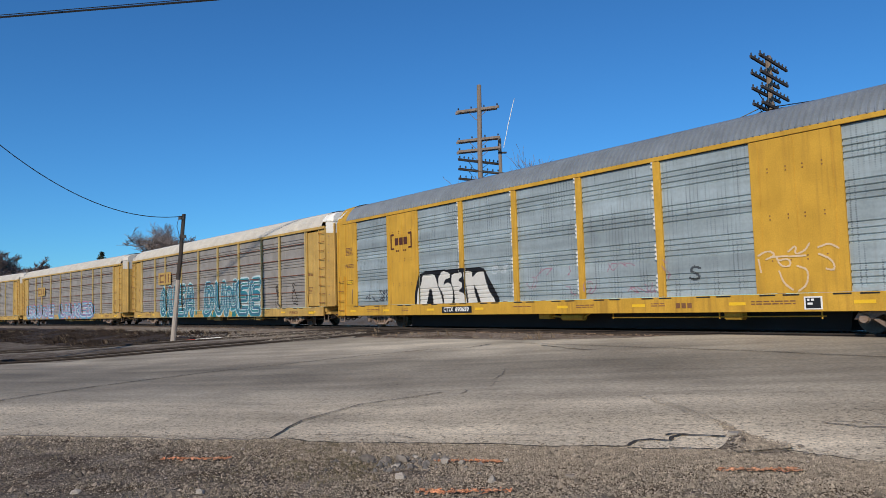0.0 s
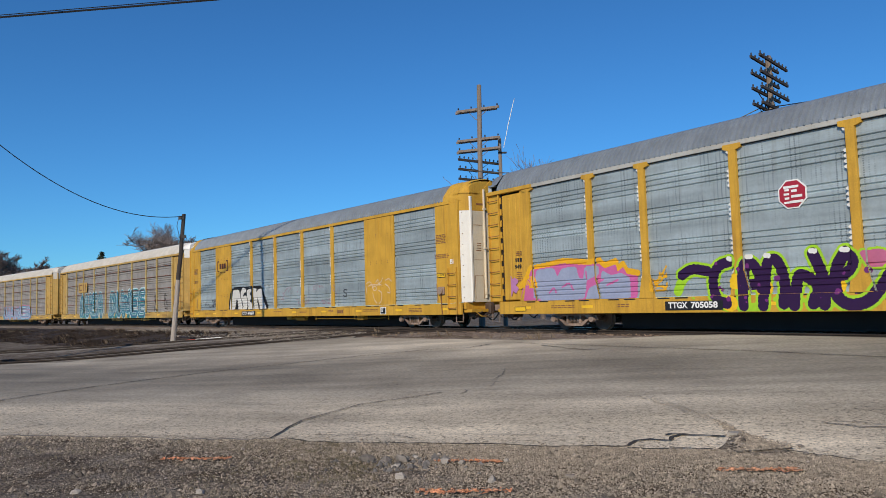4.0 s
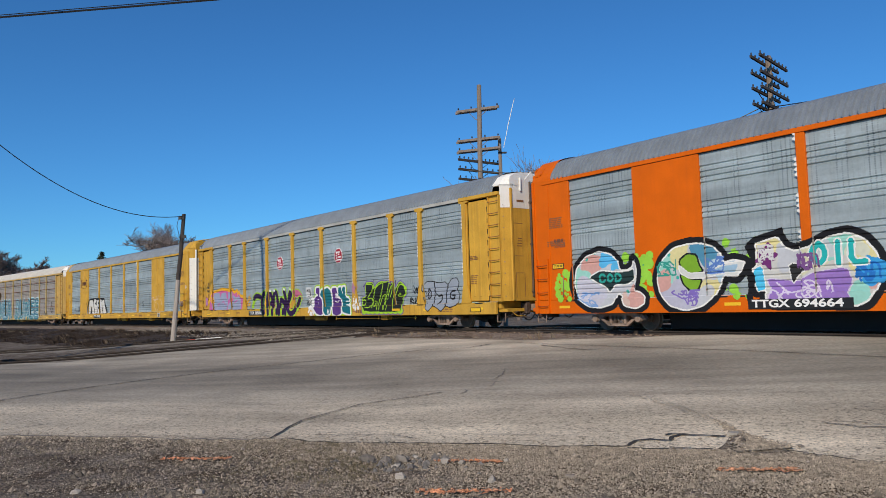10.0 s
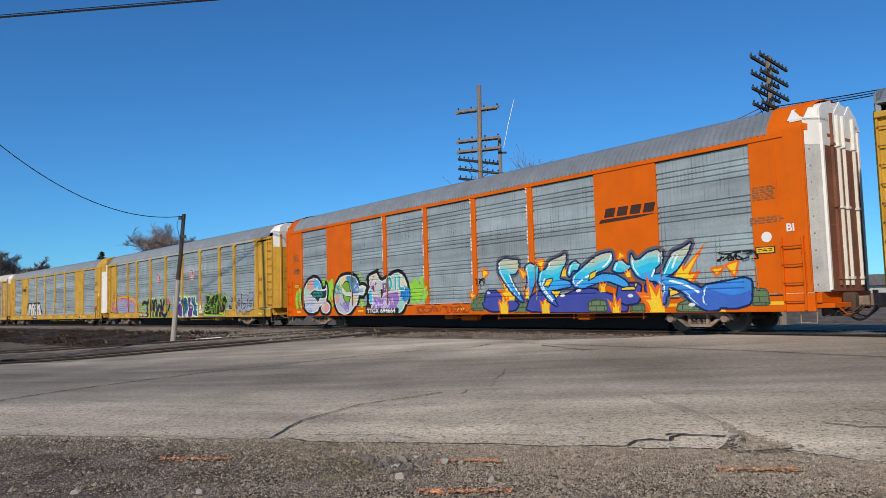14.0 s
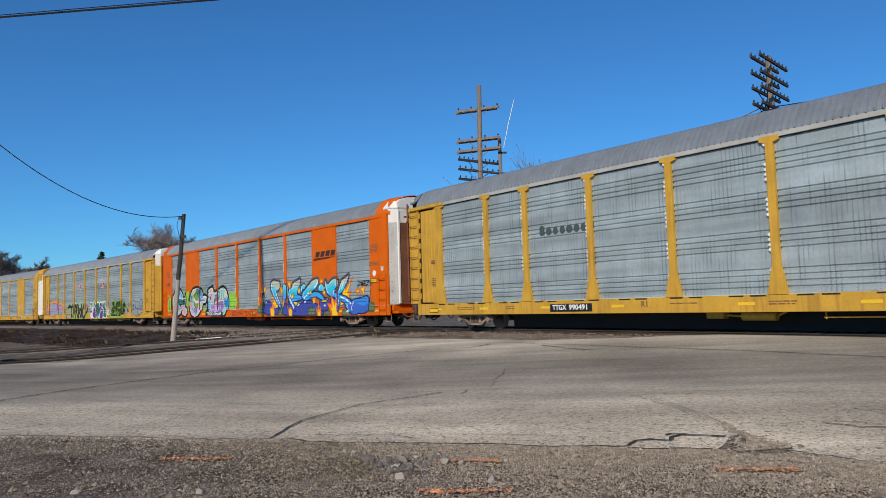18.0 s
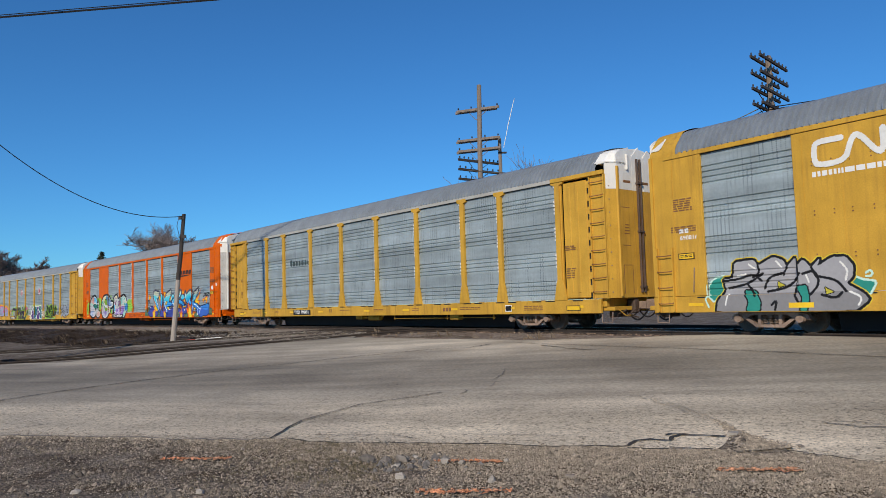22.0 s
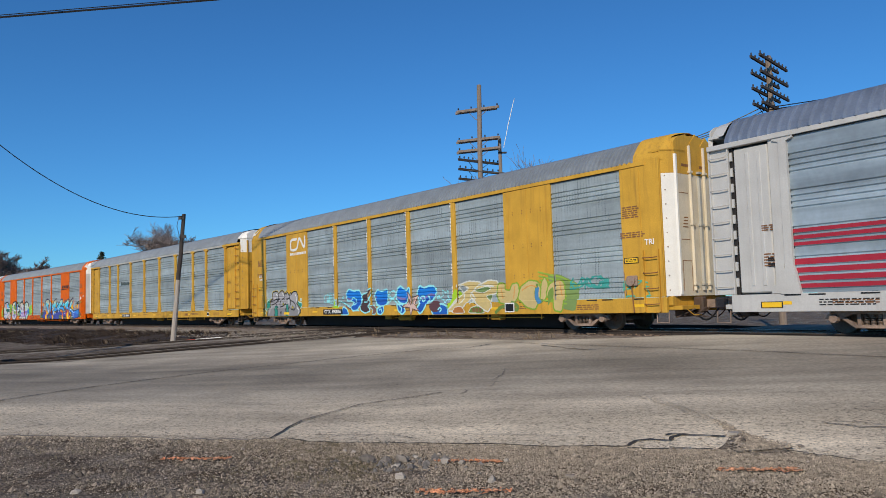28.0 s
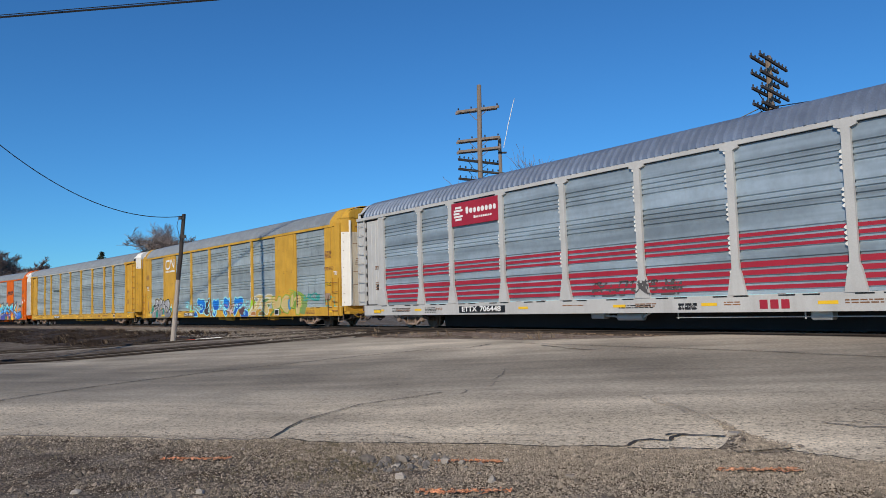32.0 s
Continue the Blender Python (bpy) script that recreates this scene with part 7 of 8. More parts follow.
def paint_white_logo(car):
    cv = Canvas(-9.0, -7.0, 3.6, 4.7, 0.015)
    cv.line([(-8.1, 4.42), (-8.65, 4.42), (-8.72, 4.3), (-8.72, 3.98), (-8.65, 3.88), (-8.15, 3.88), (-8.0, 4.0)], 0.065, WHITE, 2)
    cv.line([(-8.0, 4.0), (-7.85, 4.42), (-7.7, 4.42), (-7.35, 3.95), (-7.22, 4.0), (-7.22, 4.46)], 0.065, WHITE, 2)
    cv.finish(car, "solid", "white ribbon-shaped company mark")
    bars(car, -8.8, 3.74, 1.65, 1, M["letter"], SIDE - 0.004, 0.12, 0.2, 4, "web_address")
    cv = Canvas(-12.2, -7.0, 0.55, 2.15, 0.015, seed=31)
    teal, pale = (0.03, 0.27, 0.22), (0.55, 0.78, 0.68)
    for text in ("-11.69,1.22 -11.51,1.39 -11.22,1.44 -11.29,1.07 -11.51,0.81 -11.68,0.97", "-8.15,1.34 -7.84,1.20 -7.58,1.16 -7.73,0.89 -7.94,0.97 -8.20,1.13"):
        cv.shape(text, teal, pale, 0.05)
    cv.stroke("-11.69,0.67 -11.80,0.90 -11.65,0.97", 0.025, pale)
    cv.stroke("-7.77,1.37 -7.66,1.43 -7.63,1.30 -7.77,1.29", 0.025, pale)
    grey = (0.36, 0.36, 0.38)
    mass = "-10.99,1.39 -10.94,1.79 -10.41,1.82 -10.31,1.66 -9.90,1.86 -9.65,1.76 -9.58,1.59 -9.35,1.81 -9.30,1.60 -9.15,1.75 -8.96,1.55 -8.75,1.75 -8.82,1.56 -8.47,1.76 -8.18,1.75 -8.02,1.54 -8.05,1.30 -8.20,1.15 -7.83,0.92 -7.73,0.78 -8.04,0.54 -11.48,0.53 -11.42,0.81 -11.19,1.07 -11.27,1.37"
    cv.shape(mass, (0.65, 0.5, 0.05), (0.65, 0.5, 0.05), 0.085)
    inside, d = cv.shape(mass, grey, BLACK, 0.06)
    cv.put(inside & (cv.Z < 0.98), (0.25, 0.25, 0.26))
    for text in ("-10.70,1.07 -10.39,1.06 -10.25,0.79 -10.28,0.55 -10.64,0.55 -10.56,0.79", "-9.33,1.12 -9.10,1.15 -9.04,0.85 -9.12,0.54 -9.28,0.54 -9.20,0.85"):
        cv.shape(text, teal, BLACK, 0.035)
    for text in ("-11.27,1.33 -10.83,1.35 -10.45,1.48 -10.24,1.30", "-11.12,1.14 -10.60,1.22 -10.19,1.47", "-10.40,0.93 -10.60,1.22", "-10.16,1.11 -10.04,1.38 -9.65,1.46", "-10.08,1.02 -9.52,1.11 -9.25,1.43", "-9.30,1.60 -9.30,1.27 -9.42,0.94 -9.27,0.69",
                 "-9.17,1.41 -8.88,1.49 -8.78,1.17 -9.01,0.93", "-8.79,1.33 -8.40,1.24 -8.21,0.98", "-8.75,0.91 -8.43,0.82 -8.30,0.95", "-8.96,1.55 -8.85,1.33", "-10.31,1.66 -10.28,1.47 -10.46,1.39", "-9.58,1.59 -9.67,1.41", "-9.97,0.70 -9.83,0.82 -9.89,0.58"):
        cv.stroke(text, 0.03, BLACK)
    for text in ("-10.55,1.71 -10.38,1.59", "-9.84,1.75 -9.70,1.60", "-8.30,1.64 -8.14,1.45 -8.21,1.23", "-8.13,0.97 -7.86,0.84 -7.96,0.67", "-10.87,1.44 -10.64,1.47", "-9.09,1.37 -9.04,1.22", "-11.13,0.98 -11.21,0.72"):
        cv.stroke(text, 0.022, WHITE)
    for text in ("-9.81,1.25 -9.64,1.16 -9.82,1.10", "-8.67,1.08 -8.48,0.97 -8.64,0.92"):
        cv.shape(text, (0.5, 0.45, 0.05), BLACK, 0.02, None, 0, 0)
    cv.put((np.abs(cv.X + 9.25) < 0.3) & (np.abs(cv.Z - 0.68) < 0.06), (0.85, 0.55, 0.03))
    cv.finish(car, "solid", "grey letters with black edges on teal")

    cv = Canvas(-5.9, 4.5, 0.55, 2.1, 0.016, seed=32)
    blue, edge, brown = (0.015, 0.2, 0.66), (0.3, 0.76, 0.82), (0.07, 0.045, 0.05)
    scribble(cv, -5.25, -4.75, 1.15, 1.5, 0.013, edge, 16, 33)
    cv.stroke("-5.53,1.43 -5.25,1.52 -4.95,1.60 -4.59,1.56 -4.62,1.30 -4.62,1.10 -5.00,1.14 -5.51,1.16 -5.40,1.30 -5.53,1.43", 0.014, edge)
    cv.shape("-4.63,0.92 -4.58,1.13 -4.38,1.30 -4.25,1.12 -4.04,0.97 -3.98,0.87", (0.36, 0.6, 0.03))
    cv.shape("-3.90,1.15 -3.55,1.08 -3.03,0.95 -2.70,0.80 -3.00,0.78 -3.40,0.95", (0.17, 0.1, 0.13))
    cv.shape("-4.44,1.29 -4.26,1.23 -4.16,1.34 -4.13,1.19 -3.92,1.20 -4.09,1.11 -4.04,0.96 -4.20,1.05 -4.37,1.01 -4.29,1.14", (0.3, 0.34, 0.36), edge, 0.028, None, 0, 0)
    cv.stroke("-3.84,1.36 -3.75,1.42 -3.66,1.36 -3.75,1.30 -3.84,1.36", 0.02, edge)
    for text in ("-3.92,1.18 -3.55,1.06 -3.03,0.91 -2.60,0.74 -2.30,0.76", "-0.15,1.35 0.15,1.56 0.42,1.51 0.39,1.30 0.03,1.20 -0.15,1.34", "-0.20,1.01 0.41,1.34", "0.00,1.33 0.57,0.99", "2.56,1.09 3.00,0.99 3.59,0.92"):
        cv.stroke(text, 0.03, edge)
    cv.stroke("2.58,1.08 3.07,1.03 3.77,0.96", 0.09, (0.22, 0.28, 0.36))
    cv.shape("-1.46,0.94 -1.15,0.97 -0.90,0.80 -1.01,0.61 -1.28,0.58 -1.16,0.77", (0.2, 0.11, 0.1), edge, 0.03)
    blobs = ("-3.47,1.52 -3.24,1.70 -2.85,1.60 -2.39,1.63 -2.21,1.41 -2.23,1.04 -2.44,0.81 -2.80,0.78 -2.96,0.90 -2.76,1.14 -3.06,1.22 -3.36,1.23", "-3.78,0.60 -3.62,0.92 -3.32,0.79 -3.23,0.59", "-1.13,1.39 -0.95,1.59 -0.62,1.51 -0.21,1.61 -0.17,1.30 -0.24,1.02 -0.55,0.94 -0.95,1.01", "-0.82,0.81 -0.44,0.92 -0.39,0.74 -0.61,0.59 -0.83,0.65",
             "0.48,1.33 0.57,1.60 0.79,1.69 1.04,1.54 1.30,1.49 1.46,1.63 1.44,1.32 1.27,1.09 1.01,1.02 0.73,1.06 0.53,1.19", "0.62,0.94 0.92,0.96 1.15,0.72 0.95,0.60 0.71,0.73", "1.92,1.40 2.09,1.67 2.35,1.55 2.67,1.63 2.96,1.62 3.13,1.46 3.03,1.24 2.78,1.08 2.59,1.09 2.48,0.91 2.30,0.70 2.14,0.62 1.96,0.79 2.16,0.93 2.04,1.06 2.02,1.22", "2.93,0.90 3.56,0.91 3.86,0.81 3.86,0.51 3.04,0.51 2.93,0.69")
    for text in blobs:
        inside, d = cv.shape(text, blue, edge, 0.07, None, 0, 2)
        cv.put(inside & (cv.Z < 1.22), (0.02, 0.12, 0.5))
        cv.put(inside & (np.abs(cv.Z - 1.25 - 0.06 * np.sin(cv.X * 5)) < 0.05) & (np.sin(cv.X * 3) > -0.2), (0.2, 0.18, 0.45))
    cv.shape("-2.16,1.43 -1.79,1.48 -1.57,1.62 -1.32,1.68 -1.35,1.43 -1.61,1.28 -1.41,1.10 -1.65,0.94 -1.43,0.76 -1.79,0.66 -2.13,0.77 -2.23,1.02 -2.09,1.21", brown, edge, 0.06)
    cv.stroke("-1.98,1.12 -1.66,1.14 -1.44,1.29", 0.035, edge)
    cv.stroke("-1.32,1.63 -1.58,1.36", 0.035, (0.5, 0.3, 0.1))
    for text in ("2.08,1.13 2.16,1.27 2.37,1.28 2.42,1.12 2.28,1.04 2.20,1.16", "-3.06,1.22 -2.91,1.35 -2.64,1.28 -2.61,1.05 -2.84,1.02", "0.74,0.94 0.95,0.81 0.87,0.69", "-0.72,0.76 -0.56,0.82 -0.53,0.70", "2.60,1.27 2.74,1.20 2.68,1.10"):
        cv.stroke(text, 0.03, edge)
    cv.blob(3.1, 0.86, 0.34, 0.22, (0.12, 0.06, 0.07))
    cv.stroke("3.30,0.74 3.42,0.83 3.52,0.74 3.41,0.66", 0.03, edge)
    for text, c in (("1.36,1.45 1.60,1.21 1.96,1.31 1.73,1.03 2.05,0.71 1.67,0.81 1.54,0.54 1.48,0.86 1.00,0.87 1.44,1.07", (0.66, 0.48, 0.43)),):
        cv.shape(text, c, (0.1, 0.06, 0.06), 0.035, None, 0, 0)
    for text in ("1.44,1.17 1.63,0.99", "1.55,1.23 1.43,0.96", "1.71,1.19 1.53,0.95"):
        cv.stroke(text, 0.02, (0.12, 0.07, 0.07))
    cv.shape("3.54,1.45 3.70,1.33 3.84,1.43 3.80,1.22 3.93,1.11 3.74,1.12 3.66,0.99 3.59,1.12 3.41,1.16 3.57,1.26", (0.25, 0.32, 0.36), edge, 0.04, None, 0, 0)
    cv.stroke("3.18,1.21 3.28,1.27 3.36,1.20 3.27,1.14 3.18,1.19", 0.03, edge)
    cv.finish(car, "solid", "bright blue bubble shapes with pale blue edges")

    cv = Canvas(3.8, 13.0, 0.55, 2.2, 0.018, seed=34)
    tan, green, pale = (0.56, 0.45, 0.2), (0.22, 0.38, 0.04), (0.62, 0.64, 0.58)
    cv.shape("3.78,0.77 4.35,1.49 4.94,1.19 4.49,0.76", (0.36, 0.6, 0.03), None, 0, None, 0, 0)
    cv.shape("8.96,1.79 9.43,1.80 10.27,1.45 10.24,1.00 10.14,0.60 9.57,0.69", (0.2, 0.3, 0.1))
    for k in range(9):
        cv.stroke("9.53,1.70 10.26,1.40", 0.02, (0.3, 0.46, 0.06)) if k == 0 else cv.line([(8.6 + 0.02 * k, 2.02 - k * 0.13), (9.55 + 0.03 * k, 1.8 - k * 0.12)], 0.026, (0.28, 0.44, 0.06), 0)
    for text in ("3.90,0.69 4.45,1.11 5.12,1.50 4.71,1.63 4.41,1.58 5.05,1.73 5.76,1.66 5.47,1.33 5.02,1.04 4.60,0.68", "5.11,1.21 5.54,1.54 6.14,1.72 6.62,1.66 6.53,1.30 6.13,1.20 6.32,0.83 6.10,0.63 5.56,0.91"):
        cv.shape(text, tan, pale, 0.05)
    for text in ("5.31,1.38 5.99,1.52 6.25,1.45 5.85,1.30", "5.97,1.17 6.32,1.23 6.20,1.01"):
        cv.shape(text, (0.16, 0.26, 0.1), pale, 0.025)
    cv.shape("4.13,0.61 4.32,0.80 4.66,0.83 4.88,0.60", (0.42, 0.17, 0.05), pale, 0.03)
    cv.shape("5.08,0.60 5.22,0.77 5.56,0.84 5.87,0.72 5.92,0.59", (0.14, 0.22, 0.05), pale, 0.03)
    for text in ("6.55,1.15 6.62,1.57 6.90,1.59 7.03,1.35 7.25,1.31 7.39,1.54 7.65,1.56 7.70,1.23 7.50,0.97 7.11,0.89 6.74,0.95", "7.65,1.05 7.78,1.42 8.19,1.63 8.57,1.57 8.69,1.33 8.60,0.96 8.41,0.69 8.03,0.78 7.81,0.96", "8.67,0.94 8.75,1.53 8.89,1.71 9.03,1.45 8.89,1.02", "8.95,1.17 9.07,1.45 9.42,1.62 9.64,1.49 9.68,1.10 9.57,0.61 9.26,0.66 9.24,1.11 9.13,0.93"):
        cv.shape(text, tan, green, 0.05)
    for text in ("6.54,0.60 6.80,0.80 7.22,0.81 7.58,0.65 7.66,0.80 7.35,0.93", "8.54,1.47 8.43,1.10 8.60,0.89 8.74,0.96"):
        cv.stroke(text, 0.06, (0.16, 0.26, 0.06))
    cv.shape("8.45,1.37 8.63,1.42 8.57,1.10 8.73,0.91 8.55,0.84 8.41,1.07", (0.07, 0.24, 0.46))
    cv.shape("9.01,1.25 9.24,1.41 9.26,1.11 9.13,0.95 8.99,0.77", (0.18, 0.3, 0.06))
    for text in ("5.17,1.32 5.43,1.09 5.15,0.94", "4.47,1.58 4.88,1.23 4.58,0.95", "5.60,1.59 6.38,1.51", "3.99,0.77 4.45,1.05"):
        cv.stroke(text, 0.03, pale)
    for text in ("7.85,1.33 8.21,1.49 8.50,1.42", "6.76,1.45 6.82,1.09", "7.50,1.46 7.43,1.07", "9.48,1.52 9.54,1.10"):
        cv.stroke(text, 0.02, (0.62, 0.3, 0.08))
    scribble(cv, 9.9, 11.4, 1.3, 1.65, 0.025, (0.06, 0.36, 0.32), 16, 35)
    scribble(cv, 12.0, 12.9, 1.0, 1.45, 0.02, (0.1, 0.42, 0.3), 9, 36)
    brand_bars(car, 5.3, 0.7, M["brown_bar"])
    cv.finish(car, "solid", "tan letter shapes edged in white and green")
    number_board(car, -4.58, "CTTX", "690816")
    words(car, "TRI", 12.95, 2.52, 0.22, M["letter"], offset=0.006)
    plate(car, "inspection_label", 7.0, 7.46, 0.6, 0.92, M["letter"], SIDE - 0.031)
    plate(car, "inspection_label", 7.04, 7.42, 0.64, 0.88, M["black"], SIDE - 0.036)
    bars(car, -12.5, 2.78, 0.3, 1, M["letter"], SIDE - 0.006, 0.12, 0.2, 33)
    words(car, "690816", -12.2, 2.53, 0.16, M["letter"], SIDE - 0.006, wide=1.15, offset=0.003)


def paint_silver(car):
    bm = bmesh.new()
    box(bm, -7.02, -4.42, SIDE - 0.045, SIDE - 0.03, 3.8, 4.66)
    sign = part("company_sign", bm, M["red"], car, "dark red sign with a white mark")
    bm = bmesh.new()
    for k in range(5):
        z = 4.46 - k * 0.11
        h = math.sqrt(max(0.0, 0.29 ** 2 - (z - 4.24) ** 2))
        box(bm, -6.6 - h, -6.6 + h * (0.2 if k == 2 else 0.9), SIDE - 0.052, SIDE - 0.048, z - 0.025, z + 0.05)
    part("round_mark", bm, M["letter"], sign, "round white striped mark")
    rounded_row(sign, -6.1, 4.3, 8, 0.215, 0.095, SIDE - 0.05, M["letter"], "letter_shape")
    rounded_row(sign, -5.7, 4.04, 10, 0.1, 0.04, SIDE - 0.05, M["letter"], "letter_shape")
    number_board(car, -5.5, "ETTX", "706448", 2.5)
    words(car, "RLH80C", 2.90, 0.67, 0.13, M["black"], SIDE - 0.026, wide=1.2, offset=0.003)
    brand_bars(car, 4.9, 0.72, M["red"], 0.22, 0.2)
    cv = Canvas(-0.8, 3.0, 1.0, 1.6, seed=41)
    for k, (a, b) in enumerate(((-0.6, 0.9), (1.0, 1.9), (2.0, 2.7))):
        scribble(cv, a, b, 1.05, 1.45, 0.022, (0.09, 0.085, 0.085), 10, 42 + k)
    cv.finish(car, "posts", "smeared black marker scribble")
    bars(car, -12.4, 1.85, 0.42, 2, M["black"], SIDE + 0.014, 0.09, 0.14, 5)
    bars(car, 2.6, 0.78, 0.6, 2, M["black"], SIDE - 0.022, 0.06, 0.11, 6)
    bars(car, -11.2, 0.82, 1.3, 3, M["black"], SIDE - 0.022, 0.03, 0.06, 7)
    bars(car, -8.9, 0.82, 0.7, 4, M["black"], SIDE - 0.022, 0.03, 0.055, 8)
    bars(car, 0.6, 0.76, 1.2, 2, M["black"], SIDE - 0.022, 0.03, 0.06, 9)


def paint_old(car, seed, x0, x1, z1, colors, logo, text):
    cv = Canvas(x0 - 0.3, x1 + 0.3, 0.55, z1 + 0.2, 0.05, seed=seed)
    cv.splat(60, x0, x1, 0.6, 1.0, 0.3, colors[0])
    n = len(text)
    for k in range(n):
        a = x0 + k * (x1 - x0) / n
        w = (x1 - x0) / n
        ch = text[k]
        if ch == " ":
            continue
        d = cv.letter_fields(ch, a + 0.3, a + w - 0.25, 0.85, z1 - 0.3, 0.05, 1)
        for r, c in ((0.38, colors[1]), (0.32, colors[2]), (0.2, colors[3]), (0.1, colors[1]), (0.055, colors[0])):
            cv.put(d < r, c)
    cv.finish(car, "posts", "weathered blue and white block graffiti")
    plate(car, "company_mark", logo, logo + 2.3, 2.8, 3.65, M["yellow_old"], SIDE - 0.045, "yellow square with a dark company mark")
    bm = bmesh.new()
    for a, b, c, d in ((0.25, 1.0, 3.4, 3.52), (0.25, 0.4, 2.95, 3.52), (0.25, 1.0, 2.95, 3.07), (1.25, 1.4, 2.95, 3.52), (1.85, 2.0, 2.95, 3.52)):
        box(bm, logo + a, logo + b, SIDE - 0.056, SIDE - 0.05, c, d)
    tagged(part("mark_bars", bm, M["brown_bar"], car), kind="stuff")
    bm = bmesh.new()
    for z in (1.75, 2.6, 3.45, 4.15):
        box(bm, -11.8, 11.8, SIDE + 0.005, SIDE + 0.05, z - 0.016, z + 0.016)
    part("side_band", bm, M["rust"], car, "thin rusty horizontal band")


paint_old(CAR["old1"], 51, -12.4, 7.6, 1.95, ((0.05, 0.25, 0.4), (0.5, 0.13, 0.24), (0.06, 0.3, 0.45), (0.45, 0.56, 0.62)), -8.3, "GRUNE UAKED")
paint_old(CAR["old2"], 52, -8.3, 7.0, 2.7, ((0.02, 0.19, 0.22), (0.5, 0.62, 0.64), (0.03, 0.2, 0.26), (0.05, 0.12, 0.2)), -8.3, "OUEA DUNEE")
cv = Canvas(8.4, 11.2, 0.9, 2.3, 0.05, 53)
scribble(cv, 8.6, 10.9, 1.0, 2.2, 0.03, (0.05, 0.04, 0.035), 14, 54)
cv.finish(CAR["old2"], "posts", "dark marker scribble")
paint_black_logo(CAR["black_logo"])
paint_red_marks(CAR["red_marks"])
paint_orange(CAR["orange"])
paint_plain(CAR["plain"])
paint_white_logo(CAR["white_logo"])
paint_silver(CAR["silver"])


# how far the train has come along the line, by the second
RUN = [(0.0, 87.72), (1.5, 94.45), (3.0, 101.17), (6.0, 114.83), (7.5, 121.63), (9.0, 128.28), (10.5, 134.94), (12.0, 141.56), (13.5, 148.19), (14.5, 152.64), (16.7, 162.36), (18.0, 168.08), (19.5, 174.66), (21.0, 181.22), (22.5, 187.85), (24.0, 194.5), (25.3, 200.24), (28.7, 215.11), (30.0, 220.77), (31.0, 225.15), (32.0, 229.55)]
# each car's middle, in metres behind the head of the run
ORDER = [("lead", -16.2), ("old1", 12.5), ("old2", 42.4), ("black_logo", 70.64), ("red_marks", 99.57), ("orange", 128.32), ("plain", 157.17), ("white_logo", 185.92), ("silver", 214.7)]


def run_at(t):
    ts, vs = [r[0] for r in RUN], [r[1] for r in RUN]
    grad = np.gradient(vs, ts)
    i = max(0, min(len(ts) - 2, int(np.searchsorted(ts, t, side="right")) - 1))
    h = ts[i + 1] - ts[i]
    x = (t - ts[i]) / h
    return ((2 * x**3 - 3 * x**2 + 1) * vs[i] + (x**3 - 2 * x**2 + x) * h * grad[i] + (-2 * x**3 + 3 * x**2) * vs[i + 1] + (x**3 - x**2) * h * grad[i + 1])


def car_pose(a):
    p = on_track(a, 1.5, ZR)
    return Matrix.Translation(p) @ pose(0, 0, 0, 0, 0, math.degrees(TH - math.pi / 2 + a / R))



# ---- poles, wires, trees ----
def pole(name, label, p, q, r0, r1, m, m2=None, split=0.5):
    root = thing(name, label, "pole", m=Matrix.Translation(p))
    d = Vector(q) - Vector(p)
    for k, (a, b) in enumerate(((0.0, split), (split, 1.0)) if m2 else ((0.0, 1.0),)):
        bm = bmesh.new()
        us = [a + (b - a) * j / 10 for j in range(11)]
        sweep(bm, [d * u + Vector((0.02 * noise.noise((u * 5, 1, r0 * 9)), 0.02 * noise.noise((u * 5, 7, r0 * 9)), 0)) for u in us], [r0 + (r1 - r0) * u for u in us], 10)
        part("shaft", bm, m if k == 0 else m2, root, "pale weathered lower shaft" if m2 and k == 0 else "")
    return root


def crossarm(root, z, along, length, m, pins, offset=(0, 0), brace=True):
    al = Vector((along[0], along[1], 0)).normalized()
    sd = Vector((-al.y, al.x, 0))
    o = Vector((offset[0], offset[1], z))
    bm = bmesh.new()
    vs = []
    for s in (-1, 1):
        for q in (-0.045, 0.045):
            for h in (-0.06, 0.06):
                vs.append(bm.verts.new(o + al * s * length / 2 + sd * q + Vector((0, 0, h))))
    for f in ((0, 1, 3, 2), (4, 6, 7, 5), (0, 4, 5, 1), (2, 3, 7, 6), (0, 2, 6, 4), (1, 5, 7, 3)):
        bm.faces.new([vs[i] for i in f])
    arm = part("crossarm", bm, m, root)
    bm = bmesh.new()
    for k in range(pins):
        u = -length / 2 + 0.1 + (length - 0.2) * k / max(1, pins - 1)
        if pins > 3 and abs(u) < 0.2:
            continue
        c = o + al * u
        tube(bm, c + Vector((0, 0, 0.06)), c + Vector((0, 0, 0.13)), 0.02, n=6)
        tube(bm, c + Vector((0, 0, 0.11)), c + Vector((0, 0, 0.19)), 0.042, 0.03, n=8)
    if pins:
        tagged(part("insulator", bm, M["glass_ins"], arm), kind="stuff")
    else:
        bm.free()
    if brace:
        bm = bmesh.new()
        for s in (-1, 1):
            tube(bm, o + al * s * length * 0.24 + sd * 0.06 + Vector((0, 0, -0.04)), Vector((0, 0, z - 0.55)) + sd * 0.1, 0.016, n=5)
        part("brace", bm, m, arm)


def wire(label, p, q, sag, r=0.012, n=24):
    bm = bmesh.new()
    p, q = Vector(p), Vector(q)
    pts = [p.lerp(q, k / n) - Vector((0, 0, 4 * sag * (k / n) * (1 - k / n))) for k in range(n + 1)]
    sweep(bm, pts, r, 5)
    return solid("overhead_wire", bm, M["wire"], label, "wire", "overhead wires")


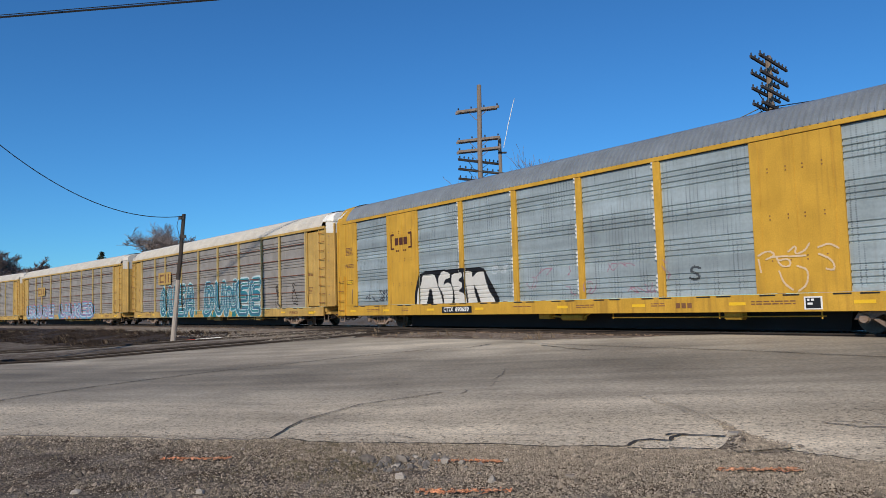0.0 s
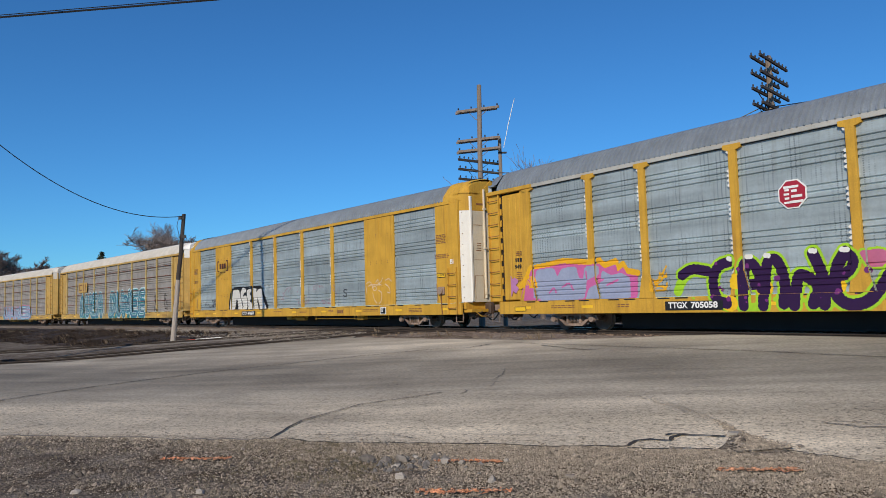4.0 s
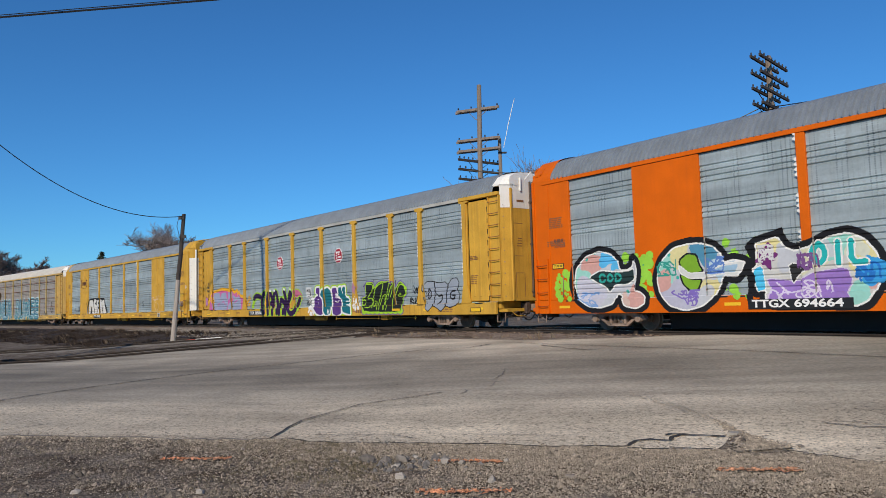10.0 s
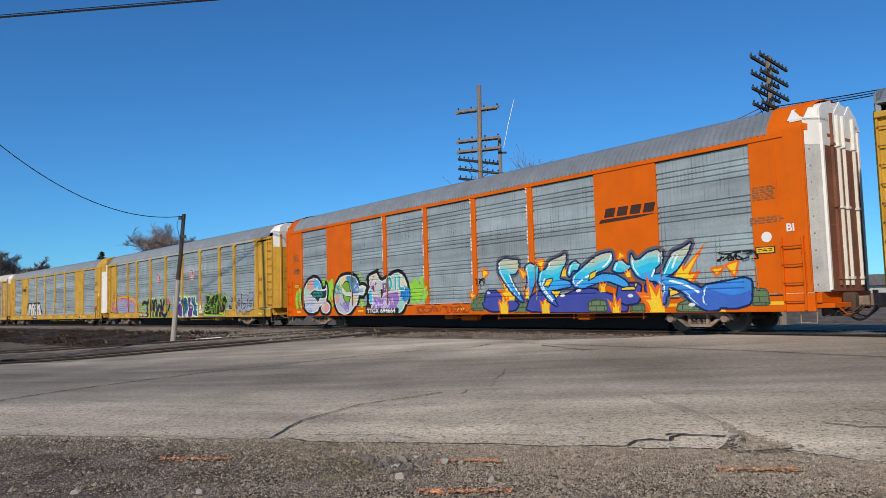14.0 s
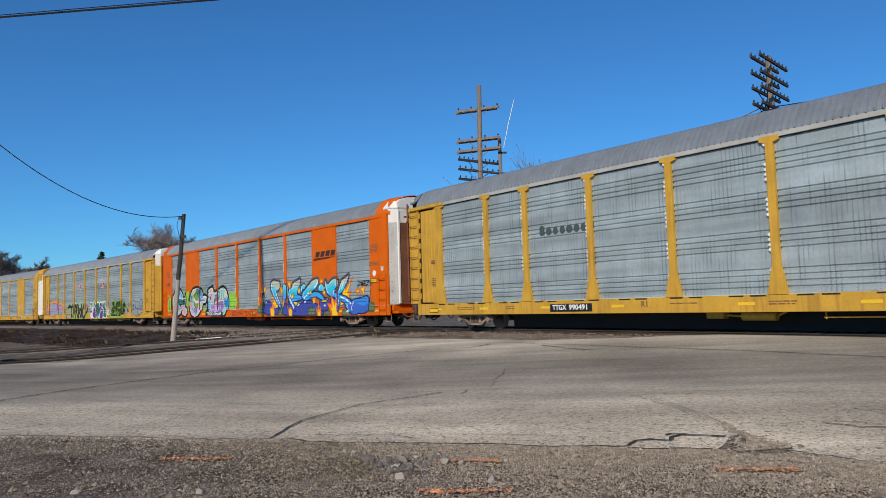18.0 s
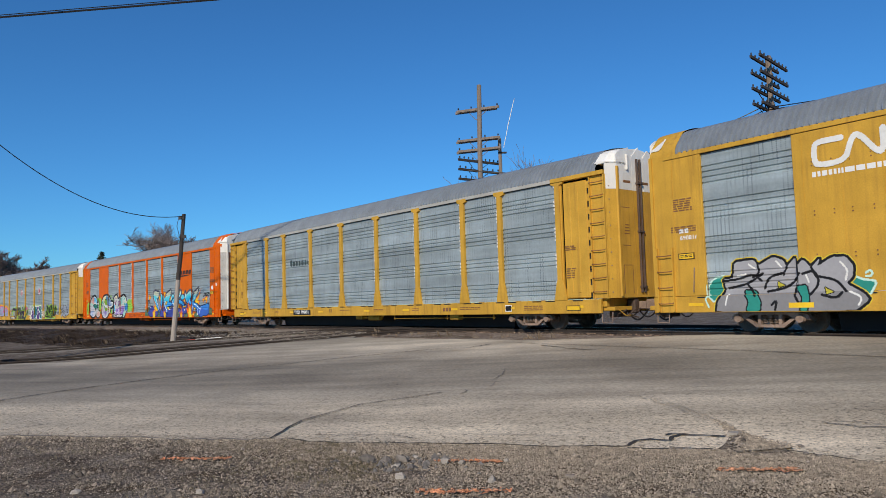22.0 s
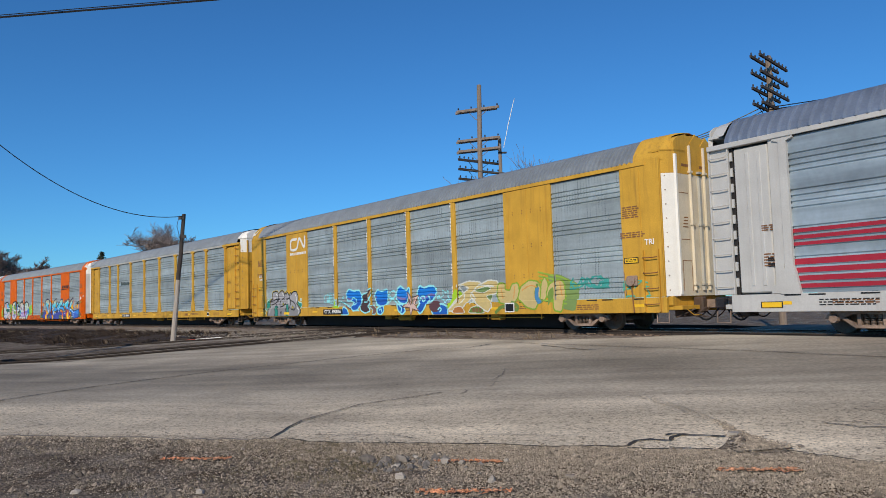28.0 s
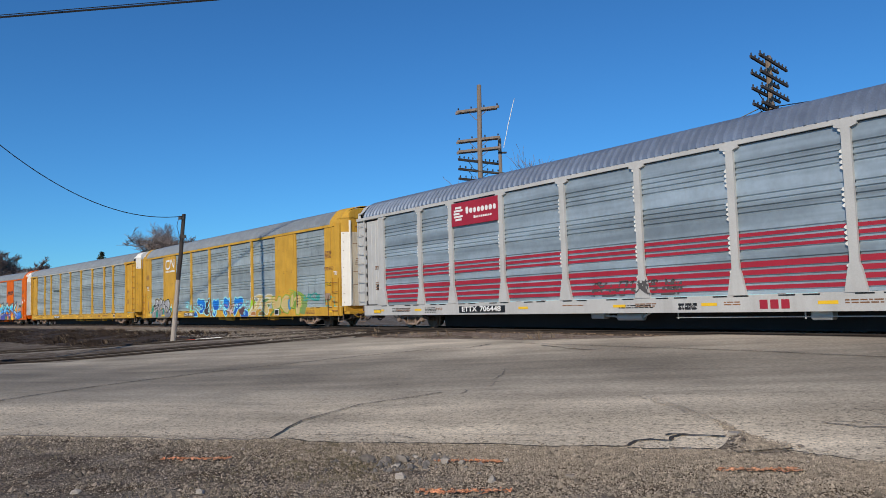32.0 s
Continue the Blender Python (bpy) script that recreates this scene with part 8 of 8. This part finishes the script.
lean = pole("utility_pole", "short leaning wooden pole with a pale weathered lower half", (-11.36, 30.7, 0.1), (-10.87, 30.7, 5.62), 0.11, 0.075, M["wood_pale"], M["wood_dark"], 0.5)
bm = bmesh.new()
box(bm, 0.3, 0.52, -0.14, -0.08, 5.28, 5.42)
tube(bm, (0.54, -0.1, 5.5), (0.51, -0.1, 4.6), 0.03, n=6)
box(bm, 0.48, 0.6, -0.16, -0.04, 4.5, 4.62)
part("bracket", bm, M["black"], lean)
bm = bmesh.new()
tube(bm, (0.32, -0.12, 5.4), (0.24, -0.14, 5.0), 0.012, n=5)
tube(bm, (0.24, -0.14, 5.0), (0.38, -0.12, 4.4), 0.012, n=5)
part("drop_wire", bm, M["wire"], lean)

HIGH = (-15.8, 22.1)
tall = pole("utility_pole", "tall brown wooden utility pole beside the road", (HIGH[0], HIGH[1], 0), (HIGH[0] - 0.8, HIGH[1], 16.9), 0.17, 0.11, M["wood"])
west = pole("utility_pole", "tall brown wooden utility pole behind the sidings", (-36.2, 33.1, -0.3), (-36.2, 33.1, 15.6), 0.19, 0.13, M["wood"])
other = pole("utility_pole", "tall brown wooden utility pole across the road", (40.0, 14.06, -0.3), (40.1, 14.06, 13.0), 0.19, 0.13, M["wood"])
wire("thin black wire sagging down to the leaning pole", (HIGH[0] - 0.1, HIGH[1], 9.1), (-10.87, 30.6, 5.52), 1.35, 0.016)
wire("thick black cable high over the road", (-36.1, 33.05, 14.48), (40.0, 14.0, 10.1), 0.01, 0.042, 40)
wire("thin black wire high over the road", (-36.1, 33.15, 14.63), (40.0, 14.1, 10.25), 0.03, 0.018, 40)

P1, P2 = (1.96, 38.0), (15.0, 33.0)
t1 = pole("telegraph_pole", "old wooden telegraph pole with six crossarms", (P1[0] - 0.05, P1[1], -0.3), (P1[0] + 0.18, P1[1], 13.0), 0.17, 0.12, M["wood"])
for z, al, ln, m, pins in ((12.0, (0.93, -0.36), 2.35, M["wood"], 4), (10.4, (0.93, -0.36), 2.35, M["wood"], 4), (9.85, (0.93, -0.36), 2.35, M["wood"], 4),
                           (9.2, N, 2.75, M["wood_dark"], 10), (8.7, N, 2.75, M["wood_dark"], 8), (8.2, N, 2.75, M["wood_dark"], 8)):
    crossarm(t1, z, al, ln, m, pins, (0.12, 0))
for z in (12.0, 10.4, 9.85):
    crossarm(t1, z - 0.02, (0.93, -0.36), 2.3, M["wood"], 0, (0.05, 0.28), False)
t2 = pole("telegraph_pole", "old wooden telegraph pole with paired dark crossarms", (P2[0] + 0.12, P2[1], -0.3), (P2[0] + 0.18, P2[1], 12.45), 0.17, 0.13, M["wood"])
for z in (12.38, 11.64, 10.95, 10.25):
    for o in ((-0.06, 0.1), (0.22, -0.18)):
        crossarm(t2, z, (0.68, 0.73), 3.5, M["wood_dark"], 8, o, z < 11.5)
t3 = pole("service_pole", "slim wooden pole with a leaning white mast", (3.13, 38.0, -0.3), (3.13, 38.0, 10.1), 0.12, 0.09, M["wood"])
bm = bmesh.new()
tube(bm, (0.2, -0.1, 9.9), (0.45, -0.1, 11.0), 0.018, 0.016, n=6)
tube(bm, (0.45, -0.1, 11.0), (0.84, -0.1, 12.5), 0.022, 0.014, n=8)
part("mast", bm, M["white"], t3, "white antenna mast")
bm = bmesh.new()
box(bm, -0.1, 0.35, -0.1, 0, 9.6, 9.68)
part("bracket", bm, M["wood_dark"], t3)
for k in range(3):
    wire("thin black line wire between the telegraph poles", (P2[0] - 0.6 + 0.4 * k, P2[1] - 0.4 + 0.3 * k, 9.9 + 0.0 * k), (P1[0] - 0.6 + 0.5 * k, P1[1] - 0.4 + 0.4 * k, 8.4), 1.1 - 0.12 * k, 0.024)
    far = Vector((P2[0], P2[1], 0)) + Vector((0.62, -0.78, 0)) * 30
    wire("thin black line wire between the telegraph poles", (P2[0] - 0.6 + 0.4 * k, P2[1] - 0.4 + 0.3 * k, 9.9), (far.x, far.y, 11.2), 1.0, 0.024)

# a fallen gate arm
gate = thing("gate_arm", "broken red and white crossing gate arm lying on the ground", "gate arm", m=Matrix.Translation((-10.75, 30.5, 0.3)) @ pose(0, 0, 0, 0, -3, -3))
for k, (a, b, m) in enumerate(((0.0, 0.42, "gate_red"), (0.42, 1.5, "white"))):
    bm = bmesh.new()
    box(bm, a, b, -0.05, 0.05, -0.05, 0.06, 0.01)
    part("board", bm, M[m], gate, "faded red board" if m == "gate_red" else "white board")


def bare_tree(name, label, base, height, spread, seed, levels=5, trunk=0.3, fine=0.02, wide=1.0, haze=0):
    """A leafless tree: a tapered trunk that forks again and again, each limb bending a little."""
    rng = random.Random(seed)
    root = thing(name, label, "tree", m=Matrix.Translation(base))
    wood_v, wood_f, twig_v, twig_f = [], [], [], []

    def limb(p, d, length, r, lv):
        V, F = (wood_v, wood_f) if lv < 3 else (twig_v, twig_f)
        seg = 3
        n = 6 if lv < 2 else 3
        for k in range(seg):
            q = p + d * length / seg
            r2 = max(fine * 0.5, r * 0.8)
            s = d.orthogonal().normalized()
            t = d.cross(s)
            b = len(V)
            for c, rr in ((p, r), (q, r2)):
                V.extend([tuple(c + (s * math.cos(j * math.tau / n) + t * math.sin(j * math.tau / n)) * rr) for j in range(n)])
            F.extend([(b + j, b + (j + 1) % n, b + n + (j + 1) % n, b + n + j) for j in range(n)])
            if lv < levels and (k > 0 or lv > 0):
                for _ in range(rng.choice((1, 2)) if lv < 3 else 2):
                    side = Vector((rng.uniform(-1, 1), rng.uniform(-1, 1), rng.uniform(-0.25, 0.6)))
                    nd = (d * 0.75 + side * spread).normalized()
                    limb(q, nd, length * rng.uniform(0.55, 0.8), r2 * rng.uniform(0.5, 0.72), lv + 1)
            p, r = q, r2
            d = (d + Vector((rng.uniform(-1, 1), rng.uniform(-1, 1), rng.uniform(-0.1, 0.3))) * 0.16).normalized()
    limb(Vector((0, 0, 0)), Vector((0.03, 0, 1)), height * 0.36, trunk, 0)
    top = max(v[2] for v in twig_v)
    wood_v[:] = [(v[0] * wide * height / top, v[1] * height / top, v[2] * height / top) for v in wood_v]
    twig_v[:] = [(v[0] * wide * height / top, v[1] * height / top, v[2] * height / top) for v in twig_v]
    # fine outer twigs, thickest on the upper shell of the crown
    tips = [Vector(v) for v in twig_v[::9]]
    for _ in range(haze):
        p = rng.choice(tips)
        d = Vector((rng.gauss(0, 1), rng.gauss(0, 1), rng.gauss(0.35, 0.8))).normalized() * height * rng.uniform(0.02, 0.055)
        sd = d.orthogonal().normalized() * fine * 0.55
        b = len(twig_v)
        twig_v.extend([tuple(p - sd), tuple(p + sd), tuple(p + d)])
        twig_f.append((b, b + 1, b + 2))
    part("trunk", from_lists("trunk", wood_v, wood_f, M["bark"]), None, root, "grey brown trunk and limbs")
    part("crown", from_lists("crown", twig_v, twig_f, M["twig"]), None, root, "bare reddish grey twigs")
    return root


bare_tree("tree", "tall bare tree with a dense rounded crown", (-36.0, 95, -0.4), 14.0, 0.95, 5, 6, 0.35, 0.045, 1.2, 9000)
bare_tree("tree", "bare spreading tree beside the tracks", (-55, 92, -0.4), 10.3, 0.95, 11, 6, 0.32, 0.04, 1.0, 7000)
bare_tree("tree", "bare spreading tree with a broad crown", (-52.3, 93, -0.4), 9.6, 1.0, 17, 6, 0.3, 0.04, 1.0, 6000)
bare_tree("tree", "bare slender tree far behind the tracks", (7.0, 70, -0.4), 17.2, 0.6, 23, 5, 0.3, 0.03)
bare_tree("tree", "bare slender tree with thin upright limbs", (9.6, 72, -0.4), 16.4, 0.6, 31, 5, 0.3, 0.03)

conifer = thing("conifer_tree", "small dark conifer behind the train", "tree", m=Matrix.Translation((-42, 90, -0.3)))
bm = bmesh.new()
tube(bm, (0, 0, 0), (0, 0, 9.3), 0.2, 0.03)
part("trunk", bm, M["bark"], conifer)
verts, faces = [], []
rng = random.Random(4)
for k in range(1100):
    z = 2.0 + 7.3 * rng.random()
    r = (9.7 - z) * 0.42 * rng.uniform(0.1, 1)
    an = rng.uniform(0, 6.28)
    c = Vector((r * math.cos(an), r * math.sin(an), z - 0.2 * r))
    b = len(verts)
    for _ in range(3):
        verts.append(tuple(c + Vector((rng.uniform(-0.25, 0.25), rng.uniform(-0.25, 0.25), rng.uniform(-0.2, 0.25)))))
    faces.append((b, b + 1, b + 2))
part("crown", from_lists("crown", verts, faces, M["needles"]), None, conifer, "dark green needles")

# low house seen between the cars
M["siding"] = mat("pale_siding", (0.55, 0.53, 0.5), 0.8, var=0.08)
M["shingle"] = mat("grey_shingles", (0.16, 0.15, 0.15), 0.9, var=0.2)
house = thing("house", "low pale house with a grey roof beyond the road", "house", m=Matrix.Translation((82, 140, -0.6)) @ pose(0, 0, 0, 0, 0, 20))
bm = bmesh.new()
box(bm, -9, 9, -5, 5, 0, 3.2)
part("wall", bm, M["siding"], house)
bm = bmesh.new()
prism(bm, [(-9.6, 3.2), (9.6, 3.2), (7, 5.2), (-7, 5.2)], -5.6, 5.6)
part("roof", bm, M["shingle"], house)
for x in (-6, -2, 3, 6.5):
    bm = bmesh.new()
    box(bm, x - 0.7, x + 0.7, -5.06, -5.0, 1.0, 2.4)
    part("window", bm, M["black"], house)


def motions():
    times = [k * 0.5 for k in range(65)]
    for key, mid in ORDER:
        walk(CAR[key], [(t, car_pose(run_at(t) - mid)) for t in times])
    for w, x in WHEELSETS:
        walk(w, [(k * 0.1, pose(x, 0, 0.36, 0, -math.degrees((run_at(k * 0.1) - 87.72) / 0.36), 0)) for k in range(321)])


motions()
